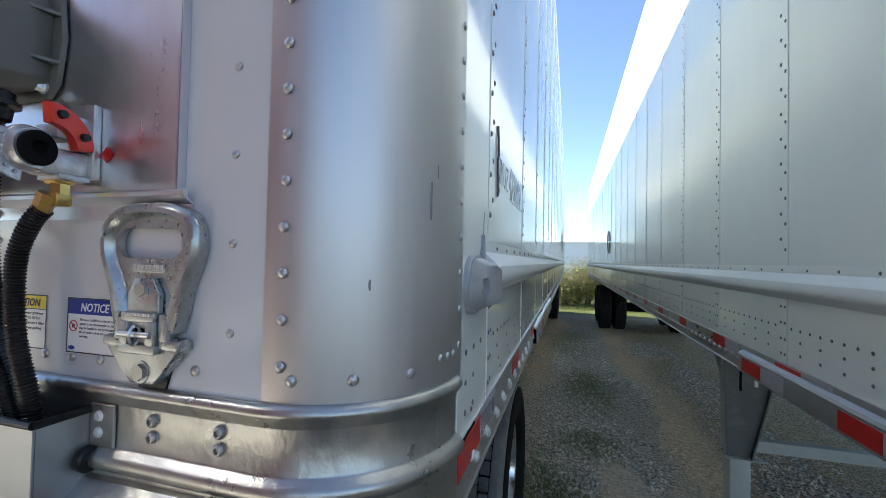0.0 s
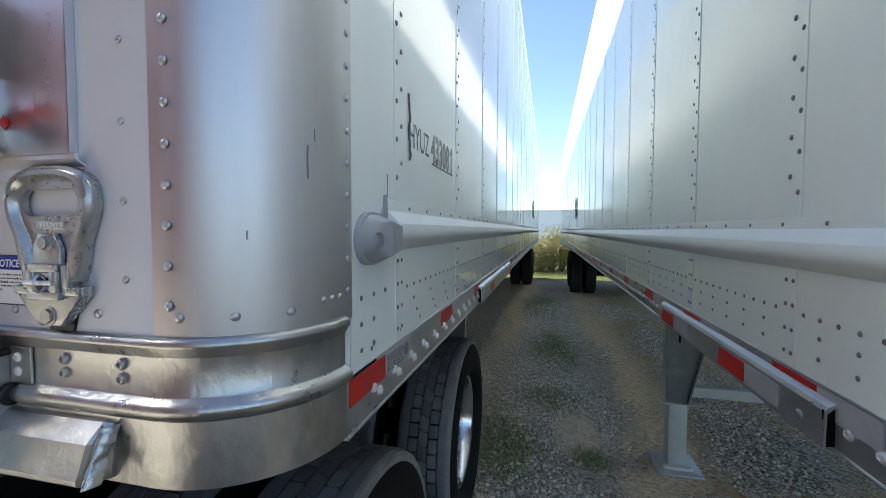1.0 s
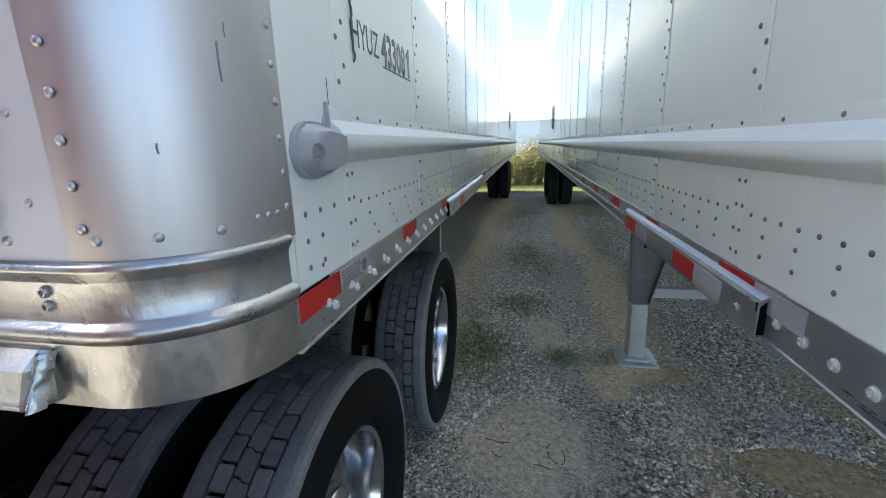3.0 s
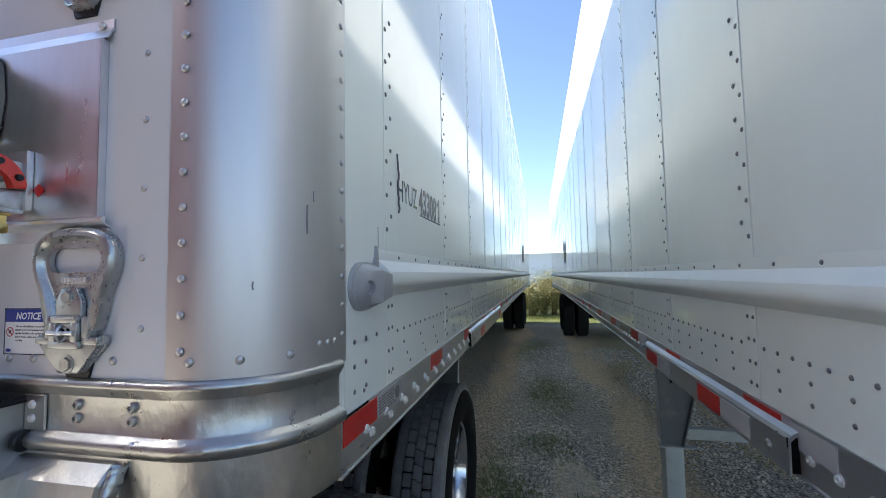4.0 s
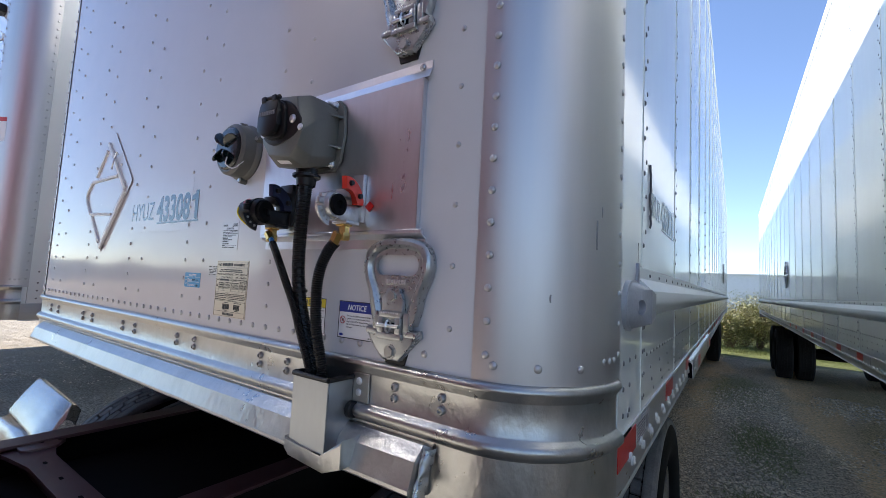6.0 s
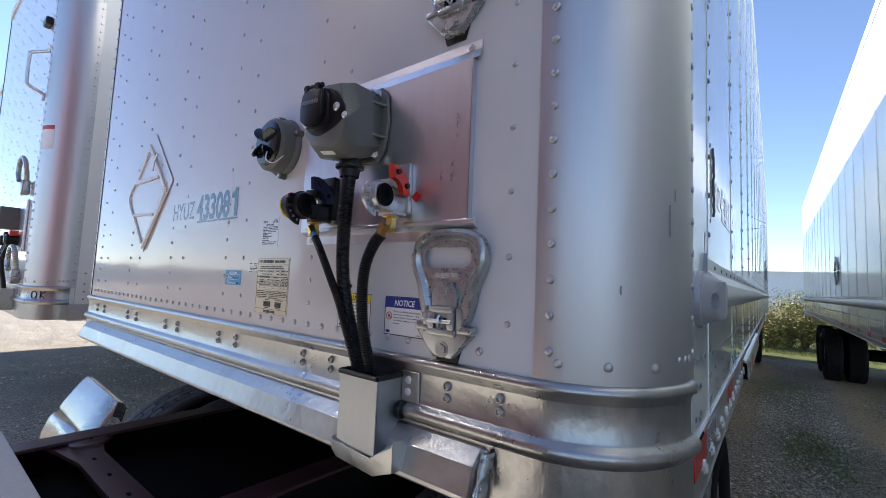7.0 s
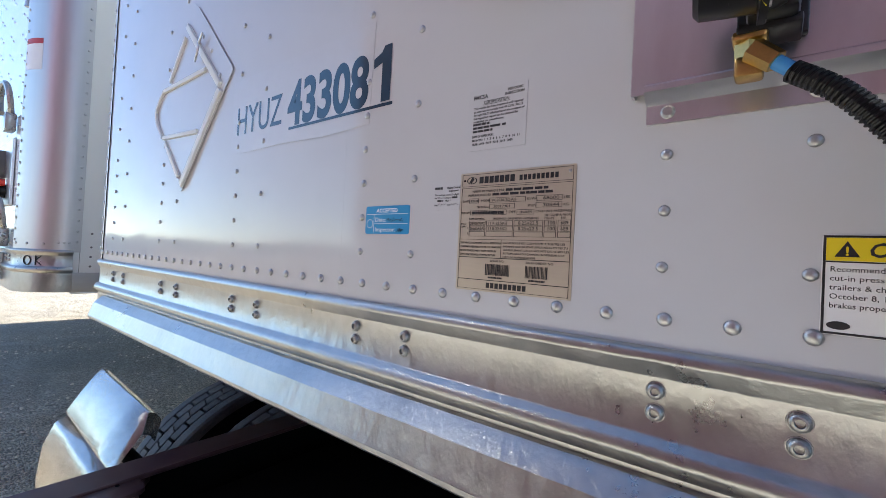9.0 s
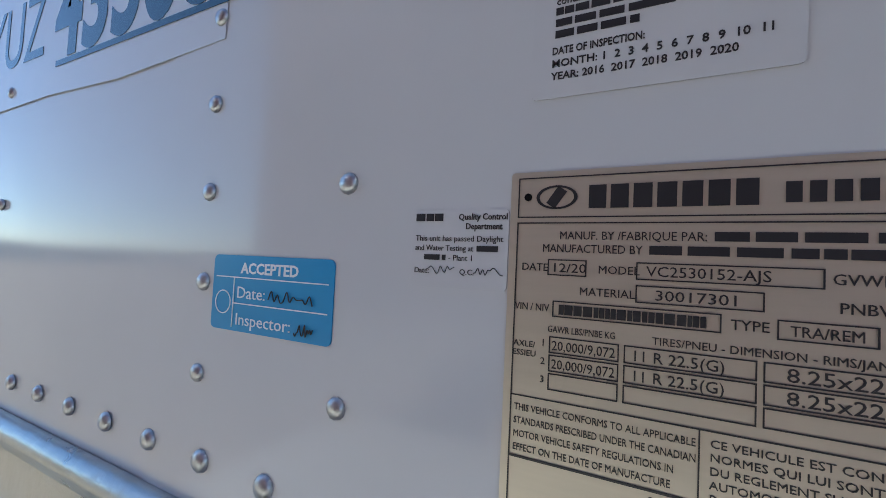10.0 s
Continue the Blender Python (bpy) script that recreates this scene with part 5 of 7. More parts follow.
def chain_hook(x, z):
    """A heavy cast swing hook folded up against the nose: ring, pierced web, clamp and foot plate."""
    F = facing_front
    foot = [(-0.057, 0.030), (-0.058, 0.018), (-0.030, -0.010), (-0.018, -0.024), (0.018, -0.024), (0.030, -0.010), (0.058, 0.018), (0.057, 0.030)]
    h = part("swing_hook", prism(foot, 0.022, F(x, -0.006, z), bevel=0.004), M_CAST, main, "heavy zinc-plated cast swing hook folded upright")
    part("backing_pad", prism([(-0.020, -0.034), (0.020, -0.034), (0.028, -0.008), (-0.028, -0.008)], 0.0055, F(x, -0.0005, z)), M_BLACK, h)
    part("bolt_washer", tube((x, -0.026, z - 0.010), (x, -0.0295, z - 0.010), 0.0135, 0.0130, 20), M_CAST, h)
    part("foot_bolt", tube((x, -0.029, z - 0.010), (x, -0.035, z - 0.010), 0.0100, 0.0094, 6), M_BOLT, h)
    # thick ring, its legs tucked behind the clamp
    o_half = [(-0.046, 0.036), (-0.054, 0.060), (-0.060, 0.088), (-0.072, 0.116), (-0.0765, 0.138), (-0.073, 0.160), (-0.060, 0.176), (-0.034, 0.1855)]
    i_half = [(-0.023, 0.046), (-0.030, 0.070), (-0.040, 0.096), (-0.052, 0.120), (-0.0555, 0.138), (-0.052, 0.152), (-0.042, 0.162), (-0.024, 0.167)]
    o = smooth_line(o_half + [(0.0, 0.1875)] + [(-u, v) for u, v in o_half[::-1]])
    i = smooth_line(i_half + [(0.0, 0.168)] + [(-u, v) for u, v in i_half[::-1]])
    bm = bmesh.new()
    rings = []
    for p, q in zip(o, i):
        sec = [(0.0, 0.003), (0.0, 0.019), (0.10, 0.027), (0.34, 0.031), (0.62, 0.031), (0.82, 0.025), (1.0, 0.0175), (1.0, 0.003)]
        rings.append([bm.verts.new((x + p.x + (q.x - p.x) * k, -d, z + p.y + (q.y - p.y) * k)) for k, d in sec])
    for a, b in zip(rings, rings[1:]):
        for k in range(8):
            bm.faces.new((a[k], b[k], b[(k + 1) % 8], a[(k + 1) % 8]))
    bm.faces.new(rings[0])
    bm.faces.new(rings[-1][::-1])
    part("hook_ring", bm, M_CAST, h, "thick rounded cast ring", 38)
    # flat web inside the ring, pierced by a long slot
    bm = bmesh.new()
    slot = rounded(0.098, 0.036, 0.0165, 6, -0.002, 0.1395)
    front = [[bm.verts.new((x + u, -0.0178, z + v)) for u, v in loop] for loop in ([(p.x * 1.01, p.y) for p in i], slot)]
    edges = [bm.edges.new((loop[k], loop[(k + 1) % len(loop)])) for loop in front for k in range(len(loop))]
    bmesh.ops.triangle_fill(bm, edges=edges, use_beauty=True)
    back = [bm.verts.new((x + u, -0.006, z + v)) for u, v in slot]
    for k in range(len(slot)):
        j = (k + 1) % len(slot)
        bm.faces.new((front[1][k], front[1][j], back[j], back[k]))
    part("hook_web", bm, M_CAST, h, "", 30)
    badge = part("raised_badge", prism(rounded(0.056, 0.0115, 0.0055, 4), 0.0016, F(x - 0.001, -0.0176, z + 0.1105), bevel=0.0007), M_CAST, h, "raised oval badge with plain bars")
    for k in range(8):
        part("badge_bar", box(x - 0.0235 + k * 0.0058, x - 0.0195 + k * 0.0058, -0.0206, -0.0190, z + 0.1070, z + 0.1138), M_STEEL, badge)
    # clamp
    part("clamp_plate", prism([(-0.024, 0.040), (0.024, 0.040), (0.024, 0.080), (0.013, 0.099), (-0.013, 0.099), (-0.024, 0.080)], 0.010, F(x, -0.020, z), bevel=0.003), M_CAST, h)
    part("clamp_bolt", tube((x, -0.030, z + 0.086), (x, -0.037, z + 0.086), 0.0092, 0.0086, 6), M_BOLT, h)
    part("clamp_bridge", box(x - 0.025, x + 0.025, -0.040, -0.022, z + 0.048, z + 0.060, 0.004, 2), M_CAST, h)
    for k in range(11):
        part("cast_mark", box(x - 0.0215 + k * 0.0039, x - 0.0190 + k * 0.0039, -0.0408, -0.0398, z + 0.0555, z + 0.0585), M_STEEL, h)
    for s in (-1, 1):
        part("clamp_jaw", box(x + s * 0.0195 - 0.0065, x + s * 0.0195 + 0.0065, -0.041, -0.020, z + 0.022, z + 0.050, 0.003, 2), M_CAST, h)
        part("hinge_lug", box(x + s * 0.034 - 0.0065, x + s * 0.034 + 0.0065, -0.034, -0.012, z + 0.026, z + 0.058, 0.003, 2), M_CAST, h)
        part("foot_shoulder", box(x + s * 0.043 - 0.014, x + s * 0.043 + 0.014, -0.034, -0.010, z + 0.018, z + 0.029, 0.003, 2), M_CAST, h)
    part("clamp_sill", box(x - 0.028, x + 0.028, -0.040, -0.018, z + 0.012, z + 0.0235, 0.003, 2), M_CAST, h)
    # black block paints the shade between the clamp jaws
    part("clamp_recess", box(x - 0.0135, x + 0.0135, -0.026, -0.022, z + 0.0225, z + 0.049), M_DARK, h)
    part("lock_pin", tube((x - 0.024, -0.044, z + 0.035), (x + 0.024, -0.044, z + 0.035), 0.0036, 0.0036, 12), M_STEEL, h)
    bm = lathe([(0.010, -0.0025), (0.0125, 0.0), (0.010, 0.0025), (0.0085, 0.0)], (x + 0.001, -0.043, z + 0.034), "X", 18, closed=True)
    part("split_ring", bm, M_STEEL, h)
    h.scale.y = 0.66


M_PLATEALU = make_mat("bright_sheet_aluminium", (0.72, 0.725, 0.75), 0.34, 1.0, vary=0.06, scale=8, stretch=(1, 1, 0.3), rough_vary=0.08, bump=0.00006, bump_scale=80, wave=0.003, wave_scale=4,
                       stain=(0.52, 0.52, 0.53), stain_amount=0.4, stain_scale=7)
M_POCKET = make_mat("dull_zinc_sheet", (0.36, 0.375, 0.38), 0.36, 0.8, vary=0.07, scale=7, stretch=(1, 1, 0.4), rough_vary=0.08, bump=0.0002, bump_scale=60)
M_CASTALU = make_mat("cast_aluminium", (0.50, 0.50, 0.51), 0.36, 0.75, vary=0.12, scale=30, bump=0.0012, bump_scale=90, stain=(0.25, 0.25, 0.25), stain_amount=0.5, stain_scale=20)
M_LID = make_mat("dark_green_black_plastic", (0.010, 0.018, 0.019), 0.12)
flange_plate()
hose_box()
mounting_plate()
socket_box()
round_socket()
gladhand(0.868, 1.790, M_CASTALU, M_RED, "bright cast air coupling with a red shield", 97, -0.006, 0.018, 0.80)
gladhand(0.646, 1.790, M_BLACK, M_NAVY, "black air coupling with a navy shield", 97, -0.008, 0.026, 0.88, True)
hoses()
chain_hook(0.973, 1.549)
chain_hook(0.964, 2.101)

# ---- stickers, plate and lettering on the coupled trailer ----


def bars(parent, x, z, w, h, y, mat, words=5, seed=1):
    """A line of unreadable print as plain bars."""
    rnd = random.Random(seed)
    bm = bmesh.new()
    u = 0.0
    while u < w:
        k = min(rnd.uniform(0.5, 1.5) * w / words, w - u)
        box(x + u, x + u + k * 0.86, y - 0.0003, y, z, z + h, bm=bm)
        u += k
    return part("print_bar", bm, mat, parent)


def outline(parent, x0, x1, z0, z1, t, y, mat, name="printed_frame"):
    bm = bmesh.new()
    for a, b, c, d in ((x0, x1, z0, z0 + t), (x0, x1, z1 - t, z1), (x0, x0 + t, z0 + t, z1 - t), (x1 - t, x1, z0 + t, z1 - t)):
        box(a, b, y - 0.0003, y, c, d, bm=bm)
    return part(name, bm, mat, parent)


def words(parent, text, x, z, size, y, mat, width=None, align="LEFT", shear=0.0, bold=0.0):
    return lettering(text, size, mat, parent, facing_front(x, y, z), "lettering", align, 0.0003, width, shear, bold)


def sticker(x0, x1, z0, z1, mat, label, name="sticker", r=0.002):
    w, h = x1 - x0, z1 - z0
    return part(name, prism(rounded(w, h, r, 3), 0.0005, facing_front((x0 + x1) / 2, -0.0002, (z0 + z1) / 2)), mat, main, label)


def notice_sticker():
    s = sticker(0.814, 0.912, 1.544, 1.616, M_STICK_WHITE, "white NOTICE sticker with a blue header")
    y = -0.0008
    outline(s, 0.8145, 0.9115, 1.5445, 1.6155, 0.0016, y, M_INK)
    part("header", box(0.8162, 0.9098, y - 0.0002, y, 1.5945, 1.6138), M_INK_BLUE, s)
    words(s, "NOTICE", 0.8630, 1.5985, 0.0150, y - 0.0006, M_INK_LIGHT, 0.050, "CENTER", 0.2, 0.0003)
    for i, t in enumerate(("The use of additives in the air brake", "system is not recommended as they", "may be harmful to the performance of", "the air brake valves and can void the", "warranty.")):
        words(s, t, 0.8370, 1.5862 - i * 0.0053, 0.0046, y, M_INK, (0.064, 0.062, 0.067, 0.066, 0.0155)[i])
    words(s, "8144", 0.8960, 1.5480, 0.0040, y, M_INK)
    bm = lathe([(0.0060, 0.0), (0.0074, 0.0), (0.0074, -0.0003), (0.0060, -0.0003)], (0.8262, y, 1.5790), "Y", 24, closed=True)
    box(-0.0064, 0.0064, -0.0003, 0.0, -0.0007, 0.0007, bm=bm, m=Matrix.Translation((0.8262, y, 1.5790)) @ Matrix.Rotation(radians(45), 4, "Y"))
    part("prohibition_ring", bm, M_INK_RED, s)
    part("drip_mark", box(0.8235, 0.8285, y - 0.0002, y, 1.5765, 1.5815), M_INK, s)
    s.location += Vector((0.007, 0, 0.002))
    part("oval_mark", prism([(0.0055 * math.cos(a), 0.0026 * math.sin(a)) for a in np.linspace(0, 6.0, 16)], 0.0003, facing_front(0.8240, y, 1.5510)), M_INK_BLUE, s)


def caution_sticker():
    s = sticker(0.680, 0.778, 1.5435, 1.6165, M_STICK_WHITE, "white CAUTION sticker with a yellow header")
    y = -0.0008
    outline(s, 0.6805, 0.7775, 1.5440, 1.6160, 0.0016, y, M_INK)
    part("header", box(0.6822, 0.7758, y - 0.0002, y, 1.5975, 1.6143), M_YELLOW, s)
    part("header_rule", box(0.6822, 0.7758, y - 0.0003, y, 1.5962, 1.5972), M_INK, s)
    words(s, "CAUTION", 0.7040, 1.6008, 0.0140, y - 0.0006, M_INK, 0.060, "LEFT", 0.2, 0.0003)
    part("warning_triangle", prism([(-0.0068, -0.0055), (0.0068, -0.0055), (0.0, 0.0060)], 0.0003, facing_front(0.6935, y - 0.0003, 1.6058)), M_INK, s)
    words(s, "!", 0.6935, 1.6015, 0.0088, y - 0.0008, M_YELLOW, None, "CENTER", 0, 0.0003)
    for i, t in enumerate(("Recommended compressor governor", "cut-in pressure to be 105 PSI for", "trailers & chassis manufactured after", "October 8, 1992 to release parking", "brakes properly.")):
        words(s, t, 0.6845, 1.5895 - i * 0.0066, 0.0056, y, M_INK, (0.086, 0.080, 0.088, 0.083, 0.036)[i])
    s.location += Vector((0.005, 0, 0.002))
    part("oval_mark", prism([(0.0065 * math.cos(a), 0.0030 * math.sin(a)) for a in np.linspace(0, 6.0, 16)], 0.0003, facing_front(0.6900, y, 1.5505)), M_INK, s)


def inspection_stickers():
    y = -0.0008
    s = sticker(0.357, 0.436, 1.716, 1.790, M_STICK_CLEAR, "pale certification decal printed in black")
    words(s, "FMCSA", 0.3640, 1.7780, 0.0068, y, M_INK, 0.020, bold=0.00012)
    words(s, "PERIODIC", 0.4300, 1.7815, 0.0044, y, M_INK, None, "RIGHT", bold=0.00008)
    words(s, "INSPECTION", 0.4320, 1.7768, 0.0044, y, M_INK, None, "RIGHT", bold=0.00008)
    words(s, "CERTIFICATION", 0.3960, 1.7712, 0.0052, y, M_INK, 0.034, "CENTER", bold=0.0001)
    part("rule", box(0.3785, 0.4135, y - 0.0003, y, 1.7700, 1.7704), M_INK, s)
    for i, t in enumerate(("This vehicle has been inspected and repaired", "as necessary to comply with 49 C.F.R. 396.17", "through 396.23 Information on the contents of", "the inspection report can be obtained by", "contacting the owner/lessee.")):
        words(s, t, 0.3650, 1.7660 - i * 0.0040, 0.0037, y, M_INK, (0.066, 0.066, 0.068, 0.060, 0.042)[i], bold=0.00005)
    for i, w in enumerate((0.024, 0.046, 0.028)):
        bars(s, 0.3650, 1.7462 - i * 0.0042, w, 0.0026, y, M_INK, 4, 31 + i)
    words(s, "DATE OF INSPECTION:", 0.3640, 1.7318, 0.0038, y, M_INK, 0.030, bold=0.00006)
    words(s, "MONTH: 1  2  3  4  5  6  7  8  9  10  11", 0.3640, 1.7272, 0.0038, y, M_INK, 0.064, bold=0.00006)
    words(s, "YEAR: 2016  2017  2018  2019  2020", 0.3640, 1.7226, 0.0038, y, M_INK, 0.056, bold=0.00006)
    b = sticker(0.181, 0.268, 1.6145, 1.6545, M_STICK_BLUE, "blue ACCEPTED inspection sticker with handwriting", r=0.003)
    words(b, "ACCEPTED", 0.2245, 1.6452, 0.0078, y, M_INK_LIGHT, 0.042, "CENTER", bold=0.0002)
    for z in (1.6425, 1.6288):
        part("rule", box(0.184 if z > 1.64 else 0.199, 0.265, y - 0.0003, y, z, z + 0.0006), M_INK_LIGHT, b)
    part("rule", box(0.1985, 0.1991, y - 0.0003, y, 1.6165, 1.6425), M_INK_LIGHT, b)
    words(b, "Date:", 0.2010, 1.6320, 0.0088, y, M_INK_LIGHT, 0.021)
    words(b, "Inspector:", 0.2010, 1.6180, 0.0088, y, M_INK_LIGHT, 0.040)
    part("stamp_ring", lathe([(0.0058, 0.0), (0.0064, 0.0), (0.0064, -0.0003), (0.0058, -0.0003)], (0.1905, y, 1.6292), "Y", 22, closed=True), M_INK_LIGHT, b)
    rnd = random.Random(8)
    for x0, x1, z0 in ((0.2260, 0.2560, 1.6335), (0.2450, 0.2570, 1.6190)):
        pts = [(x0 + (x1 - x0) * k / 14, y - 0.0006, z0 + rnd.uniform(-0.002, 0.004)) for k in range(15)]
        part("pen_stroke", curve_pipe(pts, 0.00032, 4, 5), M_INK, b)
    q = sticker(0.309, 0.3505, 1.6455, 1.6765, M_STICK_CLEAR, "small pale quality-control decal")
    bars(q, 0.3105, 1.6720, 0.013, 0.0030, y, M_INK, 2, 4)
    words(q, "Quality Control", 0.3500, 1.6725, 0.0034, y, M_INK, 0.020, "RIGHT", bold=0.00006)
    words(q, "Department", 0.3480, 1.6688, 0.0034, y, M_INK, 0.015, "RIGHT", bold=0.00006)
    words(q, "This unit has passed Daylight", 0.3105, 1.6640, 0.0033, y, M_INK, 0.038)
    words(q, "and Water Testing at", 0.3105, 1.6602, 0.0033, y, M_INK, 0.026)
    bars(q, 0.3380, 1.6602, 0.010, 0.0022, y, M_INK, 1, 6)
    bars(q, 0.3150, 1.6564, 0.010, 0.0022, y, M_INK, 1, 7)
    words(q, "- Plant 1", 0.3260, 1.6564, 0.0033, y, M_INK, 0.010)
    words(q, "Date:", 0.3105, 1.6510, 0.0032, y, M_INK)
    words(q, "Q.C.", 0.3310, 1.6510, 0.0032, y, M_INK)
    for x0, x1 in ((0.3165, 0.3290), (0.3370, 0.3490)):
        pts = [(x0 + (x1 - x0) * k / 12, y - 0.0004, 1.6518 + rnd.uniform(-0.0008, 0.0024)) for k in range(13)]
        part("pen_stroke", curve_pipe(pts, 0.00018, 4, 4), M_INK, q)


def data_plate():
    """Champagne certification plate with printed fields; brand, address and vehicle number are plain bars."""
    X0, Z1, W, H = 0.351, 1.6895, 0.145, 0.1405
    p = part("data_plate", prism(rounded(W, H, 0.0012, 2), 0.0008, facing_front(X0 + W / 2, -0.0002, Z1 - H / 2)), M_PLATE, main, "champagne metal data plate with black print")
    y = -0.00115

    def U(u):
        return X0 + u * W

    def V(v):
        return Z1 - v * H

    def txt(t, u, v, size, width=None, align="LEFT", bold=0.0):
        words(p, t, U(u), V(v), size, y, M_INK, width * W if width else None, align, 0, bold)

    def cell(u0, u1, v0, v1):
        outline(p, U(u0), U(u1), V(v1), V(v0), 0.0004, y, M_INK, "printed_cell")

    cell(0.02, 0.98, 0.015, 0.118)
    cell(0.02, 0.98, 0.130, 0.720)
    cell(0.02, 0.98, 0.720, 0.905)
    cell(0.02, 0.98, 0.905, 0.985)
    part("oval_emblem", lathe([(0.0052, 0.0), (0.0062, 0.0), (0.0062, -0.0003), (0.0052, -0.0003)], (0, 0, 0), "Y", 28, closed=True), M_INK, p).matrix_basis = Matrix.Translation(
        (U(0.115), y, V(0.067))) @ Matrix.Diagonal((1.15, 1, 0.68, 1))
    part("emblem_bar", box(-0.0018, 0.0018, -0.0003, 0, -0.0036, 0.0036, m=Matrix.Translation((U(0.115), y, V(0.067))) @ Matrix.Rotation(radians(35), 4, "Y")), M_INK, p)
    for k in range(7):
        part("brand_bar", box(U(0.190 + k * 0.0475), U(0.190 + k * 0.0475 + 0.038), y - 0.0003, y, V(0.096), V(0.040)), M_INK, p)
    for k in range(9):
        part("brand_bar", box(U(0.555 + k * 0.036), U(0.555 + k * 0.036 + 0.025), y - 0.0003, y, V(0.092), V(0.050)), M_INK, p)
    part("rivet_hole", tube((U(0.045), y + 0.0004, V(0.065)), (U(0.045), y - 0.0004, V(0.065)), 0.0014, 0.0014, 12), M_DARK, p)
    part("plate_rivet", heads_to_bm([((U(0.955), y, V(0.050)), (0, -1, 0), 0.0018)]), M_RIVET, p)
    txt("MANUF. BY /FABRIQUE PAR:", 0.125, 0.172, 0.0040, 0.30)
    bars(p, U(0.44), V(0.172), 0.36 * W, 0.0028, y, M_INK, 5, 11)
    txt("MANUFACTURED BY", 0.085, 0.204, 0.0040, 0.22)
    bars(p, U(0.32), V(0.204), 0.52 * W, 0.0028, y, M_INK, 7, 12)
    txt("DATE", 0.035, 0.252, 0.0038)
    cell(0.10, 0.19, 0.222, 0.262)
    txt("12/20", 0.108, 0.253, 0.0044, 0.074)
    txt("MODEL", 0.215, 0.252, 0.0038)
    cell(0.295, 0.615, 0.222, 0.262)
    txt("VC2530152-AJS", 0.315, 0.253, 0.0046, 0.22)
    txt("GVWR", 0.625, 0.252, 0.0042)
    cell(0.70, 0.905, 0.222, 0.262)
    txt("68000", 0.755, 0.254, 0.0052, 0.125)
    txt("LBS", 0.915, 0.252, 0.0042)
    txt("MATERIAL", 0.175, 0.306, 0.0038)
    cell(0.295, 0.525, 0.274, 0.314)
    txt("30017301", 0.332, 0.306, 0.0046, 0.145)
    txt("PNBV", 0.635, 0.306, 0.0042)
    cell(0.70, 0.905, 0.274, 0.314)
    txt("30844", 0.755, 0.307, 0.0052, 0.125)
    txt("KG", 0.915, 0.306, 0.0042)
    txt("VIN / NIV", 0.022, 0.352, 0.0036, 0.085)
    cell(0.115, 0.455, 0.324, 0.364)
    bars(p, U(0.13), V(0.357), 0.30 * W, 0.0034, y, M_INK, 17, 13)
    txt("TYPE", 0.470, 0.354, 0.0042)
    cell(0.545, 0.690, 0.326, 0.366)
    txt("TRA/REM", 0.565, 0.357, 0.0042, 0.105)
    txt("COLD INFL PRESS/PRESS", 0.70, 0.352, 0.0036, 0.285)
    txt("DE GONF A FROID", 0.775, 0.382, 0.0036, 0.205)
    txt("GAWR LBS/PNBE KG", 0.105, 0.402, 0.0032, 0.15)
    txt("TIRES/PNEU - DIMENSION - RIMS/JANTE", 0.33, 0.404, 0.0034, 0.40)
    txt("PSI/LPC", 0.775, 0.404, 0.0032, 0.08)
    txt("KPA", 0.90, 0.404, 0.0032)
    txt("AXLE/", 0.022, 0.445, 0.0030)
    txt("ESSIEU", 0.020, 0.468, 0.0030)
    for r in range(3):
        v = 0.412 + r * 0.045
        txt(str(r + 1), 0.090, v + 0.026, 0.0034)
        for u0, u1 in ((0.11, 0.265), (0.275, 0.515), (0.525, 0.765), (0.775, 0.868), (0.880, 0.975)):
            cell(u0, u1, v, v + 0.041)
        if r < 2:
            txt("20,000/9,072", 0.116, v + 0.033, 0.0046, 0.14)
            txt("11 R 22.5(G)", 0.290, v + 0.033, 0.0048, 0.165)
            txt("8.25x22.5", 0.560, v + 0.034, 0.0054, 0.165)
            txt("100", 0.795, v + 0.034, 0.0054, 0.055)
            txt("689", 0.900, v + 0.034, 0.0054, 0.055)
    part("rule", box(U(0.02), U(0.98), y - 0.0003, y, V(0.570), V(0.567)), M_INK, p)
    part("rule", box(U(0.42), U(0.423), y - 0.0003, y, V(0.720), V(0.570)), M_INK, p)
    for i, t in enumerate(("THIS VEHICLE CONFORMS TO ALL APPLICABLE", "STANDARDS PRESCRIBED UNDER THE CANADIAN", "MOTOR VEHICLE SAFETY REGULATIONS IN", "EFFECT ON THE DATE OF MANUFACTURE")):
        txt(t, 0.030, 0.606 + i * 0.033, 0.0034, (0.385, 0.385, 0.345, 0.340)[i])
    for i, t in enumerate(("CE VEHICULE EST CONFORME A TOUTES LES", "NORMES QUI LUI SONT APPLICABLES EN VERTU", "DU REGLEMENT SUR LA SECURITE DES VEHICULES", "AUTOMOBILES DU CANADA EN VIGUEUR A LA", "DATE DE SA FABRICATION")):
        txt(t, 0.440, 0.602 + i * 0.028, 0.0033, (0.50, 0.52, 0.53, 0.50, 0.27)[i])
    txt("SERIAL NO.", 0.330, 0.752, 0.0036, 0.125)
    txt("SALES ORDER NO.", 0.640, 0.752, 0.0036, 0.225)
    rnd = random.Random(5)
    for u0, u1 in ((0.285, 0.500), (0.640, 0.815)):
        bm = bmesh.new()
        u = u0
        while u < u1:
            k = rnd.choice((0.004, 0.006, 0.009))
            box(U(u), U(u + k), y - 0.0003, y, V(0.862), V(0.770), bm=bm)
            u += k + rnd.choice((0.004, 0.006))
        tagged(part("barcode", bm, M_INK, p), kind="stuff")
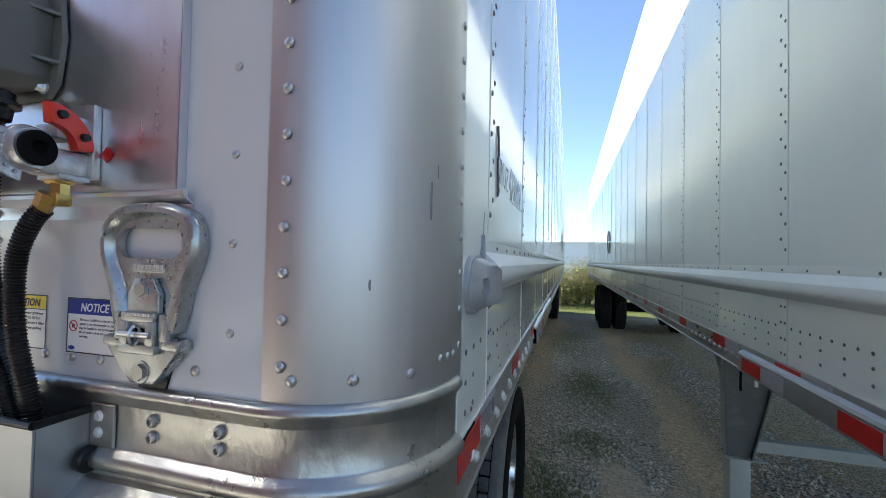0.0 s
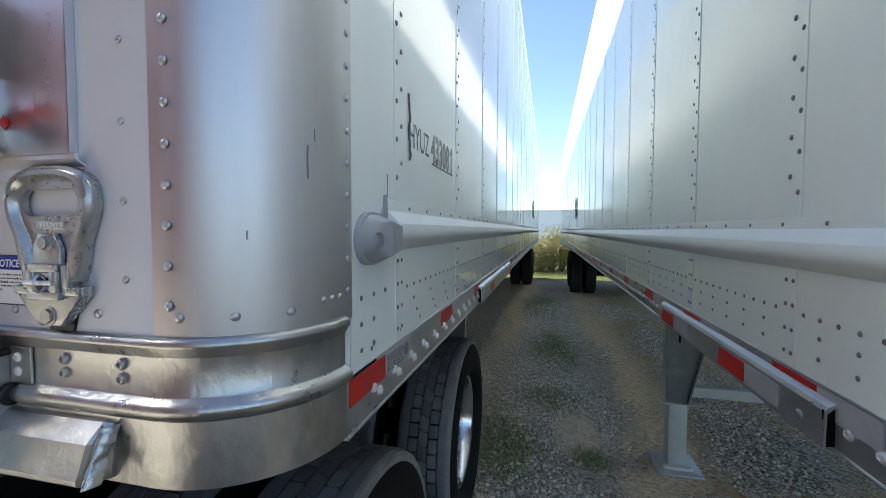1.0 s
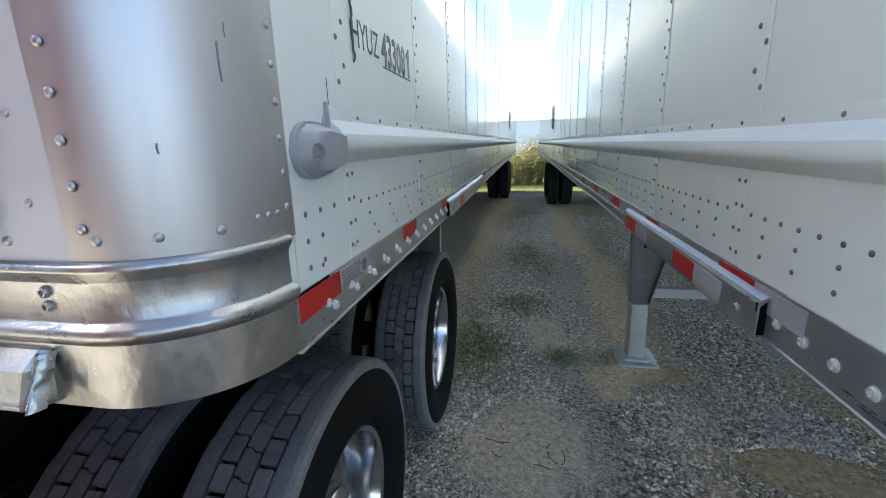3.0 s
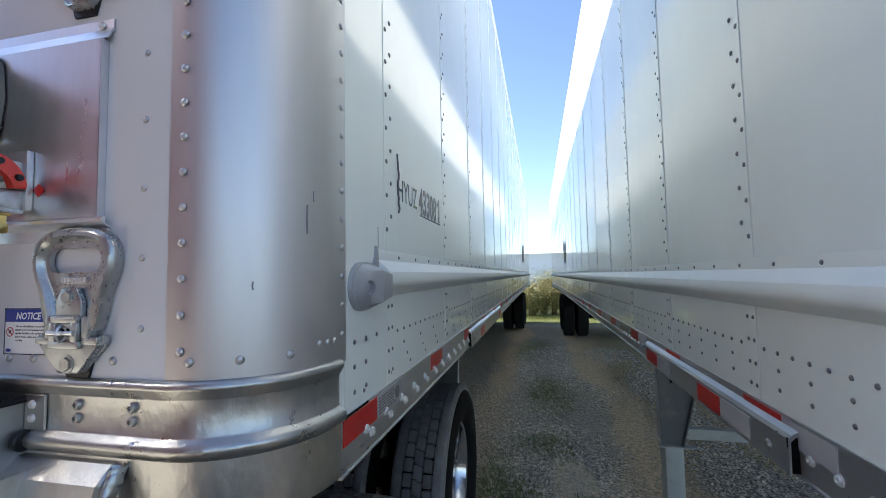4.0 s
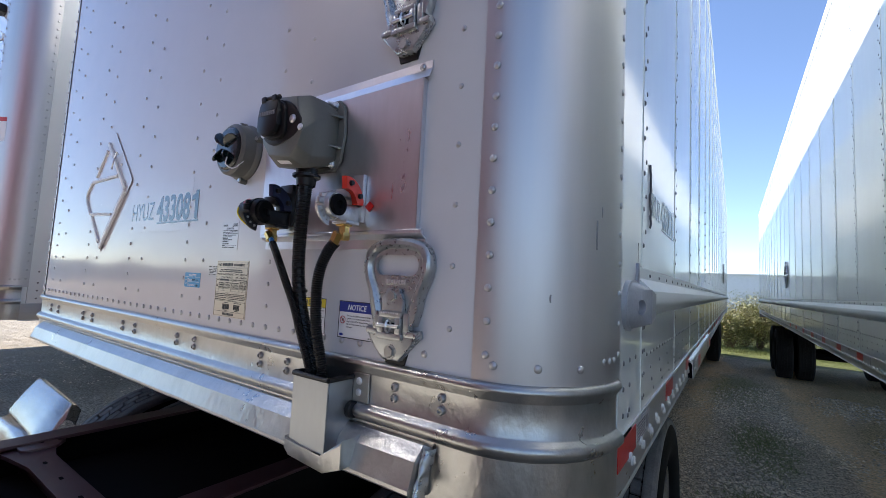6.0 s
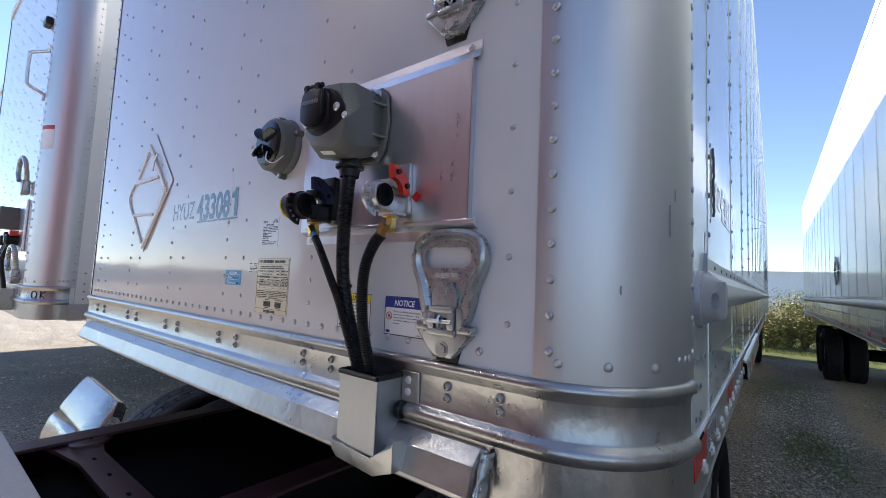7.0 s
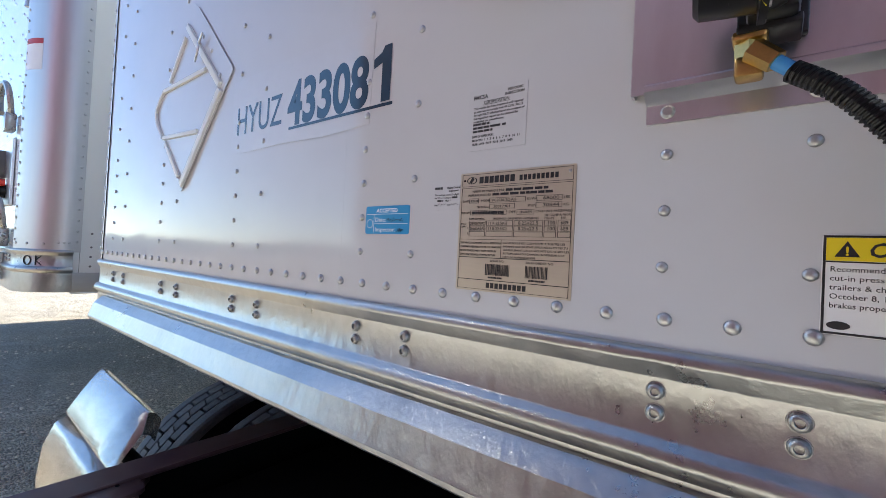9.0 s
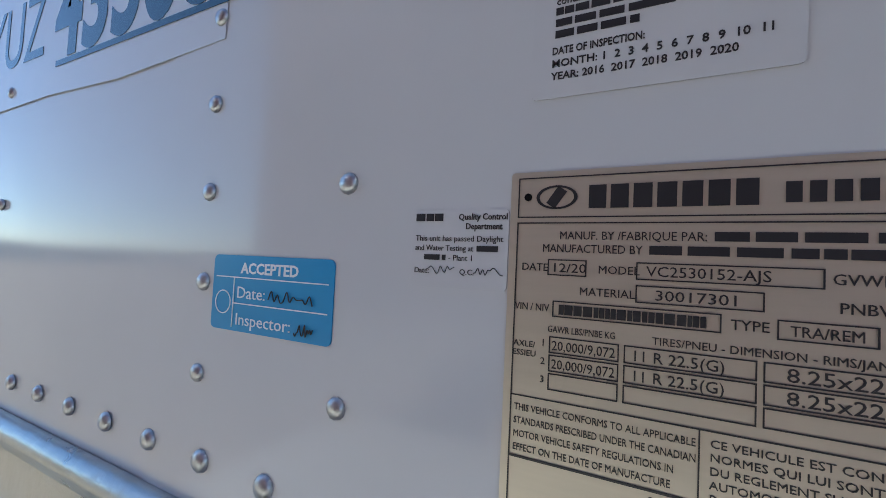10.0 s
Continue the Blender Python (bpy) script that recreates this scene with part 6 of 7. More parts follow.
        bars(p, U(u0 + 0.03), V(0.888), 0.13 * W, 0.0020, y, M_INK, 6, 17)
    for k in range(9):
        part("brand_bar", box(U(0.30 + k * 0.040), U(0.30 + k * 0.040 + 0.030), y - 0.0003, y, V(0.968), V(0.925)), M_INK, p)


def unit_number(side):
    """Fleet number in slate-blue vinyl."""
    if side:
        m0 = facing_side(HALF + 0.0012, 0.745, 1.842)
    else:
        m0 = facing_front(0.0, -0.0008, 1.808)
    n = part("unit_number", prism(rounded(0.262, 0.0046, 0.0005, 1), 0.0004, m0 @ Matrix.Translation((0.092, -0.006, 0))), M_VINYL, main, "slate-blue vinyl fleet number")
    lettering("HYUZ", 0.083, M_VINYL, n, m0 @ Matrix.Translation((-0.236, 0.007, 0)), width=0.166, depth=0.0004)
    lettering("43308", 0.108, M_VINYL, n, m0 @ Matrix.Translation((-0.044, 0.001, 0)), width=0.216, depth=0.0004, bold=0.0032)
    one = [(0.199, -0.001), (0.217, -0.001), (0.217, 0.081), (0.203, 0.081), (0.197, 0.072), (0.181, 0.065), (0.181, 0.051), (0.199, 0.057)]
    part("lettering", prism(one, 0.0004, m0), M_VINYL, n)


def placard_holder():
    """White flip placard: diamond plate with folded channels, clip bars and a spring latch."""
    c = Vector((-0.455, 1.940))
    outline = [(-0.476, 1.714), (-0.250, 1.952), (-0.243, 1.963), (-0.250, 1.974), (-0.438, 2.160), (-0.450, 2.166), (-0.462, 2.160), (-0.660, 1.955), (-0.671, 1.935), (-0.660, 1.915), (-0.490, 1.714)]
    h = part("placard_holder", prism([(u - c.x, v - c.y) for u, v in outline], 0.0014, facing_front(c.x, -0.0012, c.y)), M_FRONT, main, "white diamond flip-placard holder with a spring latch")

    def strip(a, b, w, d, name, mat=M_PALE, y=-0.0026):
        a, b = Vector(a), Vector(b)
        v = b - a
        m = facing_front(a.x, y, a.y) @ Matrix.Rotation(math.atan2(v.y, v.x), 4, "Z")
        return part(name, prism([(0, -w / 2), (v.length, -w / 2), (v.length, w / 2), (0, w / 2)], d, m, bevel=0.001), mat, h)

    h.location.x -= 0.022
    strip((-0.474, 1.727), (-0.292, 1.928), 0.017, 0.006, "edge_channel")
    strip((-0.293, 1.938), (-0.490, 2.126), 0.015, 0.006, "edge_channel")
    strip((-0.499, 2.100), (-0.586, 2.006), 0.011, 0.005, "edge_channel")
    strip((-0.594, 1.848), (-0.494, 1.750), 0.011, 0.005, "edge_channel")
    rim = [(-0.622, -0.005, 1.987), (-0.655, -0.005, 1.958), (-0.669, -0.005, 1.935), (-0.655, -0.005, 1.905), (-0.612, -0.005, 1.861)]
    part("edge_channel", curve_pipe(rim, 0.0042, 8, 6), M_PALE, h)
    strip((-0.624, 1.988), (-0.372, 1.991), 0.010, 0.005, "clip_bar")
    strip((-0.612, 1.861), (-0.398, 1.850), 0.010, 0.005, "clip_bar")
    part("latch_spring", curve_pipe([(-0.422, -0.010, 2.020), (-0.400, -0.016, 2.026), (-0.392, -0.016, 2.046), (-0.404, -0.012, 2.056), (-0.384, -0.012, 2.078)], 0.0026, 6, 8), M_STEEL, h, "bright spring latch")
    for x, z in ((-0.400, 2.075), (-0.350, 2.030), (-0.300, 1.962), (-0.480, 1.740)):
        part("holder_rivet", heads_to_bm([((x, -0.003, z), (0, -1, 0), 0.005)]), M_COLLAR, h)


def rail_end_casting():
    """Grey cast end block of the rub rail: round foot flange, faceted crown and a round recess on its tilted nose."""
    X = HALF
    foot = smooth_line([(0.217, 1.637), (0.226, 1.663), (0.248, 1.680), (0.280, 1.685), (0.325, 1.682), (0.358, 1.672), (0.360, 1.605), (0.325, 1.595), (0.280, 1.590), (0.248, 1.595), (0.226, 1.612), (0.217, 1.637)], 3)[:-1]
    b = part("rail_end_block", prism([(p.x - 0.29, p.y - 1.635) for p in foot], 0.010, facing_side(X, 0.29, 1.635), bevel=0.003), M_CASTGREY, main, "pale grey cast rub-rail end block with a round recess", 40)

    def out(u):
        return X + 0.015 + 0.34 * (min(u, 0.304) - 0.236)

    low = [(0.221, 1.637), (0.235, 1.665), (0.262, 1.681), (0.306, 1.682), (0.306, 1.594), (0.262, 1.594), (0.235, 1.609)]
    top = [(0.230, 1.637), (0.243, 1.658), (0.266, 1.668), (0.304, 1.668), (0.304, 1.604), (0.266, 1.604), (0.243, 1.615)]
    hole = [(0.2655 + 0.0145 * math.cos(2 * math.pi * k / 20), 1.6355 + 0.0155 * math.sin(2 * math.pi * k / 20)) for k in range(20)]
    bm = bmesh.new()
    lo = [bm.verts.new((X + 0.008, u, v)) for u, v in low]
    hi = [bm.verts.new((out(u), u, v)) for u, v in top]
    rim = [bm.verts.new((out(u), u, v)) for u, v in hole]
    lip = [bm.verts.new((out(u) + 0.0016, 0.2655 + (u - 0.2655) * 0.90, 1.6355 + (v - 1.6355) * 0.90)) for u, v in hole]
    wall = [bm.verts.new((out(u) - 0.010, 0.2695 + (u - 0.2655) * 0.74, 1.6355 + (v - 1.6355) * 0.74)) for u, v in hole]
    for i in range(7):
        bm.faces.new((lo[i], lo[(i + 1) % 7], hi[(i + 1) % 7], hi[i]))
    edges = [bm.edges.new((ring[k], ring[(k + 1) % len(ring)])) if not bm.edges.get((ring[k], ring[(k + 1) % len(ring)])) else bm.edges.get((ring[k], ring[(k + 1) % len(ring)])) for ring in (hi, rim) for k in range(len(ring))]
    bmesh.ops.triangle_fill(bm, edges=edges, use_beauty=True)
    for p, q in ((rim, lip), (lip, wall)):
        for k in range(20):
            bm.faces.new((p[k], p[(k + 1) % 20], q[(k + 1) % 20], q[k]))
    bm.faces.new(wall)
    # square rear half that slides over the rail
    back_lo = [bm.verts.new((X + 0.008, u, v)) for u, v in ((0.306, 1.679), (0.362, 1.676), (0.362, 1.600), (0.306, 1.594))]
    back_hi = [bm.verts.new((X + d, u, v)) for d, u, v in ((0.0381, 0.304, 1.667), (0.0370, 0.362, 1.660), (0.0370, 0.362, 1.614), (0.0381, 0.304, 1.605))]
    bm.faces.new(back_hi)
    for i in range(4):
        bm.faces.new((back_lo[i], back_lo[(i + 1) % 4], back_hi[(i + 1) % 4], back_hi[i]))
    bmesh.ops.remove_doubles(bm, verts=bm.verts, dist=0.0012)
    part("block_crown", bm, M_CASTGREY, b, "", 50)
    fin = [(0.330, 1.676), (0.360, 1.676), (0.362, 1.690), (0.357, 1.722), (0.350, 1.722), (0.347, 1.700)]
    part("clip_tab", prism([(u - 0.345, v - 1.70) for u, v in fin], 0.006, facing_side(X + 0.001, 0.345, 1.70), bevel=0.001), M_CASTGREY, b)
    part("panel_slit", box(X - 0.001, X + 0.0012, 0.371, 0.3725, 1.718, 1.765), M_DARK, b)


M_CASTGREY = make_mat("grey_casting", (0.40, 0.41, 0.43), 0.42, 0.3, vary=0.10, scale=25, bump=0.0006, bump_scale=110)
M_DARKGREY = make_mat("dark_grey", (0.10, 0.10, 0.11), 0.5)
notice_sticker()
caution_sticker()
inspection_stickers()
data_plate()
M_FILM = make_mat("clear_film", (0.595, 0.595, 0.612), 0.08, vary=0.02, scale=6, wave=0.0012, wave_scale=14, coat=0.15, spec=0.42)
film = [(-0.255, 1.782), (-0.205, 1.776), (-0.05, 1.778), (0.06, 1.774), (0.176, 1.778), (0.180, 1.930), (-0.255, 1.930)]
part("clear_film", prism([(u, v - 1.85) for u, v in film], 0.0003, facing_front(0, -0.0003, 1.85)), M_FILM, main, "clear protective film behind the fleet number")
unit_number(False)
unit_number(True)
placard_holder()
rail_end_casting()


def side_placard(root, X, s, y, z, name="side_placard"):
    """Flip-placard diamond on a side wall: plate and four folded channels."""
    r = 0.19
    turn = Matrix(((0, 0, s, X + s * 0.0035), (s, 0, 0, y), (0, 1, 0, z), (0, 0, 0, 1)))
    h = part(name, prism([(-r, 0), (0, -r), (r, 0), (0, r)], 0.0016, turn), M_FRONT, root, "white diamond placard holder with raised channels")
    for k in range(4):
        m = turn @ Matrix.Rotation(radians(45 + 90 * k), 4, "Z")
        part("edge_channel", box(-r * 0.62, r * 0.62, r * 0.66, r * 0.66 + 0.018, 0.0016, 0.016, 0.002, m=m), M_MILL, h)
    part("clip_bar", box(-0.14, 0.14, 0.045, 0.058, 0.0016, 0.012, 0.002, m=turn), M_MILL, h)
    part("clip_bar", box(-0.14, 0.14, -0.062, -0.049, 0.0016, 0.012, 0.002, m=turn), M_MILL, h)


def side_marks():
    """Peeling edge of the vinyl beside the first seam and scuffs on the corner post."""
    rnd = random.Random(14)
    pts = [(HALF + 0.002 + rnd.uniform(0, 0.002), 0.508 + rnd.uniform(-0.004, 0.004) + 0.004 * math.sin(k), 1.815 + 0.0125 * k) for k in range(13)]
    part("peeling_film", curve_pipe(pts, 0.0024, 4, 6), M_DARKGREY, main, "curled dark edge of peeling film")
    for deg, z0, z1, w in ((66, 1.725, 1.772, 0.0016), (70, 1.778, 1.796, 0.0009), (40, 1.640, 1.652, 0.0014)):
        a = radians(deg)
        c = (HALF - BEND + (BEND + 0.0022) * math.sin(a), BEND - (BEND + 0.0022) * math.cos(a))
        part("scuff_mark", curve_pipe([(c[0], c[1], z0), (c[0], c[1] - 0.001, (z0 + z1) / 2), (c[0], c[1], z1)], w, 4, 6), M_SCUFF, main, "grey scuff on the corner post")


M_SCUFF = make_mat("grey_scuff", (0.24, 0.25, 0.26), 0.5, 0.4, vary=0.3, scale=80)
side_placard(lane, RX - HALF, -1, 7.03, 2.02)
side_placard(main, HALF, 1, 8.90, 2.10)
side_marks()

# ---- fittings on the neighbour's nose ----


def neighbour_fittings():
    """The same kinds of fittings, seen from afar at its corner, and the pen mark on the rail."""
    ox, oy, oz = NX, NY, NZ
    for z in (1.548, 2.101):
        bm = bmesh.new()
        box(ox + 0.93, ox + 1.01, oy - 0.045, oy - 0.004, oz + z - 0.03, oz + z + 0.06, 0.008, 2, bm)
        hk = part("swing_hook", bm, M_CAST, neigh, "zinc-plated cast swing hook")
        loop = [(ox + 0.97 + 0.055 * math.cos(a), oy - 0.035 - 0.02 * math.sin(a / 2), oz + z + 0.125 + 0.075 * math.sin(a)) for a in np.linspace(-1.2, 4.3, 16)]
        part("hook_ring", curve_pipe(loop, 0.013, 3, 8), M_CAST, hk)
    part("connector_plate", box(ox + 0.55, ox + 1.01, oy - 0.013, oy - 0.001, oz + 1.72, oz + 2.04, 0.002), M_PLATEALU, neigh, "bright aluminium mounting sheet")
    part("socket_box", prism([(-0.06, -0.07), (0.06, -0.07), (0.07, 0.0), (0.04, 0.07), (-0.04, 0.07), (-0.07, 0.0)], 0.09, facing_front(ox + 0.76, oy - 0.013, oz + 1.93), bevel=0.006), M_GREYBOX, neigh, "grey plastic socket housing")
    part("flip_lid", prism(rounded(0.07, 0.08, 0.012), 0.03, facing_front(ox + 0.74, oy - 0.10, oz + 1.95), bevel=0.005), M_BLACK, neigh)
    for x, mat in ((0.87, M_RED), (0.64, M_NAVY)):
        part("air_coupling", lathe([(0.0, -0.010), (0.034, -0.014), (0.034, -0.070), (0.020, -0.080), (0.0, -0.080)], (ox + x, oy, oz + 1.79), "Y", 20), M_BLACK, neigh)
        part("shield", prism(rounded(0.07, 0.035, 0.01), 0.04, facing_front(ox + x + 0.01, oy - 0.02, oz + 1.83), bevel=0.004), mat, neigh)
    for k in range(3):
        pts = [(ox + 0.66 + 0.09 * k, oy - 0.05, oz + 1.76), (ox + 0.71 + 0.05 * k, oy - 0.07, oz + 1.66), (ox + 0.80 + 0.015 * k, oy - 0.05, oz + 1.50), (ox + 0.81 + 0.015 * k, oy - 0.04, oz + 1.42)]
        part("air_line", curve_pipe(pts, 0.012, 8, 8), M_LOOM, neigh)
    part("hose_box", box(ox + 0.772, ox + 0.868, oy - 0.066, oy - 0.004, oz + 1.352, oz + 1.484, 0.002), M_GALV, neigh)
    handle = [(ox + 1.075, oy - 0.004, oz + 2.66), (ox + 1.07, oy - 0.008, oz + 2.70), (ox + 1.06, oy - 0.075, oz + 2.735), (ox + 1.055, oy - 0.085, oz + 2.77), (ox + 1.055, oy - 0.085, oz + 2.91), (ox + 1.06, oy - 0.075, oz + 2.945), (ox + 1.07, oy - 0.008, oz + 2.98), (ox + 1.075, oy - 0.004, oz + 3.02)]
    part("grab_handle", curve_pipe(handle, 0.010, 5, 8), M_STEEL, neigh, "bright bent grab handle")
    part("marker_lamp", box(ox + 0.99, ox + 1.08, oy - 0.035, oy, oz + 3.15, oz + 3.20, 0.006), M_BLACK, neigh)
    # label and pen mark follow the round corner
    for z0, z1, mat, nm in ((2.40, 2.425, M_INK_RED, "red_label_band"), (2.28, 2.40, M_STICK_WHITE, "white_label")):
        path = []
        for a in np.linspace(radians(8), radians(40), 8):
            o = (math.sin(a), -math.cos(a))
            path.append(((ox + HALF - BEND + (BEND + 0.0032) * o[0], oy + BEND + (BEND + 0.0032) * o[1]), o))
        part(nm, sweep([(0.0, oz + z0 + 0.06), (0.0, oz + z1 + 0.06)], path), mat, neigh)
    ring = []
    for t in np.linspace(0, 2 * math.pi, 16):
        a = radians(38) + 0.085 * math.cos(t)
        ring.append((ox + HALF - BEND + (BEND + 0.0055) * math.sin(a), oy + BEND - (BEND + 0.0055) * math.cos(a), oz + 1.465 + 0.020 * math.sin(t)))
    part("pen_letter", curve_pipe(ring, 0.0022, 2, 6), M_INK, neigh, "hand-written OK on the nose rail")
    for a0, a1, z0, z1 in ((0.86, 0.86, 1.445, 1.487), (0.86, 0.98, 1.466, 1.487), (0.86, 0.98, 1.466, 1.445)):
        pts = [(ox + HALF - BEND + (BEND + 0.0055) * math.sin(a0 + (a1 - a0) * t), oy + BEND - (BEND + 0.0055) * math.cos(a0 + (a1 - a0) * t), oz + z0 + (z1 - z0) * t) for t in (0, 0.5, 1)]
        part("pen_letter", curve_pipe(pts, 0.0022, 3, 6), M_INK, neigh)


neighbour_fittings()

# ---- landing gear ----


def landing_gear(root, cx, y, oz, foot_z, out=0.815):
    """Two legs with gusset wings, pads and a cross bar."""
    for s in (-1, 1):
        X = cx + s * out
        leg = part("landing_leg", box(X - 0.072, X + 0.072, y - 0.075, y + 0.075, 0.50, oz + 1.28, 0.008, 2), M_LEG, root, "grey painted landing leg on a square pad")
        part("inner_tube", box(X - 0.058, X + 0.058, y - 0.060, y + 0.060, foot_z + 0.02, 0.53, 0.006, 2), M_LEG, leg)
        part("collar", box(X - 0.074, X + 0.074, y - 0.077, y + 0.077, 0.485, 0.505, 0.004), M_LEG, leg)
        pad = rounded(0.29, 0.32, 0.02, 4)
        part("foot_pad", prism(pad, 0.014, Matrix.Translation((X, y, foot_z)), bevel=0.004), M_LEG, leg, "dusty grey foot pad")
        part("pad_rim", prism(rounded(0.19, 0.20, 0.03, 4), 0.022, Matrix.Translation((X, y, foot_z + 0.010)), bevel=0.010), M_LEG, leg)
        wing = [(s * 0.080, 0.0), (s * 0.105, 0.70), (s * 0.105, 0.78), (-s * 0.20, 0.78), (-s * 0.195, 0.68), (-s * 0.120, 0.30), (-s * 0.045, 0.0)]
        wm = Matrix(((1, 0, 0, X), (0, 0, -1, y - 0.082), (0, 1, 0, oz + 0.52), (0, 0, 0, 1)))
        w = part("gusset_wing", prism(wing, 0.008, wm), M_LEGDARK, leg, "dark grey folded gusset plate")
        rim = [(-s * 0.040, 0.0), (-s * 0.048, 0.0), (-s * 0.124, 0.30), (-s * 0.199, 0.68), (-s * 0.190, 0.68), (-s * 0.115, 0.30)]
        part("wing_fold", prism(rim, 0.045, Matrix(((1, 0, 0, X), (0, 0, -1, y - 0.076), (0, 1, 0, oz + 0.52), (0, 0, 0, 1)))), M_LEGDARK, w)
        part("wing_slot", box(X + s * 0.01 - 0.007, X + s * 0.01 + 0.007, y - 0.0915, y - 0.0905, oz + 0.93, oz + 1.07), M_DARK, w)
        part("wing_slot", box(X - s * 0.075 - 0.010, X - s * 0.075 + 0.010, y - 0.0915, y - 0.0905, oz + 0.96, oz + 1.08), M_STEEL, w)
        part("leg_brace", tube((X - s * 0.03, y - 0.06, 0.62), (X - s * 0.03, y + 0.75, oz + 1.24), 0.022, 0.022, 8), M_LEG, leg)
        part("wing_lip", box(X - 0.11, X + 0.13, y - 0.13, y - 0.082, oz + 0.512, oz + 0.520, 0.002), M_LEG, w)
    bar = part("cross_bar", box(cx - out + 0.07, cx + out - 0.07, y - 0.030, y - 0.018, 0.505, 0.575, 0.002), M_LEG, root, "pale grey cross bar between the legs")
    part("bar_top", box(cx - out + 0.07, cx + out - 0.07, y - 0.018, y + 0.030, 0.567, 0.575), M_LEG, bar)
    for s in (-1, 1):
        part("bar_bolt", tube((cx + s * (out - 0.095), y - 0.031, 0.54), (cx + s * (out - 0.095), y - 0.040, 0.54), 0.011, 0.011, 6), M_BOLT, bar)


M_LEG = make_mat("grey_leg_paint", (0.46, 0.47, 0.45), 0.42, 0.1, vary=0.08, scale=9, stain=(0.36, 0.32, 0.26), stain_amount=0.5, stain_scale=8)
M_LEGDARK = make_mat("dark_leg_paint", (0.13, 0.14, 0.145), 0.45, 0.2, vary=0.1, scale=9, stain=(0.28, 0.25, 0.21), stain_amount=0.4, stain_scale=9)
landing_gear(lane, RX, 2.80, RZ, 0.0, 0.885)
landing_gear(main, 0.0, 3.32, 0.0, 0.30)
# the trailer across the lane is parked slightly askew
lane.rotation_euler.z = radians(0.2)

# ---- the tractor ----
# rail sides near black, with the shade under the nose put into the colour
M_CHASSIS_SHADE = make_mat("shaded_black_chassis", (0.007, 0.0065, 0.0065), 0.85, spec=0.08, vary=0.3, scale=9)
tractor = tagged(empty("truck_tractor", XC, 0, 0), "maroon sleeper truck tractor coupled under the trailer nose", "truck")
for y in (0.56, 1.90):
    for s in (1, -1):
        dual_wheel(tractor, XC + s * (1.25 if s > 0 else 1.15), s, y, TR, 3)
    part("drive_axle", tube((XC - 0.9, y, TR), (XC + 0.9, y, TR), 0.075), M_DARK, tractor)
    part("axle_housing", lathe([(0.0, -0.22), (0.12, -0.20), (0.19, -0.08), (0.19, 0.08), (0.12, 0.20), (0.0, 0.22)], (XC, y, TR), "X", 20), M_DARK, tractor)
for s in (-1, 1):
    X = XC + s * 0.43
    bm = bmesh.new()
    xa, xb = sorted((X, X - s * 0.085))
    box(xa, xb, -2.6, 2.75, 1.075, 1.086, 0.002, bm=bm)
    box(xa, xb, -2.6, 2.75, 0.815, 0.826, 0.002, bm=bm)
    wa, wb = sorted((X, X - s * 0.010))
    rail = part("frame_rail", bm, M_MAROON, tractor, "maroon painted frame rail")
    part("rail_web", box(wa, wb, -2.6, 2.75, 0.826, 1.075), M_CHASSIS_SHADE, rail, "rail side painted black for the shade under the nose")
gus = [(-0.43, -0.245), (-0.43, -0.055), (-0.36, -0.060), (-0.31, -0.100), (-0.22, -0.120), (0.22, -0.120), (0.31, -0.100), (0.36, -0.060), (0.43, -0.055), (0.43, -0.245), (0.30, -0.215), (0.16, -0.190), (-0.16, -0.190), (-0.30, -0.215)]
cm = part("cross_member", prism(gus, 0.012, Matrix.Translation((XC, 0, 1.060)), bevel=0.002), M_MAROON, tractor, "maroon pressed cross-member with corner gussets")
part("cross_web", box(XC - 0.41, XC + 0.41, -0.160, -0.148, 0.83, 1.060), M_MAROON, cm)
for s in (-1, 1):
    part("corner_pad", prism(rounded(0.11, 0.10, 0.025, 4), 0.010, Matrix.Translation((XC + s * 0.345, -0.135, 1.070)), bevel=0.003), M_MAROON, cm)
    part("slot_hole", prism(rounded(0.016, 0.007, 0.003, 3), 0.0012, Matrix.Translation((XC + s * 0.345, -0.125, 1.0796))), M_DARK, cm)
for x in (-0.17, -0.02, 0.14):
    part("slot_hole", prism(rounded(0.020, 0.009, 0.004, 3), 0.0012, Matrix.Translation((XC + x, -0.155, 1.0716))), M_DARK, cm)
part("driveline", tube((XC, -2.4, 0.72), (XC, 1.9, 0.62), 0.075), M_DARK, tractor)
# added black slab paints the deep shade between the frame rails
part("underbody_shade", box(XC - 0.335, XC + 0.335, -0.30, 2.6, 0.90, 1.00), M_DARK, tractor)
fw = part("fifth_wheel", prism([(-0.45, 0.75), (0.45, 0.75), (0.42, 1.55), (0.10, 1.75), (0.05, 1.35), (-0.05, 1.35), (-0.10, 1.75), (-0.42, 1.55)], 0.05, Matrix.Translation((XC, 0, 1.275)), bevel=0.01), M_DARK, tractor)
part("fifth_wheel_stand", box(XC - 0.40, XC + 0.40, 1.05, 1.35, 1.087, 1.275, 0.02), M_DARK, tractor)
deck = part("deck_plate", box(XC - 0.56, XC + 1.02, -1.10, -0.312, 1.090, 1.098, 0.002), M_DECK, tractor, "pale grey catwalk deck plate")
part("deck_fold", box(XC - 0.56, XC + 1.02, -0.320, -0.312, 1.040, 1.090, 0.002), M_DECK, deck)
for k in range(6):
    part("deck_bolt", tube((XC - 0.50 + 0.05 * k, -0.37 - 0.03 * (k % 3), 1.098), (XC - 0.50 + 0.05 * k, -0.37 - 0.03 * (k % 3), 1.104), 0.008, 0.007, 6), M_DARKGREY, deck)


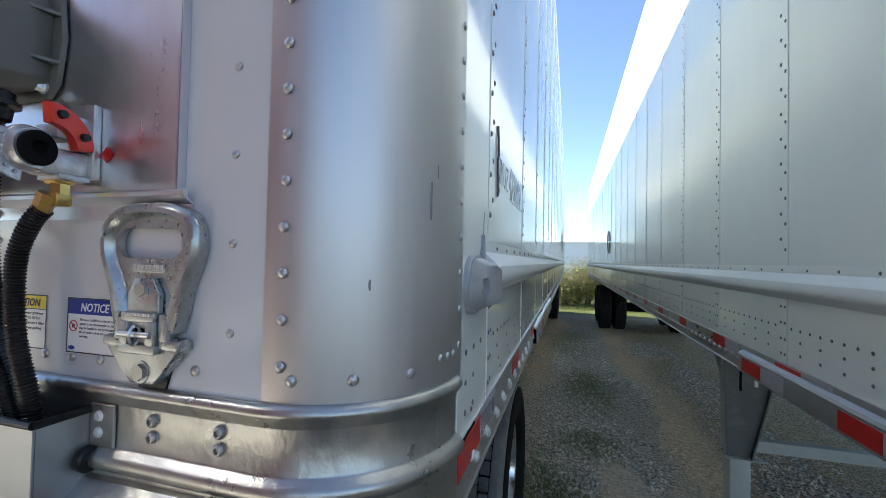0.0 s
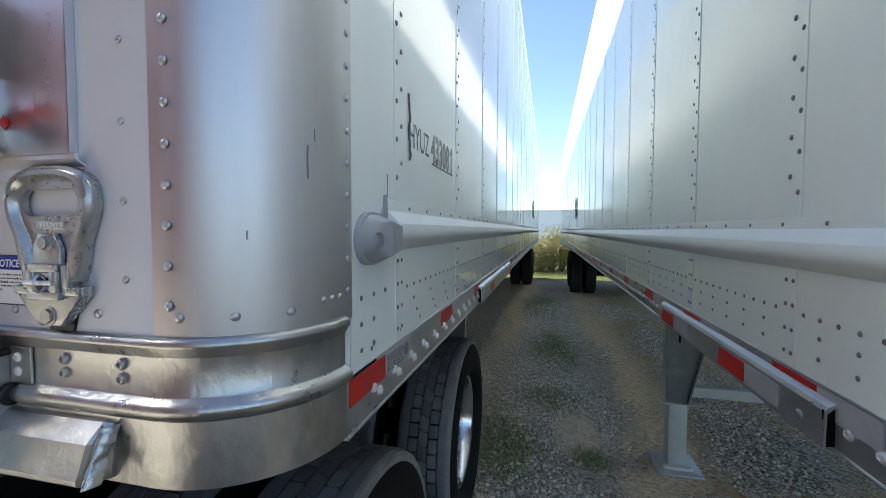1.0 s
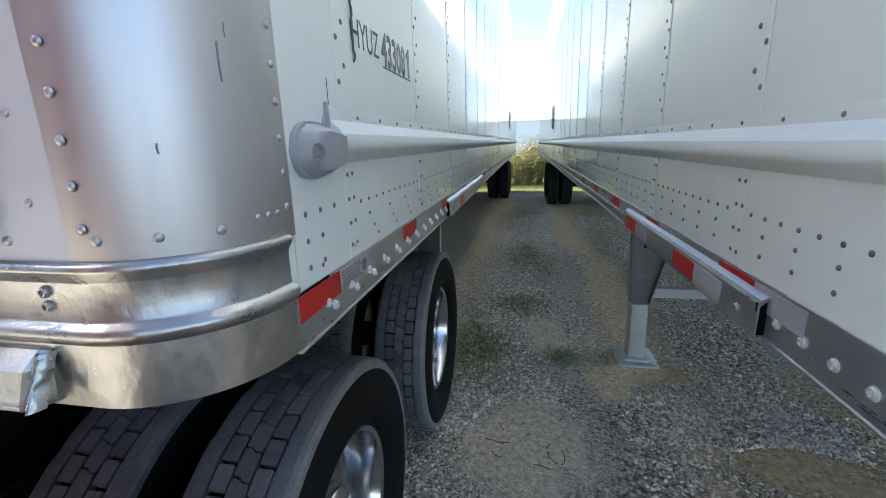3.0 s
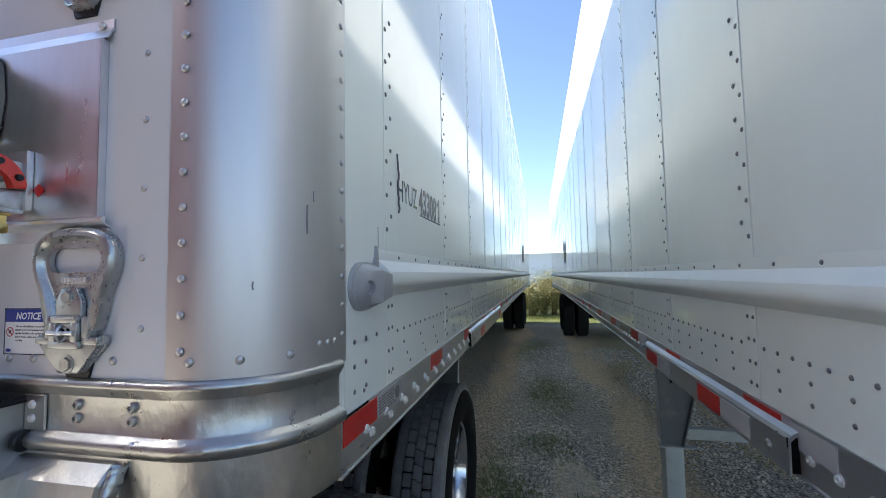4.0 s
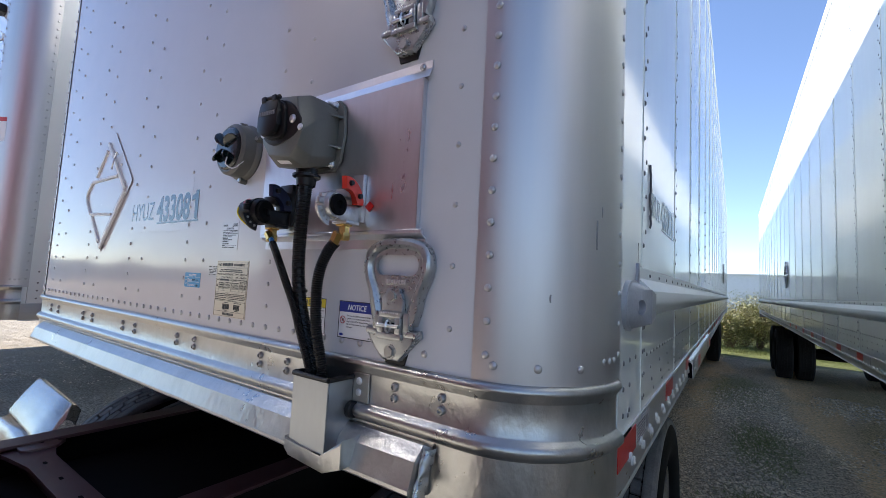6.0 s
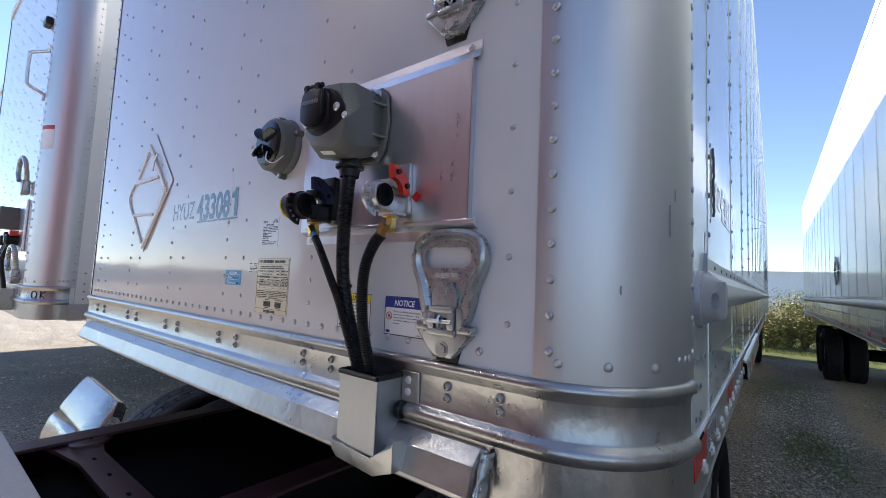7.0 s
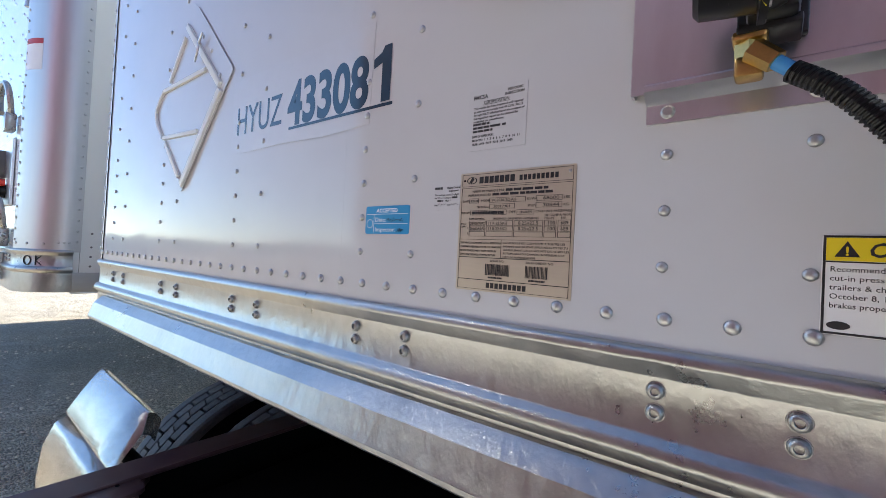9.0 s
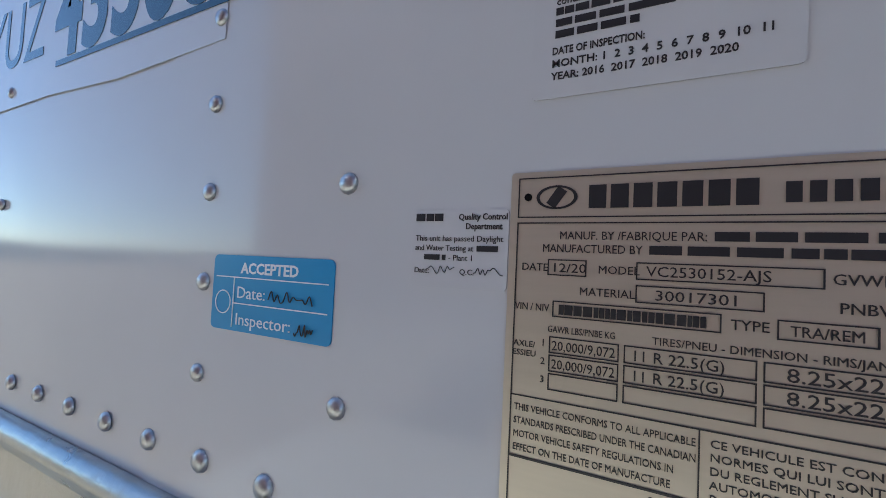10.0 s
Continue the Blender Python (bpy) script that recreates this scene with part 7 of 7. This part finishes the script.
def quarter_fender(s, dx, dz):
    """Polished plate that curves down in front of the leading drive tyres, with a stepped lower facet."""
    prof = [(0.066, 1.070), (0.052, 1.092), (0.034, 1.100), (0.030, 1.098), (-0.012, 1.040), (-0.052, 0.978), (-0.056, 0.968)]
    xin, xout = XC + s * 0.655, XC + s * (1.225 if s > 0 else 1.145) + dx
    bm = bmesh.new()
    rows = []
    crumple = 0.010 if s > 0 else 0.0
    if crumple:
        prof = [(a[0] + (b[0] - a[0]) * k / 3, a[1] + (b[1] - a[1]) * k / 3) for a, b in zip(prof, prof[1:]) for k in range(3)] + [prof[-1]]
    for t in ([0.0, 0.04, 0.3, 0.6, 0.94, 1.0] if s < 0 else [k / 40 for k in range(39)] + [0.965, 0.985]):
        x = xin + (xout - xin) * t
        lift = (0.03 if s < 0 else 0.0) * t + dz
        row = []
        for y, z in prof:
            dent = crumple * (0.7 * noise.noise(Vector((x * 5, z * 9, 2.0))) + 0.25 * noise.noise(Vector((x * 24, z * 30, 7.0))))
            sag = crumple * 0.5 * noise.noise(Vector((x * 5, 0.0, 4.0))) - (0.03 * max(0.0, t - 0.93) / 0.055 if s > 0 else 0.0)
            row.append(bm.verts.new((x, y - (0.02 if t == 0.0 else 0) + dent, z + lift + sag + dent * 0.6 - (0.05 if t == 0.0 and s < 0 else 0))))
        rows.append(row)
    for a, b in zip(rows, rows[1:]):
        for i in range(len(prof) - 1):
            bm.faces.new((a[i], b[i], b[i + 1], a[i + 1]))
    bmesh.ops.solidify(bm, geom=bm.faces, thickness=0.003)
    # right fender takes the copy with the maroon reflection painted in
    mat = M_FENDER if s < 0 else M_FENDER_TINTED
    f = part("quarter_fender", bm, mat, tractor, "polished steel quarter fender reflecting maroon paint" if s < 0 else "crumpled steel quarter fender tinted by a maroon reflection, with a wavy top edge", 50)
    low = [(-0.050, 0.972), (-0.078, 0.962), (-0.086, 0.954), (-0.112, 0.890), (-0.122, 0.800), (-0.125, 0.66)]
    bm = bmesh.new()
    rows = [[bm.verts.new((xin + (xout - xin) * t, y, z + 0.02 * t + dz)) for y, z in low] for t in (0.05, 0.5, 0.97)]
    for a, b in zip(rows, rows[1:]):
        for i in range(len(low) - 1):
            bm.faces.new((a[i], b[i], b[i + 1], a[i + 1]))
    bmesh.ops.solidify(bm, geom=bm.faces, thickness=0.003)
    part("lower_facet", bm, mat, f, "", 30)
    part("fender_bracket", tube((XC + s * 0.43, 0.02, 0.95), (XC + s * 0.80, 0.02, 0.95), 0.02), M_DARK, f)


quarter_fender(-1, 0.0, 0.0)
quarter_fender(1, 0.03, -0.065)


def sleeper_cab():
    """Plain maroon cab behind the camera, seen only in the bright metal."""
    def shell(x, y0, y1, z0, z1, r):
        bm = box(XC - x, XC + x, y0, y1, z0, z1)
        es = [e for e in bm.edges if abs((e.verts[0].co - e.verts[1].co).z) > 0.3 or (e.verts[0].co.z > z1 - 0.01 and e.verts[1].co.z > z1 - 0.01)]
        bmesh.ops.bevel(bm, geom=es, offset=r, segments=5, affect="EDGES", profile=0.5)
        return bm
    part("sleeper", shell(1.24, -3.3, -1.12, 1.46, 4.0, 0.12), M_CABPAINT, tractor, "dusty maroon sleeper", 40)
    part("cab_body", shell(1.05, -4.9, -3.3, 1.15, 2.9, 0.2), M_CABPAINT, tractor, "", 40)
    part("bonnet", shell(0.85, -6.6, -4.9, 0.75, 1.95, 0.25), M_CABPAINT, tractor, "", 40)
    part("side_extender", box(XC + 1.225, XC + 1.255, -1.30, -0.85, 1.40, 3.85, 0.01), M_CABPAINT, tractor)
    # unseen box added to keep bright ground out of the nose rail's reflection
    part("reflection_blocker", box(XC + 0.62, XC + 1.22, -2.6, -1.15, 0.42, 1.44, 0.03, 3), M_CABPAINT, tractor, "maroon box added under the sleeper to darken the rail's reflection")
    for s in (-1, 1):
        part("fuel_tank", tube((XC + s * 0.82, -3.9, 0.72), (XC + s * 0.82, -2.7, 0.72), 0.31, 0.31, 28), M_CHROME, tractor)
        part("steer_tyre", lathe([(0.28, -0.13), (0.45, -0.15), (0.51, -0.11), (0.52, 0.0), (0.51, 0.11), (0.45, 0.15), (0.28, 0.13), (0.0, 0.05)], (XC + s * 1.02, -6.1, 0.52), "X", 36), M_RUBBER, tractor)


sleeper_cab()

# ---- distance ----


def shrub(x, y, h, w, seed):
    rnd = random.Random(seed)
    root = tagged(empty("shrub", x, y, 0), "yellow-green leafy shrub on the grass verge", "shrub", "shrubs on the verge")
    bm = bmesh.new()
    tips = []
    for k in range(26):
        a, lean = rnd.uniform(0, 6.28), rnd.uniform(0.1, 0.6)
        p = Vector((x + rnd.uniform(-0.1, 0.1), y + rnd.uniform(-0.1, 0.1), 0))
        d = Vector((math.cos(a) * lean * w / h * 1.3, math.sin(a) * lean * w / h * 1.3, 1.0))
        q = p + d * h * rnd.uniform(0.45, 0.9)
        mid = (p + q) / 2 + Vector((rnd.uniform(-0.1, 0.1), rnd.uniform(-0.1, 0.1), 0.05))
        tube(p, mid, 0.014, 0.008, 5, bm, False)
        tube(mid, q, 0.008, 0.003, 5, bm, False)
        tips += [mid, q, (mid + q) / 2]
    part("branch_work", bm, M_TWIG, root)
    vs, fs = [], []
    for k in range(7000):
        c = rnd.choice(tips) + Vector((rnd.gauss(0, 0.17 * w), rnd.gauss(0, 0.17 * w), rnd.gauss(0, 0.13 * h)))
        if c.z < 0.06:
            continue
        u = Vector((rnd.gauss(0, 1), rnd.gauss(0, 1), rnd.gauss(0, 1))).normalized()
        v = u.orthogonal().normalized()
        s = rnd.uniform(0.022, 0.05)
        i = len(vs)
        vs += [c - u * s, c + v * s * 0.42, c + u * s, c - v * s * 0.42]
        fs.append((i, i + 1, i + 2, i + 3))
    me = bpy.data.meshes.new("crown")
    me.from_pydata([tuple(v) for v in vs], [], fs)
    tagged(link_mesh("crown", me, M_LEAF, root), kind="stuff")


for i, (x, y, h, w) in enumerate(((1.35, 16.6, 1.45, 0.95), (2.15, 16.9, 1.80, 1.0), (0.5, 16.9, 1.4, 1.1), (3.0, 16.8, 1.55, 1.1), (-0.7, 17.0, 1.4, 1.2), (4.1, 17.2, 1.6, 1.2), (1.75, 17.6, 1.65, 1.1), (-2.2, 17.4, 1.5, 1.2))):
    shrub(x, y, h, w, 40 + i)


def verge_grass():
    rnd = random.Random(3)
    vs, fs = [], []

    def blade(x, y, h, lean):
        a = rnd.uniform(0, 6.28)
        dx, dy = math.cos(a), math.sin(a)
        w = 0.0022 + h * 0.012
        i = len(vs)
        vs.extend([(x - dy * w, y + dx * w, 0), (x + dy * w, y - dx * w, 0), (x + dx * lean * h * 0.5 + dy * w * 0.6, y + dy * lean * h * 0.5 - dx * w * 0.6, h * 0.65), (x + dx * lean * h, y + dy * lean * h, h)])
        fs.extend([(i, i + 1, i + 2), (i, i + 2, i + 3)])

    for k in range(14000):
        blade(rnd.uniform(-3, 5.5), 15.2 + abs(rnd.gauss(0, 1.6)), rnd.uniform(0.03, 0.11), rnd.uniform(0.1, 0.7))
    # weeds in the lane
    for cx, cy, sx, sy, n in ((1.36, 2.70, 0.12, 0.24, 1500), (1.93, 2.72, 0.08, 0.08, 250), (1.72, 5.6, 0.16, 0.5, 1500), (1.66, 3.80, 0.18, 0.18, 900), (1.25, 3.2, 0.08, 0.25, 400), (1.5, 9.0, 0.3, 0.9, 700)):
        for k in range(n):
            blade(rnd.gauss(cx, sx), rnd.gauss(cy, sy), rnd.uniform(0.012, 0.045), rnd.uniform(0.3, 1.3))
    me = bpy.data.meshes.new("grass")
    me.from_pydata(vs, [], fs)
    tagged(link_mesh("grass", me, M_GRASS), "short green weeds and verge grass", "grass", kind="stuff")


def gravel():
    rng = np.random.default_rng(11)
    base = np.array([(1, 0, 0), (-1, 0, 0), (0, 1, 0), (0, -1, 0), (0, 0, 1), (0, 0, -1), (0.6, 0.6, 0.4), (-0.6, 0.55, -0.3)], float)
    tri = [(0, 6, 4), (6, 2, 4), (2, 7, 4), (7, 1, 4), (1, 3, 4), (3, 0, 4), (6, 0, 5), (2, 6, 5), (7, 2, 5), (1, 7, 5), (3, 1, 5), (0, 3, 5)]
    vs, fs = [], []

    def scatter(n, x0, x1, y0, y1, lo, hi):
        for k in range(n):
            x = rng.uniform(x0, x1)
            y = y0 + (y1 - y0) * rng.random() ** 1.6
            keep = noise.noise(Vector((x * 1.7, y * 0.6, 3.0)))
            # few stones on the beaten track and the dried mud
            if 2.12 < x + 0.25 * noise.noise(Vector((x, y * 0.8, 9.0))) < 2.82 and y > 2.3:
                keep -= 0.42
            if ((x - 3.06) / 0.34) ** 2 + ((y - 1.68) / 0.18) ** 2 < 1 or ((x - 2.61) / 0.16) ** 2 + ((y - 1.20) / 0.45) ** 2 < 1:
                keep -= 0.5
            if ((x - 1.70) / 0.36) ** 2 + ((y - 1.68) / 0.44) ** 2 < 1 or ((x - 1.86) / 0.17) ** 2 + ((y - 3.10) / 0.42) ** 2 < 1:
                keep -= 0.5
            if keep < rng.uniform(-0.35, 0.25):
                continue
            s = lo + (hi - lo) * rng.random() ** 2.5
            p = base * (s * rng.uniform(0.65, 1.25, 3)) * rng.uniform(0.75, 1.2, (8, 1))
            a = rng.uniform(0, 6.28)
            c, t = math.cos(a), math.sin(a)
            p = p @ np.array([(c, -t, 0), (t, c, 0), (0, 0, 0.75)])
            i = len(vs)
            vs.extend((p + (x, y, s * 0.18)).tolist())
            fs.extend([tuple(q + i for q in f) for f in tri])

    scatter(50000, 0.75, 4.6, 0.3, 8.5, 0.004, 0.014)
    scatter(5000, 1.2, 3.2, 0.6, 4.0, 0.005, 0.015)
    for cx, cy, rx, ry, n in ((2.33, 1.42, 0.24, 0.42, 2600), (2.90, 2.22, 0.32, 0.16, 1700), (3.22, 2.02, 0.25, 0.15, 1500)):
        scatter(n, cx - rx, cx + rx, cy - ry, cy + ry, 0.007, 0.017)
    scatter(42000, 1.2, 3.4, 1.8, 9.5, 0.007, 0.019)
    scatter(9000, -9.0, -1.0, -1.5, 4.0, 0.007, 0.022)
    me = bpy.data.meshes.new("gravel")
    me.from_pydata(vs, [], fs)
    tagged(link_mesh("gravel", me, M_STONE), "loose grey crushed-stone gravel on the lot", "gravel", kind="stuff")


def far_things():
    b = tagged(empty("storage_building", 6, 42, 0), "long white storage building beyond the shrubs", "building")
    part("wall", box(-12, 30, 40, 46, 0, 3.45), M_CONCRETE, b)
    part("roof_trim", box(-12.1, 30.1, 39.9, 46.1, 3.45, 3.55), M_CONCRETE, b)
    g = tagged(empty("boundary_fence", -62, 0, 0), "pale green boundary fence across the open lot", "fence")
    for k in range(20):
        part("fence_panel", box(-62.1, -62.0, -60 + k * 6.0, -54.05 + k * 6.0, 0, 2.1), M_GREENWALL, g)
        part("fence_post", box(-62.16, -62.0, -54.05 + k * 6.0, -53.95 + k * 6.0, 0, 2.2), M_GREENWALL, g)
    h = bmesh.new()
    for ring_r, top in ((380, 7),):
        prev = None
        for k in range(97):
            a = 2 * math.pi * k / 96
            z = top * (0.45 + 0.55 * noise.noise(Vector((math.cos(a) * 2.2, math.sin(a) * 2.2, 5.0))))
            z = max(z, 1.0)
            p, q = h.verts.new((ring_r * math.cos(a), ring_r * math.sin(a), -1)), h.verts.new((ring_r * math.cos(a), ring_r * math.sin(a), z))
            if prev:
                h.faces.new((prev[0], p, q, prev[1]))
            prev = (p, q)
    tagged(part("backdrop", h, M_HILL), "low hills along the horizon, haze painted as a faint glow", "hills", kind="structure")


verge_grass()
gravel()
far_things()
# two more trailers stand further along the row, behind the neighbour
copy_thing(neigh, Matrix.Translation((NX - 3.25, 0.10, 0)))
copy_thing(neigh, Matrix.Translation((NX - 6.50, 0.16, 0)))


def mud_cracks():
    rnd = random.Random(21)
    for x, y, a, n in ((1.45, 1.70, 0.1, 4), (1.51, 1.86, -0.7, 4), (1.50, 1.60, -0.9, 3), (1.53, 1.68, 0.5, 3), (1.72, 1.53, 0.5, 3), (1.80, 1.60, -0.5, 3), (1.86, 1.55, 0.4, 4), (1.80, 1.60, 2.0, 2), (1.79, 1.66, 0.6, 2)):
        p = [Vector((x, y, 0.0006))]
        for k in range(n):
            a += rnd.uniform(-0.6, 0.6)
            p.append(p[-1] + Vector((math.cos(a), math.sin(a), 0)) * rnd.uniform(0.018, 0.034))
        tagged(part("mud_crack", curve_pipe(p, 0.0022, 2, 5), M_DARK), "thin dark crack in the dried mud patch", "crack", "mud cracks")


mud_cracks()
